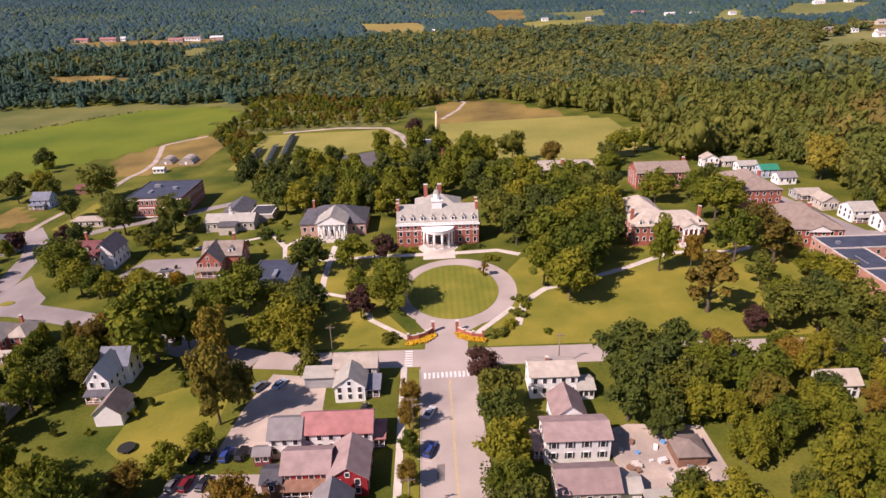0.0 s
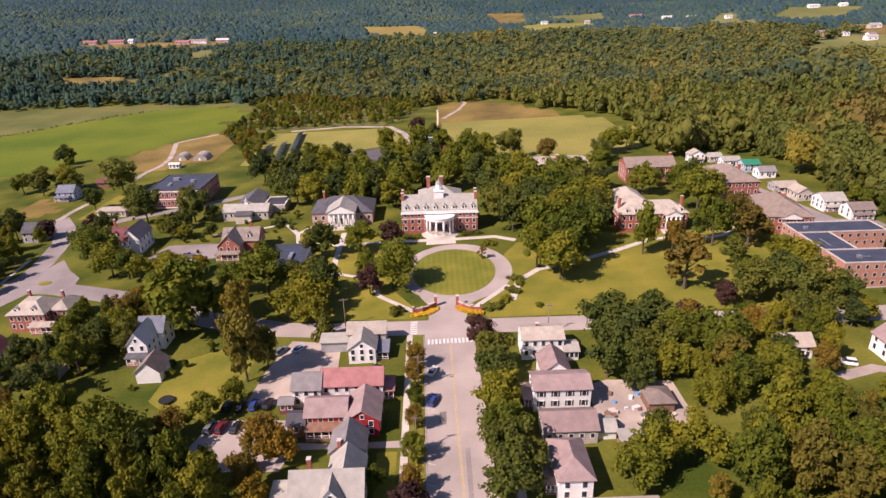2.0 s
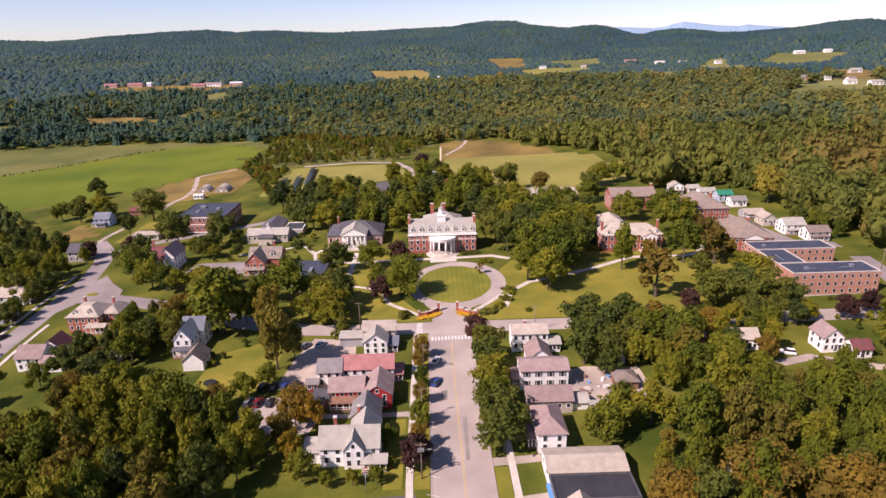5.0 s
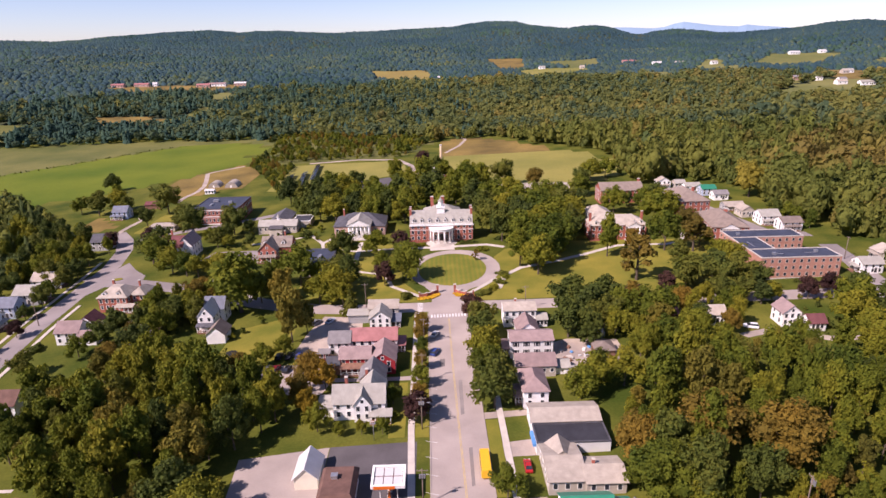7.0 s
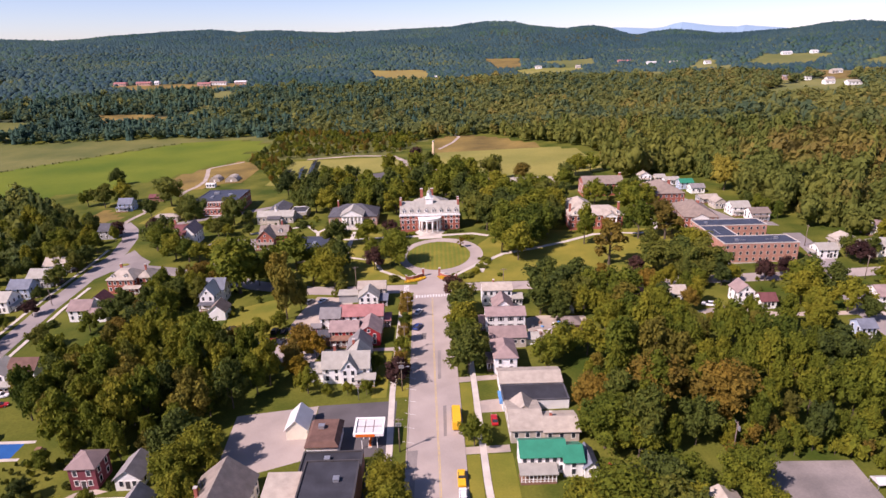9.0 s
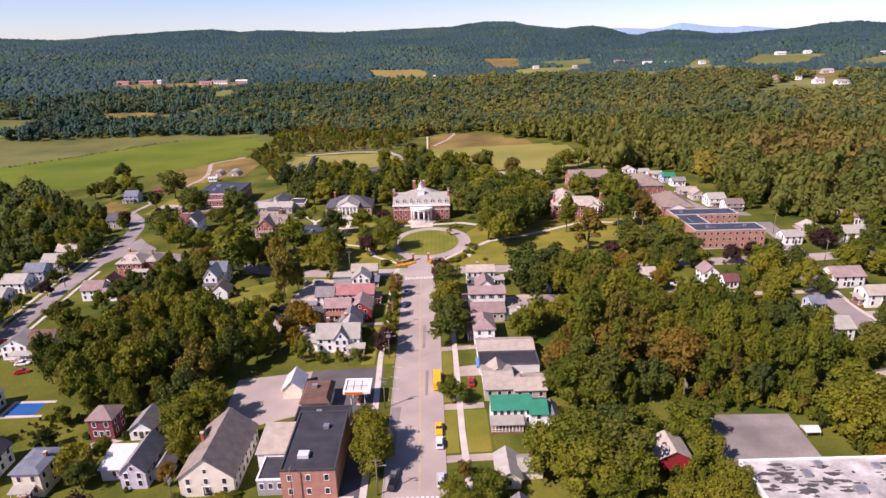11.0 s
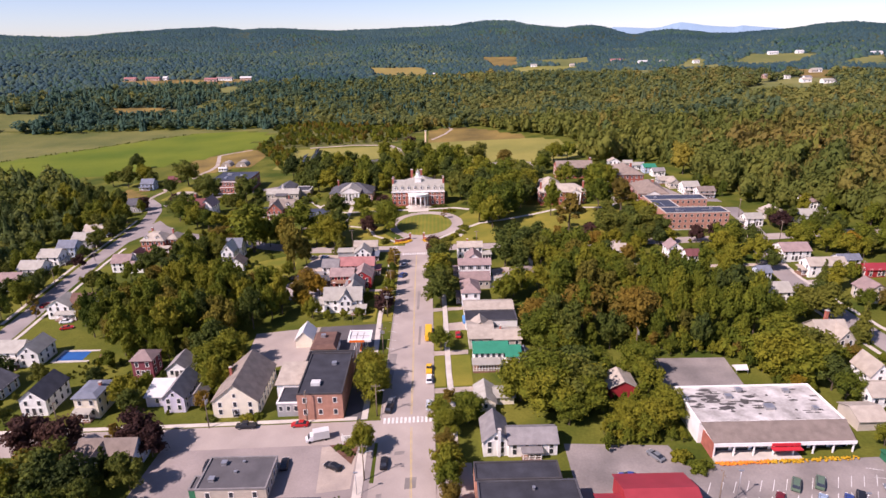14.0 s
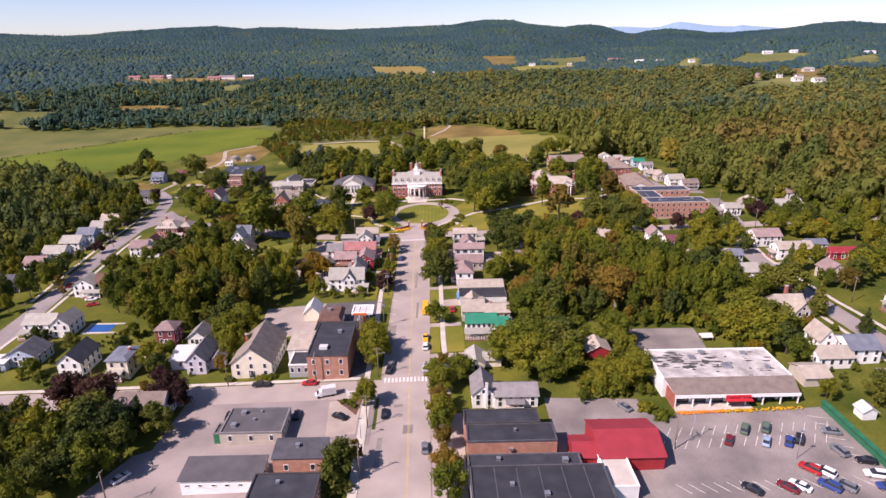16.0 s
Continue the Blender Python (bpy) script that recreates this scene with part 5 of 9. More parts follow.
def station_corner():
    H = House("brick_shop", "flat-roofed brick shop with black roof at the corner", "shop", -21.8, -1.6, "", BRICK_ORANGE, MEMBRANE)
    H.block(-27.8, -1.6, -15.6, 20.5, 7.9, "flat", storeys=2, cols=3, faces="S", gap=TRIM_DARK)
    H.block(-30, 20.52, -15.8, 28.0, 4.6, "flat", storeys=0, gap=TRIM_DARK)
    H.block(-34, 0.6, -27.82, 9, 3.8, "flat", storeys=1, cols=3, faces="S", wall=GREY_WALL, gap=TRIM)
    H.block(-36, 9.02, -28.0, 20, 4.6, "shed", rise=1.0, storeys=0, wall=WHITE, roof=R_TAN)
    part("roof_hatch", Shape().box(-2.9, 4, 8.02, -0.4, 6, 8.9).mesh("roof_hatch", R_WHITE), H.ob, "white roof hatch")
    H.unit(-20, 14, 8.0).unit(-24, 25, 4.7)
    part("stairs", Shape().box(6.3, 14, -0.5, 9, 16, 0.2).mesh("stairs", WOOD), H.ob)
    H = House("service_station", "low service station with brown mansard roof", "shop", -27.0, 31.6, "", WHITE, R_BROWN)
    H.block(-30.4, 31.6, -22.8, 41.8, 3.6, "hip", rise=1.2, storeys=1, cols=2, faces="E", deck=0.75)
    H.unit(-27.4, 37.5, 4.9, 1.4, 1.2, 1.0)
    H = simple("white_shed", "white gabled shed beside the station", -37.4, 40, -32, 48, 3.2, axis="y", rise=2.6, wall=CREAM, roof=R_WHITE, storeys=0, category="shed")
    c = thing("fuel_canopy", "white station canopy with skylight panels and orange sign", "canopy", -15.2, 36.9)
    c.scale = (0.88, 0.88, 1.0)
    fr = Shape().box(-4.3, -4.0, 4.6, 4.3, -3.4, 5.4).box(-4.3, 3.4, 4.6, 4.3, 4.0, 5.4).box(-4.3, -3.4, 4.6, -3.7, 3.4, 5.4).box(3.7, -3.4, 4.6, 4.3, 3.4, 5.4)
    part("frame", fr.mesh("frame", TRIM), c)
    pan = Shape().box(-1.12, -1.5, 4.98, 1.12, 1.5, 5.1).mesh("panel", R_WHITE)
    part("deck", Shape().box(-3.7, -3.4, 4.7, 3.7, 3.4, 4.95).mesh("deck", R_MAROON), c)
    for i in range(3):
        for j in range(2):
            part("panel", pan, c, loc=(-2.46 + 2.46 * i, -1.68 + 3.36 * j, 0))
    part("sign", Shape().box(-3.6, -4.12, 4.55, 1.8, -4.02, 5.3).mesh("sign", ORANGE), c, "orange sign band")
    for x, y in ((-2.2, -2.2), (2.2, -2.2), (-2.2, 2.2), (2.2, 2.2)):
        part("post", Shape().box(x - 0.12, y - 0.12, -0.2, x + 0.12, y + 0.12, 4.7).mesh("post", TRIM), c)
    for y in (-1.2, 1.6):
        p = part("pump", Shape().box(-0.3, y - 0.4, 0, 0.3, y + 0.4, 1.6).mesh("pump", ORANGE), c, "fuel pump")
        part("island", Shape().box(-0.6, y - 1.0, -0.2, 0.6, y + 1.0, 0.16).mesh("island", CONCRETE), p)
    H = House("old_station", "low flat-roofed grey station building", "shop", -37.5, -29.5, "", BEIGE, MEMBRANE_GREY)
    H.block(-44.4, -31.6, -28.6, -20.6, 3.5, "flat", storeys=1, cols=3, faces="SE", gap=R_GREY)
    H.block(-46.4, -30.5, -44.42, -26, 2.6, "flat", storeys=0, wall=GREEN_PAINT, gap=R_GREY)
    H.unit(-40.5, -23, 3.6).unit(-41.6, -28.5, 3.6).unit(-36, -22.5, 3.6, 0.5, 0.5, 0.5).unit(-37, -26, 3.6, 0.6, 0.6, 0.5)
    H = House("warehouse", "long white warehouse with grey roof", "shop", -38, -49.5, "", WHITE, MEMBRANE_GREY)
    H.block(-47.6, -48.9, -29.4, -41.6, 3.8, "shed", rise=0.8, storeys=1, cols=6, size=(0.9, 0.5))
    H = House("brick_shop", "narrow brick shop with dark ribbed roof", "shop", -23, -43, "", BRICK_ORANGE, R_DARK)
    H.block(-27.4, -45, -15.0, -38.6, 5.6, "shed", rise=1.0, storeys=1, cols=2, over=0.2)
    H.unit(-22, -41.5, 6.3, 0.8, 0.8, 0.9)
    H = House("brick_shop", "flat-roofed shop with black roof", "shop", -25, -59, "", BRICK_ORANGE, MEMBRANE)
    H.block(-29.8, -64, -15.2, -49.8, 5.4, "flat", storeys=1, cols=4, gap=TRIM_DARK)
    H.unit(-24, -53, 5.7, 0.7, 0.7, 0.6)
    H = House("grey_house", "grey gabled house with white trim beneath dark trees", "house", -70, -21.5, "south street houses", BLUE_WALL, R_UMBER)
    H.block(-77, -21, -63.4, -12.5, 4.8, "gable", "x", 3.2, cols=4)
    H.block(-74, -23.2, -68.6, -16, 4.8, "gable", "y", 2.8, cols=2, faces="S")
    simple("slate_house", "dark slate-roofed house by the south street", -118, -24, -108, -15, 4.6, rise=2.8, wall=GREY_WALL, roof=R_DARK, group="south street houses")
    simple("white_garage", "white garage with pale roof", -91, -58, -82, -52, 2.8, rise=1.2, roof=R_WHITE, storeys=0, category="garage")


def street_east():
    H = House("clapboard_house", "long white two-storey house with tan roof", "house", 26, 117, "town houses", WHITE, R_TAN, shutters=False)
    H.block(20, 117, 31.2, 125, 6.2, "gable", "x", 1.5, cols=5)
    H.block(31.22, 115.5, 35, 121, 3.2, "gable", "x", 1.0, cols=3, storeys=1, roof=R_LIGHT)
    H.chimney(24.5, 121.5, 8.6, 0.7)
    H = House("clapboard_house", "white house with dark shutters and faded pink roof", "house", 26, 95, "town houses", WHITE, R_PINK, shutters=True)
    H.block(19.5, 95, 33, 102.5, 6.0, "gable", "x", 1.5, cols=4)
    H.block(23, 103.5, 30, 112, 5.0, "gable", "y", 2.8, storeys=0)
    H.porch(17.4, 96, 19.48, 102, 2.6, 3)
    H = House("beige_house", "low beige house with faded pink roof", "house", 25.6, 83, "town houses", BEIGE, R_PINK, size=(0.9, 1.2))
    H.block(19.8, 83, 31.6, 90.5, 4.0, "gable", "x", 2.2, cols=5, storeys=1)
    H.block(31.62, 84, 36, 89, 2.6, "gable", "x", 1.2, storeys=0, roof=R_LIGHT, wall=WHITE)
    H.porch(36.0, 80, 41, 84, 2.5, 3, R_LIGHT)
    H = House("clapboard_house", "tall white house with pinkish hip roof", "house", 22.6, 67, "town houses", WHITE, R_PINK)
    H.block(19.6, 67, 26.4, 78.5, 5.4, "hip", rise=2.6, cols=2)
    H.porch(17.6, 69, 19.58, 75, 2.6, 3)
    H = House("long_shop", "long low shop with pale tan roof", "shop", 29.5, 55.5, "", WHITE, R_TAN, size=(1.4, 1.3))
    H.block(20, 55.5, 37.5, 63.5, 3.8, "gable", "x", 1.3, cols=7, storeys=1)
    H.block(20, 47.6, 38, 55.2, 3.0, "flat", storeys=0, wall=WHITE, roof=MEMBRANE, gap=R_DARK)
    part("awning", Shape().box(-10.4, -7.4, 1.8, -9.6, -2.0, 2.6).mesh("awning", BLUE_PAINT), H.ob, "blue awning")
    H = House("tan_house", "rambling house with pale tan roofs", "house", 29, 33.5, "town houses", BEIGE, R_TAN)
    H.block(20.4, 33.8, 28.6, 46.5, 3.6, "gable", "x", 1.7, cols=3, storeys=1)
    H.block(28.62, 33.2, 37.4, 41.6, 3.4, "gable", "x", 1.4, cols=3, storeys=1)
    H.block(22, 41, 27.4, 46.9, 3.8, "gable", "y", 2.2, storeys=0)
    H.chimney(31, 38, 5.8, 0.6)
    H = House("green_roof_house", "white house with bright green metal roof and glazed porch", "house", 27.6, 19, "town houses", WHITE, R_GREEN)
    H.block(21.2, 22, 31.6, 28.5, 5.0, "gable", "x", 2.0, cols=6)
    H.block(31.0, 20.6, 35.4, 27.5, 4.4, "gable", "x", 1.8, cols=1, storeys=2)
    H.porch(20.8, 18.6, 29.0, 21.98, 2.6, 10, R_LIGHT)
    H.block(35.6, 20, 38.6, 27, 3.0, "gable", "y", 1.4, storeys=1, cols=1, roof=R_SLATE)
    H = House("cottage", "small beige cottage with grey roof", "house", 23, -1.4, "town houses", CREAM, R_LIGHT)
    H.block(20.4, -1.4, 25.6, 7.5, 2.8, "gable", "y", 1.8, cols=1, storeys=1)
    H.block(25.62, 1.5, 31, 7, 2.6, "gable", "x", 1.2, storeys=0)
    H = House("clapboard_house", "white L-shaped house with grey-brown roof", "house", 28, -19.5, "town houses", WHITE, R_GREY)
    H.block(20.8, -20.0, 26.8, -10.5, 4.2, "gable", "y", 2.6, cols=2)
    H.block(26.82, -20.6, 38.6, -13.6, 3.9, "gable", "x", 1.9, cols=4, faces="SE")
    H.chimney(24.6, -20.2, 7.6, 0.7, WHITE, z0=0)
    H.porch(30, -22.4, 34.6, -20.62, 2.4, 4, R_GREY)
    H = House("brick_store", "brick store with flat black roof", "shop", 29, -38.5, "", BRICK_ORANGE, MEMBRANE)
    H.block(18.2, -42, 39.6, -35.2, 5.2, "flat", storeys=0, gap=R_DARK)
    H.block(17.8, -35.18, 36.6, -29.4, 5.5, "flat", storeys=0, gap=TRIM_DARK)
    part("front_window", Shape().box(-10.86, 1, 0.6, -10.8, 6, 3.0).mesh("front_window", GLASS), H.ob)
    H.unit(30, -38, 5.3, 0.5, 0.5, 0.8).unit(28.6, -42.3, 3.0, 1.0, 0.5, 0.7)
    H = House("block_store", "wide store with patched black roof", "shop", 33, -60, "", GREY_WALL, MEMBRANE)
    H.block(18.0, -51, 43.6, -46.2, 4.7, "flat", storeys=0, gap=R_DARK)
    H.block(18.2, -70, 48.0, -51.02, 5.4, "flat", storeys=0, gap=R_DARK)
    H.block(48.05, -57, 54.4, -46.5, 4.2, "flat", storeys=0, wall=WHITE, roof=CONCRETE, gap=TRIM)
    H.unit(25, -48, 4.8, 0.8, 0.8, 0.7).unit(40, -49, 4.8, 1.2, 1, 1).unit(27, -57, 5.5, 0.8, 0.8, 0.6).unit(34, -60, 5.5, 1, 1, 0.6)
    seam = mat("roof_seam", (0.1, 0.1, 0.108), 0.7, 0.2, 1.0, 6.0, 0.1)
    for x in (-9.5, -4.6, 0.4, 5.5, 10.4):
        part("seam", Shape().box(x, -9.6, 5.5, x + 0.16, 8.6, 5.53).mesh("seam", seam), H.ob, "pale lapped roof seam")
    H = House("red_barn", "long red building with scarlet metal roof", "barn", 55, -47.5, "", RED_WALL, R_SCARLET)
    H.block(48.4, -47.6, 63.4, -33.4, 3.9, "gable", "x", 2.4, storeys=0)
    H.block(43, -46.4, 48.36, -38.5, 3.2, "gable", "x", 1.2, storeys=0)
    simple("red_shed", "small red shed with pale gable roof", 57.5, 2.0, 65, 9.5, 3.2, axis="y", rise=2.0, wall=RED_WALL, roof=R_TAN, storeys=0, category="shed")
    simple("back_shed", "low tan-roofed shed in the back garden", 46, 92, 52, 98, 2.6, "hip", rise=1.6, wall=WOOD, roof=R_UMBER, storeys=0, category="shed")
    simple("blue_shed", "grey-blue gabled shed in deep tree shade", 48.6, 106, 52.6, 109.6, 2.5, axis="y", rise=1.7, wall=BLUE_WALL, roof=R_DARK, storeys=0, category="shed")
    simple("brown_shed", "small shed with red-brown roof behind gardens", 76.5, 116, 81, 119.4, 2.4, axis="x", rise=1.5, wall=WOOD, roof=R_RED, storeys=0, category="shed")
    simple("garden_shed", "pale grey shed with brown roof among trees", 61, 52, 66.5, 60, 2.8, axis="y", rise=1.8, wall=WHITE, roof=R_TAN, storeys=0, category="shed")


def supermarket():
    H = House("supermarket", "supermarket with stained white roof and grey canopy front", "shop", 91, -24.6, "", WHITE, STAINED_ROOF)
    H.block(73.2, -18.6, 108.8, -2.6, 5.0, "flat", storeys=0, gap=TRIM)
    v = [(-16.6, 0, 3.5), (16.8, 0, 3.5), (17.8, 5.98, 5.42), (-17.6, 5.98, 5.42)]
    part("canopy_roof", Shape().add(v + [(a, b, c + 0.15) for a, b, c in v], [(3, 2, 1, 0), (4, 5, 6, 7), (0, 1, 5, 4), (1, 2, 6, 5), (2, 3, 7, 6), (3, 0, 4, 7)]).mesh("canopy_roof", R_UMBER), H.ob, "brown-grey sloping canopy")
    part("fascia", Shape().box(-16.7, -0.2, 2.9, 16.9, -0.005, 3.8).mesh("fascia", TRIM), H.ob, "white fascia board")
    part("sign", Shape().box(-3.2, -0.5, 3.0, 3.4, -0.21, 3.7).mesh("sign", RED_PAINT), H.ob, "red sign panel")
    part("awning", Shape().prism([(-3.4, -1.6), (3.6, -1.6), (3.6, -0.21), (-3.4, -0.21)], 2.5, 2.7).mesh("awning", RED_PAINT), H.ob)
    part("side_wall", Shape().box(-16.8, 0.2, -0.8, -16.5, 5.9, 3.4).mesh("side_wall", BRICK), H.ob, "red end wall")
    me = Shape().box(-0.15, -0.15, -0.5, 0.15, 0.15, 2.95).mesh("post", TRIM)
    for i in range(8):
        part("post", me, H.ob, loc=(-16.4 + 4.7 * i, 0.2, 0))
    for i in range(7):
        part("shop_window", Shape().box(-15.8 + 4.7 * i, 2.1, 0.15, -12.0 + 4.7 * i, 2.19, 2.9).mesh("shop_window", GLASS), H.ob)
    part("front_wall", Shape().box(-16.48, 2.2, -0.6, 16.7, 5.96, 3.4).mesh("front_wall", WHITE), H.ob)
    part("walk", Shape().box(-16.6, -1.6, -0.6, 16.8, 2.19, 0.12).mesh("walk", CONCRETE), H.ob, "concrete walk")
    for x, y, w in ((85, -8, 1.6), (93, -13, 2.2), (101, -6, 1.4), (104, -14, 1.2), (89, -5, 1.4)):
        H.unit(x, y, 5.1, w, w * 0.8, 0.9)
    dark = mat("tar_patch", (0.075, 0.07, 0.066), 0.9, 0.3, 0.6, 4.0, 0.2)
    rng = random.Random(4)
    for i in range(80):
        cx, cy = (rng.uniform(-16, 2), rng.uniform(11, 21.4)) if i < 46 else (rng.uniform(-15, 17), rng.uniform(7, 21))
        rx, ry = (rng.uniform(0.6, 2.6), rng.uniform(0.25, 0.8)) if i < 46 else (rng.uniform(0.3, 1.6), rng.uniform(0.15, 0.5))
        pts = [(max(-17.2, min(17.2, cx + rx * math.cos(t) * rng.uniform(0.5, 1.1))), cy + ry * math.sin(t) * rng.uniform(0.5, 1.1)) for t in [k * 0.628 for k in range(10)]]
        part("tar_patch", Shape().prism(pts, 5.105, 5.108 + 0.001 * i).mesh("tar_patch", dark), H.ob, "black tar patch")


def street_far_east():
    rows = (
        (112, 106, 118.2, 113, 5.0, "y", 2.6, WHITE, R_PINK, "white house with pinkish gable roof"),
        (157, 96.5, 169, 105.5, 4.8, "x", 2.4, WHITE, R_PINK, "long white house with brownish roof"),
        (158, 79, 173, 86.5, 4.8, "x", 2.2, WHITE, R_TAN, "long white house with tan roof"),
        (191, 145, 207, 154, 4.6, "x", 2.4, WHITE, R_LIGHT, "white house with pale green-grey roof"),
        (182, 158, 192, 165, 3.6, "y", 2.2, BEIGE, R_TAN, "low beige house with tan roof"),
        (130, 57, 139, 66, 4.4, "x", 2.2, WHITE, R_LIGHT, "white house with pale hip roof"),
        (135.5, 74.5, 140.5, 80, 5.0, "x", 1.8, BLUE_WALL, R_SLATE, "small blue-white house with slate roof"),
        (166, 146, 174.5, 153, 4.2, "x", 2.0, WHITE, R_LIGHT, "low white house by the campus street"),
        (179, 76, 192, 82, 3.2, "x", 1.6, RED_WALL, R_SCARLET, "long red barn with scarlet roof"),
        (175, 87, 184, 92, 3.6, "x", 1.6, WHITE, R_SLATE, "white outbuilding with slate roof"),
        (163, 53, 171, 61, 4.6, "y", 2.8, BEIGE, R_PINK, "tan gabled house behind trees"),
        (200, 40, 210, 50, 4.6, "x", 2.2, WHITE, R_LIGHT, "white house beyond the side street"),
        (208, 170, 222, 180, 4.4, "x", 2.2, WHITE, R_PINK, "white house with pinkish roof"),
        (230, 215, 243, 226, 4.4, "x", 2.2, MAROON_WALL, R_PINK, "red-brown house at the woods' edge"),
        (87, 110, 95, 116, 4.0, "x", 2.2, WHITE, R_TAN, "white house with tan-grey roof among shade trees"),
        (168.5, 22, 178, 30, 4.6, "x", 2.4, WHITE, R_LIGHT, "white house by the side street"))
    for x0, y0, x1, y1, h, ax, rise, wall, roof, lab in rows:
        H = simple("clapboard_house" if wall is WHITE else "house", lab, x0, y0, x1, y1, h, "gable", ax, rise, wall, roof, group="east street houses", cols=4 if x1 - x0 > 11 else 3)
        if x1 - x0 > 8:
            H.porch(x0 - 2.2, y0 + 1, x0 - 0.02, y1 - 1.5, 2.6, 2, roof)
    H = House("gabled_house", "grey-tan gabled house with brown trim", "house", 131, 21, "east street houses", BEIGE, R_TAN)
    H.block(127, 22, 136.5, 31, 5.0, "gable", "x", 3.4, cols=3)
    H.block(131.5, 19.6, 136.4, 26, 5.0, "gable", "y", 3.0, cols=2, faces="S")
    H.block(122.6, 23, 126.98, 28, 2.8, "gable", "y", 1.4, storeys=1, cols=1, roof=R_LIGHT)
    H.chimney(131.6, 27.5, 11, 0.9)
    H = House("clapboard_house", "white house group with tan and grey roofs", "house", 131, -8, "east street houses", WHITE, R_TAN)
    H.block(122.5, -8.5, 132.8, -1, 3.6, "gable", "x", 2.0, cols=4, storeys=1)
    H.block(127, -1, 132, 7, 5.2, "gable", "y", 3.4)
    H.block(132.82, -6.5, 142, 3, 5.0, "gable", "x", 2.4, cols=3, roof=R_SLATE)
    simple("clapboard_house", "white house with tan roof beside a green fence", 134, -24, 145, -16, 4.0, axis="x", rise=2.2, roof=R_TAN, cols=4, group="east street houses")
    simple("garage", "low tan-roofed garage by the store", 113.6, -17, 121, -9, 2.8, axis="x", rise=1.6, roof=R_TAN, wall=BEIGE, storeys=0, category="garage")
    simple("white_shed", "small white garden shed", 119, -33, 122.6, -29.6, 2.4, axis="y", rise=1.2, roof=R_WHITE, storeys=0, category="shed")
    H = simple("clapboard_house", "white house with red-brown roof by the hedge", 118.4, 101.5, 124, 106.6, 3.2, axis="x", rise=2.0, roof=R_MAROON, cols=2, group="east street houses", storeys=1)
    row = ((139.4, 299, 147.6, 305, 4.6, "y", 2.2, 2, R_TAN, WHITE, "tall white house with tan roof behind the campus"),
           (150, 298, 156.6, 304, 3.2, "x", 1.6, 1, R_LIGHT, BEIGE, "low beige house behind the campus"),
           (152.6, 288, 162, 294, 3.4, "x", 1.6, 1, R_LIGHT, WHITE, "long white house with pale roof behind the campus"),
           (157.8, 276, 166.2, 283, 4.2, "x", 1.8, 2, R_GREEN, BLUE_WALL, "pale blue house with green roof behind the campus"),
           (160, 264.4, 168.4, 271, 3.6, "x", 1.8, 1, R_GREY, WHITE, "white house with grey roof behind the campus"),
           (156.4, 243, 167, 249.5, 2.9, "x", 1.3, 1, R_TAN, GREY_WALL, "low grey house with tan roof and porch"),
           (158.6, 228.6, 165.2, 237, 3.8, "y", 2.2, 1, R_TAN, BEIGE, "beige gabled house with tan roof"),
           (161.4, 214.4, 171, 223, 4.6, "x", 2.4, 2, R_LIGHT, WHITE, "large white house with pale roof behind the campus"),
           (166, 203.6, 176, 211, 4.2, "x", 2.0, 2, R_UMBER, WHITE, "white house with brown-grey roof behind the campus"))
    for x0, y0, x1, y1, h, ax, rise, st, rf, wl, lab in row:
        H = simple("row_house", lab, x0, y0, x1, y1, h, axis=ax, rise=rise, storeys=st, wall=wl, roof=rf, cols=3, group="houses behind the campus")
        if wl is GREY_WALL or st == 2 and wl is WHITE:
            H.porch(x0 + 0.8, y0 - 2.0, x1 - 1.6, y0 - 0.02, 2.4, 4, rf)


street_west()
street_far_west()
station_corner()
street_east()
supermarket()
street_far_east()


# ---- trees ----
def ico(level):
    bm = bmesh.new()
    bmesh.ops.create_icosphere(bm, subdivisions=level, radius=1.0)
    v = np.array([p.co[:] for p in bm.verts])
    f = np.array([[q.index for q in p.verts] for p in bm.faces])
    bm.free()
    return v, f


def lump(v, seed, amount):
    o = Vector((seed * 7.13, seed * 3.7, seed * 1.9))
    return v * np.array([1 + amount * noise.noise(Vector(p) * 1.7 + o) for p in v.tolist()])[:, None]


def leaf_cards(rng, centres, radii, count, size, loose=0.9):
    """Small bent leaf clumps at all angles over the lobes of a crown."""
    k = rng.choice(len(radii), count, p=radii ** 2 / (radii ** 2).sum())
    d = rng.normal(size=(count, 3))
    d /= np.linalg.norm(d, axis=1)[:, None]
    d[:, 2] = np.where(d[:, 2] < -0.35, -d[:, 2], d[:, 2])
    p = centres[k] + d * (radii[k] * rng.uniform(0.72, 1.22, count))[:, None]
    nrm = d + rng.normal(size=(count, 3)) * loose * 0.46
    nrm /= np.linalg.norm(nrm, axis=1)[:, None]
    a = np.cross(nrm, rng.normal(size=(count, 3)))
    a /= np.linalg.norm(a, axis=1)[:, None]
    b = np.cross(nrm, a)
    s = (size * rng.uniform(0.5, 1.5, count))[:, None]
    q = np.stack([p - a * s, p - b * s * 0.7 + nrm * s * 0.25, p + a * s, p + b * s * 0.7 + nrm * s * 0.25], 1)
    return q.reshape(-1, 3), np.arange(count * 4).reshape(-1, 4)


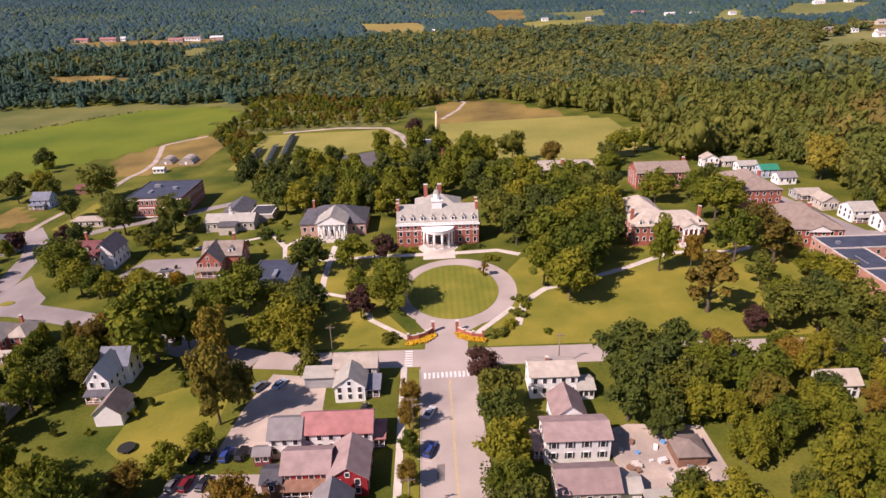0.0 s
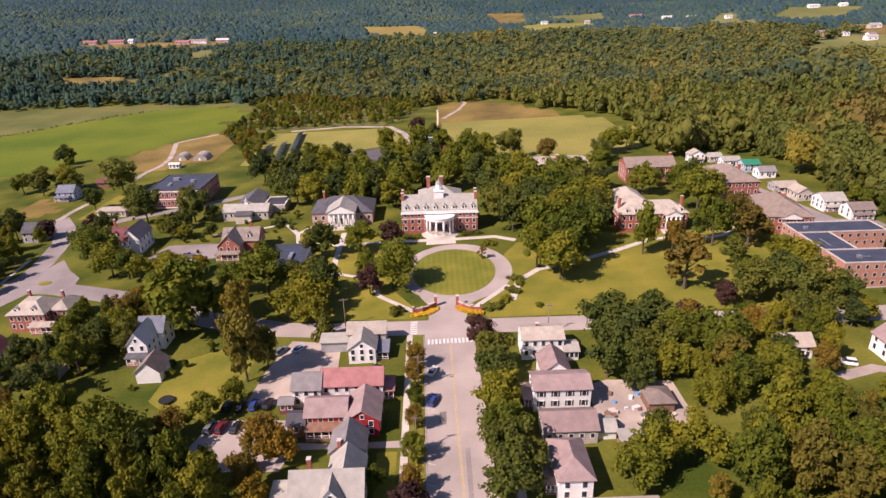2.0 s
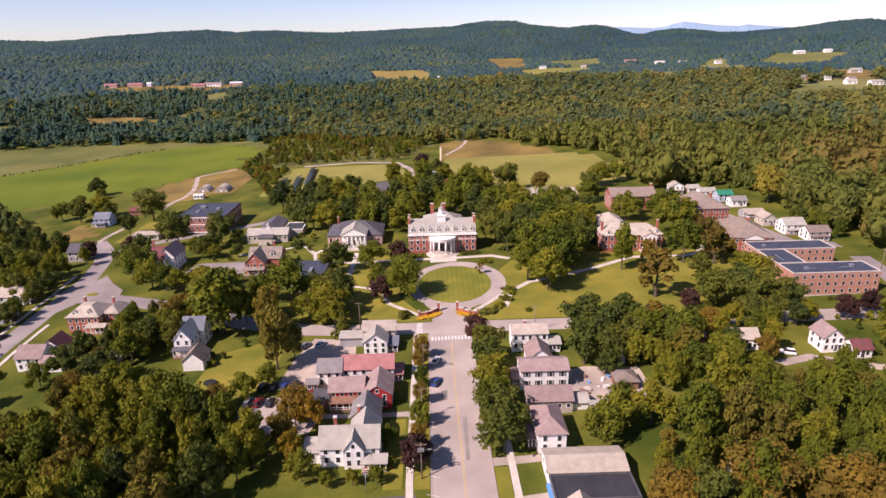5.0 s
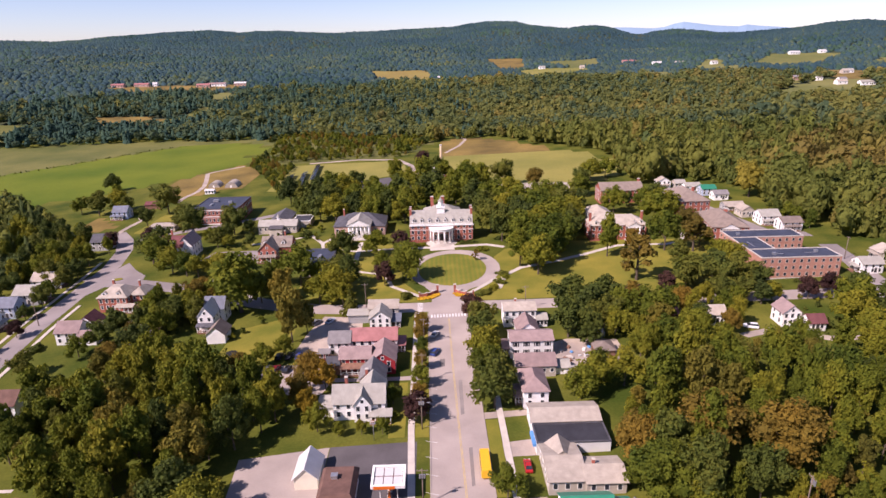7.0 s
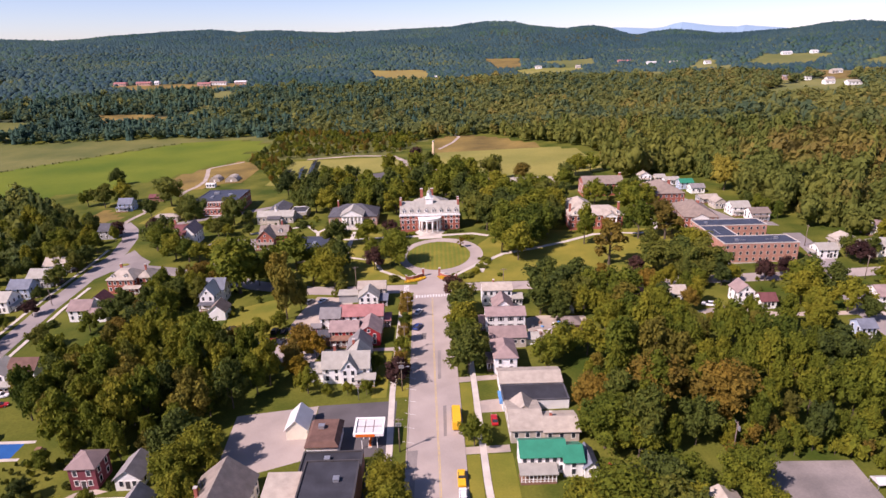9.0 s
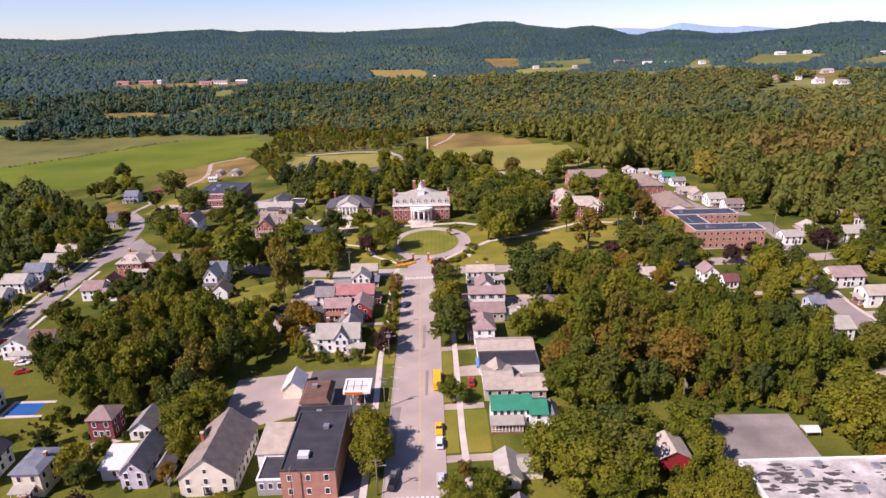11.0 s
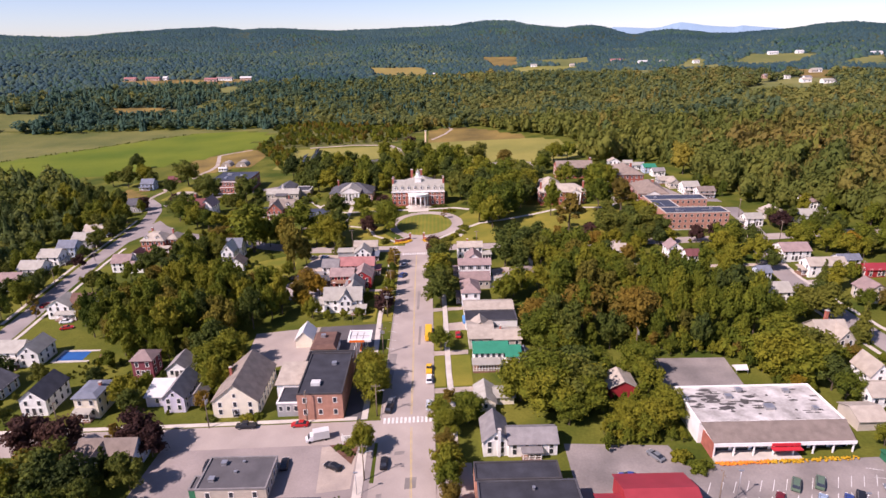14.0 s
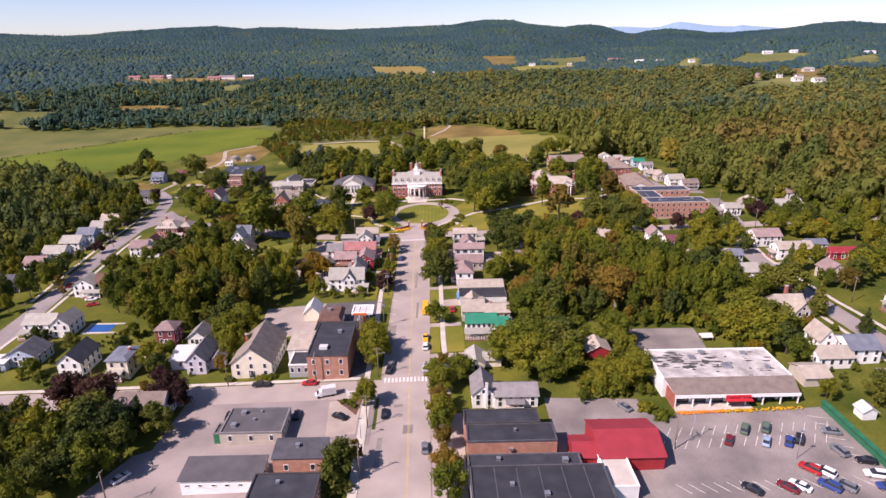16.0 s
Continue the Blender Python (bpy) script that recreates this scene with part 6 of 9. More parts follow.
def sub_lobes(rng, cs, rs, each, share=0.5):
    """Smaller lobes budding on the upper and outer sides of the large ones."""
    c2, r2 = [], []
    mid = cs.mean(0)
    for c, r in zip(cs, rs):
        for _ in range(each):
            d = rng.normal(size=3)
            d /= np.linalg.norm(d)
            out = c - mid
            d = d + 0.7 * out / (np.linalg.norm(out) + 1e-6) + np.array([0, 0, 0.35])
            d /= np.linalg.norm(d)
            c2.append(c + d * r * rng.uniform(0.55, 0.95))
            r2.append(r * share * rng.uniform(0.65, 1.25))
    return np.array(c2), np.array(r2)


def crown_mesh(name, seed, material, wide=1.0, tall=1.0, lobes=14, cards=1520, size=0.034, cone=False, open_=0.0):
    """A crown about one unit high standing on z = 0.2: lobes of leaf clumps with gaps between."""
    rng = np.random.default_rng(seed)
    cs, rs = [], []
    if cone:
        for i in range(lobes):
            t = i / (lobes - 1)
            a = i * 2.4
            r = (0.30 * (1 - t) + 0.03) * wide
            cs.append((math.cos(a) * r * 0.55, math.sin(a) * r * 0.55, 0.12 + 0.83 * t))
            rs.append(max(0.05, r * 0.75))
    else:
        for i in range(lobes):
            t = (i + 0.5) / lobes
            a = i * 2.4 + rng.uniform(-0.4, 0.4)
            z = 0.32 + 0.52 * t
            ring = math.sqrt(max(0.0, 1 - ((z - 0.55) / 0.46) ** 2)) * 0.31 * wide
            rr = ring * rng.uniform(0.5, 1.1) if i < lobes - 2 else ring * 0.2
            cs.append((math.cos(a) * rr, math.sin(a) * rr, z * tall + rng.uniform(-0.05, 0.05)))
            rs.append(rng.uniform(0.1, 0.19) * (0.85 + 0.3 * wide) * (1 - open_))
        cs.append((0, 0, 0.56 * tall))
        rs.append(0.22 * wide * (1 - open_))
    cs, rs = np.array(cs), np.array(rs)
    bv, bf = ico(1)
    vs, fs, n = [], [], 0
    for i, (c, r) in enumerate(zip(cs, rs)):
        v = lump(bv, seed * 31 + i, 0.45) * r * 0.7 + c
        vs.append(v)
        fs += (bf + n).tolist()
        n += len(v)
    c2, r2 = sub_lobes(rng, cs, rs, 4)
    q, qf = leaf_cards(rng, np.concatenate([cs, c2]), np.concatenate([rs * 0.9, r2]), cards, size)
    vs.append(q)
    fs += (qf + n).tolist()
    return mesh_of(name, np.concatenate(vs).tolist(), fs, material, False)


def trunk_mesh(seed, top=0.6, r=0.022):
    rng = random.Random(seed)
    s = Shape().tube((0, 0, -0.05), (0.005, 0, 0.18), r * 1.25, r * 0.9, 7).tube((0.005, 0, 0.18), (0, 0.01, top), r * 0.9, r * 0.35, 7)
    for i in range(6):
        a = i * 1.05 + rng.uniform(-0.3, 0.3)
        z = 0.2 + 0.05 * i
        ln = rng.uniform(0.16, 0.28)
        s.tube((0, 0, z), (math.cos(a) * ln, math.sin(a) * ln, z + ln * 0.8), r * 0.5, r * 0.15, 5)
    return s.mesh("trunk", BARK)


KINDS = {}


def kinds():
    for i in range(4):
        KINDS["oak%d" % i] = (crown_mesh("crown", 11 + i, LEAF, 1.05 + 0.1 * i), trunk_mesh(i))
    for i in range(3):
        KINDS["dark%d" % i] = (crown_mesh("crown", 31 + i, LEAF_DARK, 0.95 + 0.12 * i), trunk_mesh(i + 5))
    for i in range(2):
        KINDS["tall%d" % i] = (crown_mesh("crown", 41 + i, LEAF, 0.72, 1.05), trunk_mesh(i + 9))
    for i in range(2):
        KINDS["broad%d" % i] = (crown_mesh("crown", 81 + i, LEAF, 1.1 + 0.12 * i, lobes=24, cards=3800, size=0.024), trunk_mesh(i + 21))
    KINDS["gold0"] = (crown_mesh("crown", 51, LEAF_GOLD, 1.05), trunk_mesh(14))
    KINDS["lemon0"] = (crown_mesh("crown", 57, LEAF_LEMON, 1.1, lobes=20, cards=2600, size=0.026), trunk_mesh(28))
    KINDS["oliv0"] = (crown_mesh("crown", 55, LEAF_OLIVE, 0.85, 1.02), trunk_mesh(25))
    KINDS["rustd0"] = (crown_mesh("crown", 56, LEAF_OLIVE, 1.0), trunk_mesh(26))
    KINDS["rust0"] = (crown_mesh("crown", 52, LEAF_RUST, 0.95, lobes=20, cards=2600, size=0.025), trunk_mesh(15))
    KINDS["plum0"] = (crown_mesh("crown", 53, LEAF_PLUM, 1.05), trunk_mesh(16))
    KINDS["thin0"] = (crown_mesh("crown", 54, LEAF_RUST, 0.7, lobes=11, cards=700, open_=0.42), trunk_mesh(17, 0.9))
    KINDS["pine0"] = (crown_mesh("crown", 61, LEAF_DARK, 0.9, lobes=16, cards=1300, size=0.04, cone=True), trunk_mesh(18, 0.9))
    KINDS["sap0"] = (crown_mesh("crown", 91, LEAF, 1.3, 0.9, lobes=8, cards=260, size=0.07), trunk_mesh(23))
    KINDS["sapr0"] = (crown_mesh("crown", 92, LEAF_RUST, 1.2, 0.9, lobes=8, cards=260, size=0.07), trunk_mesh(24))
    KINDS["bush0"] = (crown_mesh("crown", 71, LEAF, 1.7, 0.8, lobes=9, cards=700, size=0.08), None)
    KINDS["bushh0"] = (crown_mesh("crown", 73, LEAF_DARK, 1.6, 0.7, lobes=8, cards=120, size=0.16), trunk_mesh(19))
    KINDS["bushg0"] = (crown_mesh("crown", 74, LEAF, 1.5, 0.75, lobes=8, cards=120, size=0.16), trunk_mesh(20))
    KINDS["bushd0"] = (crown_mesh("crown", 72, LEAF_DARK, 1.7, 0.8, lobes=9, cards=700, size=0.08), None)


LABELS = {"lemon": "very large tree turning greenish yellow", "broad": "large broad-crowned green maple tree", "oak": "broad green deciduous tree", "dark": "dense dark green maple tree", "tall": "tall narrow green deciduous tree", "gold": "tree turning golden yellow",
          "oliv": "tall tree with thin brownish olive leaves", "rust": "tree turning rusty brown", "plum": "purple-leaved ornamental tree with rounded crown", "thin": "thin half-bare tree turning brown", "pine": "tall dark green conifer tree",
          "bush": "rounded green garden bush", "bushd": "dark green rounded shrub"}
kinds()
tree_rng = random.Random(21)
tree_count = {}


def tree(kind, x, y, h, wide=1.0, where=""):
    """One tree of that height in metres, standing on the ground."""
    base = kind.rstrip("0123456789")
    if kind == base:
        n = sum(1 for k in KINDS if k.rstrip("0123456789") == base)
        kind = base + str(tree_rng.randrange(n))
    crown, trunk = KINDS[kind]
    shrub = base in ("bush", "bushd")
    t = thing("shrub" if shrub else "tree", LABELS[base] + (" " + where if where else ""), "shrub" if shrub else "tree", x, y, "shrubs" if shrub else "trees in town", 0.0, tree_rng.uniform(0, 360))
    t.scale = (h * wide * 0.84, h * wide * 0.84, h)
    if trunk:
        part("trunk", trunk, t)
    part("crown", crown, t, loc=(0, 0, -0.28) if shrub else (0, 0, 0))
    return t


# campus trees
for k, x, y, h, w in (
        ("oak", 40.3, 165, 17, 1.1), ("oak", 45, 178, 19, 1.15), ("oak", 34, 176, 16, 1.1), ("oak", 52, 190, 18, 1.1), ("dark", 60, 200, 16, 1.1),
        ("oak", 38, 196, 19, 1.1), ("oak", 46, 206, 20, 1.1), ("oak", 56, 214, 19, 1.1), ("dark", 30, 212, 18, 1.1), ("dark", 38, 220, 20, 1.1),
        ("oak", 48, 226, 20, 1.1), ("oak", 62, 228, 18, 1.1), ("dark", 26, 226, 18, 1.1), ("oak", 34, 236, 19, 1.1), ("oak", 54, 240, 19, 1.1),
        ("dark", 66, 244, 18, 1.1), ("oak", 44, 250, 20, 1.1), ("dark", 24, 246, 19, 1.1), ("oak", 30, 262, 20, 1.1), ("oak", 60, 262, 18, 1.1)):
    tree(k, x, y, h, w)
for k, x, y, h, w in (
        ("dark", 20, 270, 20, 1.1), ("oak", 42, 274, 18, 1.1), ("oak", 70, 258, 14, 1.1), ("dark", 80, 262, 12, 1.1), ("oak", 72, 276, 14, 1.1),
        ("oak", 88, 292, 13, 1.2), ("dark", 64, 212, 16, 1.0), ("oak", 67, 222, 18, 1.0), ("tall", 74.5, 182, 19, 0.8), ("thin", 78.5, 153, 21, 1.5),
        ("rust", 85.2, 182, 13, 0.75), ("dark", 101.5, 167.5, 11, 1.1), ("oak", 102, 186, 20, 1.0), ("oak", 112, 224, 18, 1.15), ("oak", 114, 252, 14, 1.2), ("oak", 97, 250, 15, 1.1), ("dark", 123, 257, 14, 1.1),
        ("oak", 120, 231, 17, 1.1), ("dark", 108, 262, 9, 1.1), ("thin", 114, 183, 18, 1.5), ("rust", 120, 206, 14, 1.1), ("oak", 120, 190, 10, 1.2)):
    tree(k, x, y, h, w)
for k, x, y, h, w in (
        ("oak", 118.6, 159, 12, 1.2), ("oak", 120, 171, 9, 1.2), ("dark", 94, 142, 14, 1.3), ("dark", 103, 139, 15, 1.3), ("dark", 112, 140, 14, 1.25),
        ("dark", 108, 150, 12, 1.2), ("dark", 119, 137, 11, 1.1), ("oak", 99, 152, 10, 1.1), ("plum", 86, 141, 8, 1.1), ("plum", 133, 126.5, 8.5, 1.15),
        ("plum", 143, 130, 8.5, 1.1), ("broad", -16.2, 167.5, 16, 1.15), ("oak", -27, 176, 10, 1.0), ("plum", -25.2, 162, 10.5, 1.1), ("dark", -47, 197, 14, 1.3),
        ("oak", -32, 200, 13.5, 1.35), ("plum", -19.8, 203.5, 11, 1.05), ("thin", 15, 186.2, 6, 1.2), ("bush", -55, 219, 4.5, 1.5), ("bushd", -73, 237, 6, 1.3)):
    tree(k, x, y, h, w)
for k, x, y, h, w in (
        ("bush", -52, 205, 5, 1.4), ("oak", -60, 258, 17, 1.1), ("dark", -50, 262, 17, 1.1), ("oak", -40, 258, 15, 1.1), ("dark", -30, 262, 17, 1.1),
        ("oak", -20, 252, 17, 1.1), ("oak", -22, 266, 18, 1.1), ("dark", -70, 266, 18, 1.1), ("oak", -36, 274, 19, 1.1), ("oak", -52, 280, 19, 1.1),
        ("dark", -66, 284, 20, 1.1), ("oak", -14, 272, 18, 1.1), ("dark", -8, 284, 19, 1.1), ("oak", 4, 274, 18, 1.1), ("oak", 10, 290, 20, 1.1),
        ("dark", -24, 290, 20, 1.1), ("oak", -42, 300, 19, 1.1), ("pine", -80, 284, 21, 1.0), ("pine", -86, 292, 20, 1.0), ("dark", -78, 300, 19, 1.1)):
    tree(k, x, y, h, w)
for k, x, y, h, w in (
        ("oak", -60, 304, 19, 1.1), ("dark", -4, 306, 19, 1.1), ("oak", 16, 312, 20, 1.1), ("oak", -20, 316, 18, 1.1), ("tall", -10, 336, 22, 1.0),
        ("dark", -96, 306, 18, 1.1), ("oak", 28, 322, 19, 1.1), ("dark", 44, 330, 18, 1.1), ("oak", 20, 340, 18, 1.1), ("oak", 4, 350, 17, 1.1),
        ("dark", -56, 328, 17, 1.1), ("oak", -74, 330, 16, 1.1), ("tall", -30, 344, 20, 1.0), ("rust", 64, 319, 14, 1.1), ("oak", 104, 330, 15, 1.3),
        ("oak", 117, 340, 13, 1.3), ("lemon", 182, 268, 21, 1.05), ("dark", 94, 314, 13, 1.2), ("oak", 112, 352, 10, 1.2), ("dark", -1, 384, 14, 1.0), ("plum", -12, 400, 15, 1.0)):
    tree(k, x, y, h, w)
for k, x, y, h, w in (
        ("dark", -150, 266, 14, 1.2), ("dark", -138, 250, 18, 1.05), ("dark", -115, 248, 17, 1.05), ("bushd", -128, 256, 4, 1.6), ("dark", -117, 226, 10, 1.15), ("oak", -111, 225, 7, 1.1), 
        ("dark", -106, 246, 9, 1.2), ("dark", -116, 240, 9, 1.2), ("oak", -124, 236, 8, 1.2), ("dark", -100, 226, 7, 1.2)):
    tree(k, x, y, h, w)
# gate shrubs and hedges
for k, x, y, h, w in (("bushd", -15.5, 147.5, 4, 1.4), ("bushd", 16, 147, 3.4, 1.5), ("bush", 20, 152, 3, 1.6), ("bushd", 23, 158, 3, 1.7), ("bush", 26, 163, 2.6, 1.5), ("bushd", 25, 167, 3, 1.7), ("bush", -10, 212, 2.2, 2.4), ("bushd", 11, 212, 2.2, 2.4), ("bushd", 15, 212.6, 2.2, 2.2),
                      ("bushd", -14, 212.6, 2.2, 2.2), ("bush", 19, 200, 3.2, 1.8), ("bushd", 29, 215, 3, 1.5), ("bush", 30, 147, 2, 1.5), ("pine", -46, 156, 6, 1.2), ("bushd", 139, 142.6, 2, 2), ("bushd", 144, 142.8, 2, 2)):
    tree(k, x, y, h, w)
# street trees
for k, x, y, h, w in (
        ("rust", -9.0, 116, 8, 0.95), ("rust", -9.0, 109, 8, 0.9), ("oak", -8.8, 100, 7, 0.9), ("rust", -8.7, 91, 7, 0.9), ("oak", -9.0, 81, 7, 1.0),
        ("rust", -9.2, 71, 7.5, 0.95), ("plum", -9.6, 64.5, 9, 1.1), ("oak", -16.5, 73, 6, 0.9), ("bush", -17, 66, 4, 1.2), ("plum", 9.6, 125.4, 9.5, 1.15),
        ("dark", 11.2, 112, 13, 1.2), ("dark", 11.0, 104, 12, 1.1), ("oak", 10.8, 93, 12, 1.2), ("oak", 11.0, 84, 11, 1.1), ("dark", 11.2, 75.5, 12.5, 1.2),
        ("dark", 11.8, 68.5, 13, 1.25), ("oak", 8.9, 80, 6, 1.0), ("broad", -9.6, 16, 10, 1.1), ("broad", -8.2, 8, 10.5, 1.15), ("dark", -11.6, 22, 8, 0.9)):
    tree(k, x, y, h, w, "beside the street")
for k, x, y, h, w in (
        ("oak", 11.2, 33.5, 8, 1.1), ("oak", 10.6, -6, 7, 1.2), ("rust", 13.0, 2.5, 5, 1.1), ("broad", -8.6, -16.8, 8.5, 1.1), ("dark", -12, -45, 10, 1.1),
        ("pine", -13.6, -49, 9, 1.5), ("thin", -8.6, -40, 7, 1.0), ("broad", 12.2, -11, 8, 1.15), ("broad", 18, -6, 8.5, 1.2), ("rust", 11.8, -20, 7.5, 1.1), ("oak", 12.0, -26, 8, 1.15),
        ("oak", 12.4, -31, 8, 1.1), ("rust", 12.6, -37, 7, 1.0), ("rust", 13.0, -47, 8, 1.3), ("oak", 13.2, -54, 8.5, 1.2), ("oak", -30, 59.5, 4.6, 1.0),
        ("oak", -24, 59.8, 4.6, 1.0), ("oak", -18.5, 59.6, 4.8, 0.9)):
    tree(k, x, y, h, w, "beside the street")
# house gardens, west side
for k, x, y, h, w in (
        ("rust", -42, 84, 12, 0.95), ("gold", -37, 82, 10, 1.0), ("rust", -43, 74, 11, 0.9), ("gold", -40, 69, 9, 1.0), ("oak", -36, 62, 8, 1.0),
        ("oliv", -63, 141, 18, 0.75), ("oliv", -54, 114.5, 22, 0.75), ("oliv", -50, 121, 13, 0.8), ("tall", -80, 142.5, 24, 1.5), ("oak", -50, 147, 11, 1.4),
        ("tall", -69, 154, 14, 1.0), ("dark", -74, 150, 13, 1.0), ("oak", -44, 150, 14, 1.3), ("oak", -40, 142, 11, 1.2), ("pine", -36, 134.4, 10, 1.1),
        ("dark", -40, 160, 14, 1.1), ("dark", -46, 164, 14, 1.1), ("oak", -61.5, 167, 17, 1.3), ("oak", -72, 168, 12, 1.1), ("oak", -94, 150, 11, 1.3)):
    tree(k, x, y, h, w)
for k, x, y, h, w in (
        ("rust", -100, 156, 10, 1.2), ("dark", -98, 140, 11, 1.2), ("dark", -102, 132, 12, 1.2), ("dark", -94, 134, 11, 1.1), ("oak", -112, 140, 11, 1.2),
        ("dark", -108, 134, 10, 1.2), ("oak", -118, 186, 12, 1.3), ("oak", -126, 190, 13, 1.3), ("oak", -136, 200, 15, 1.3), ("dark", -142, 206, 15, 1.3),
        ("oak", -112, 184, 10, 1.3), ("oak", -104, 188, 9, 1.3), ("gold", -92, 190, 7, 1.3), ("oak", -98, 180, 12, 1.2), ("dark", -150, 236, 11, 1.2),
        ("plum", -158, 240, 9, 1.2), ("oak", -60, 98, 8, 1.2), ("rust", -66, 93, 8, 1.3), ("oak", -54, 104, 8, 1.0), ("dark", -108, 128, 11, 1.2)):
    tree(k, x, y, h, w)
for k, x, y, h, w in (
        ("dark", -107, 112, 11, 1.2), ("rust", -112, 104, 9, 1.1), ("dark", -138, 100, 9, 1.2), ("bushd", -146, 118, 4, 1.4), ("dark", -122, 118, 10, 1.2), ("dark", -120, 127, 11, 1.1), ("oak", -127, 112, 8, 1.2), ("plum", -160, 130, 7, 1.1),
        ("dark", -164, 108, 9, 1.2), ("dark", -163.8, 102, 9, 1.1), ("pine", -168, 100.5, 9, 1.2), ("dark", -168, 159, 9, 1.1), ("oak", -169, 165.5, 9, 1.1), ("dark", -166.8, 146, 6, 1.2), ("dark", -168.8, 178, 10, 1.1), ("thin", -146, 74, 6, 1.1), ("oak", -163.4, 118, 6, 1.1), ("dark", -170, 96, 9, 1.3), ("oak", -160, 90, 9, 1.2), ("thin", -153, 84, 7, 1.3), ("plum", -177.5, 236, 9, 1.2),
        ("dark", -170.3, 190, 10, 1.2), ("dark", -178, 184, 12, 1.2), ("dark", -248, 381, 13, 1.2), ("dark", -222, 309, 16, 1.25), ("oak", -213, 318, 14, 1.2), ("oak", -236, 314, 12, 1.2), ("dark", -205, 313, 11, 1.3), ("bushd", -196, 308, 5, 1.6),
        ("dark", -175, 305, 19, 1.2), ("oak", -241, 371, 8, 1.2), ("dark", -176, 276, 12, 1.2), ("dark", -95, 22, 6, 1.2), ("oak", -80, 10, 9, 1.2), ("dark", -77, 6, 8, 1.2)):
    tree(k, x, y, h, w)
for k, x, y, h, w in (
        ("rust", -56.5, 6, 6, 1.0), ("oak", -54.5, 13.5, 13, 0.95), ("broad", -59, 23, 12, 1.2), ("broad", -55, 29, 13, 1.2), ("dark", -63, 34, 13, 1.2),
        ("bushd", -52.5, 0.8, 2.4, 1.6), ("bush", -42, 0.4, 2.4, 1.8), ("bush", -39.6, 0.6, 2.4, 1.6), ("plum", -94, -12, 12, 1.1), ("plum", -84, -14, 12, 1.15),
        ("plum", -66, -11, 11.5, 1.1), ("thin", -73, -10, 8, 1.2), ("plum", -62, -14, 9, 1.1), ("gold", -98, -26, 10, 1.2), ("gold", -86, -23, 10, 1.1),
        ("dark", -62, -26, 10, 1.1), ("dark", -81, -27, 13, 1.3), ("dark", -113, 24, 7, 1.2), ("oak", -97, 33, 6, 1.3), ("dark", -127, 27, 8, 1.2), ("dark", -111, 3, 5, 1.2), ("oak", -118, 9, 6, 1.2), ("oak", -77, 17, 6, 1.1), ("dark", -78, -30, 13, 1.25), ("oak", -88, -36, 12, 1.25), ("dark", -76, -42, 12, 1.2), ("dark", -96, -46, 13, 1.3)):
    tree(k, x, y, h, w)
for k, x, y, h, w in (
        ("dark", -72, -30, 12, 1.15), ("dark", -68, -36, 11, 1.1), ("oak", -72, -43, 12, 1.2), ("dark", -82, -44, 11, 1.2), ("dark", -104, -38, 12, 1.3), ("pine", -68, -24, 11, 1.0), ("dark", -110, -52, 13, 1.3), ("gold", -108, -30, 11, 1.2),
        ("dark", -118, -44, 12, 1.3), ("oak", -92, -62, 11, 1.2)):
    tree(k, x, y, h, w)
# the wood between the streets, and the wood behind the east houses
wood_rng = random.Random(77)
KEEP_CLEAR = [(85, 103, 97, 117), (74, 111, 83, 121)] + [(-185, y - 5, -168, y + 11) for y in (58, 80, 104, 119, 134, 148, 161, 178, 232)] + [(-144, 112, -123, 138), (-141, 141, -118, 166), (-94, 118, -80, 143), (-170, 100, -149, 240), (-136, 98, -118, 136)] + [(189, 135, 209, 155), (174, 70, 196, 95), (160, 46, 174, 63), (144, -60, 160, 110), (198, 30, 212, 51), (203, 98, 221, 117), (180, 150, 194, 166), (206, 160, 224, 181)] + [(-140, 24, -108, 48)]


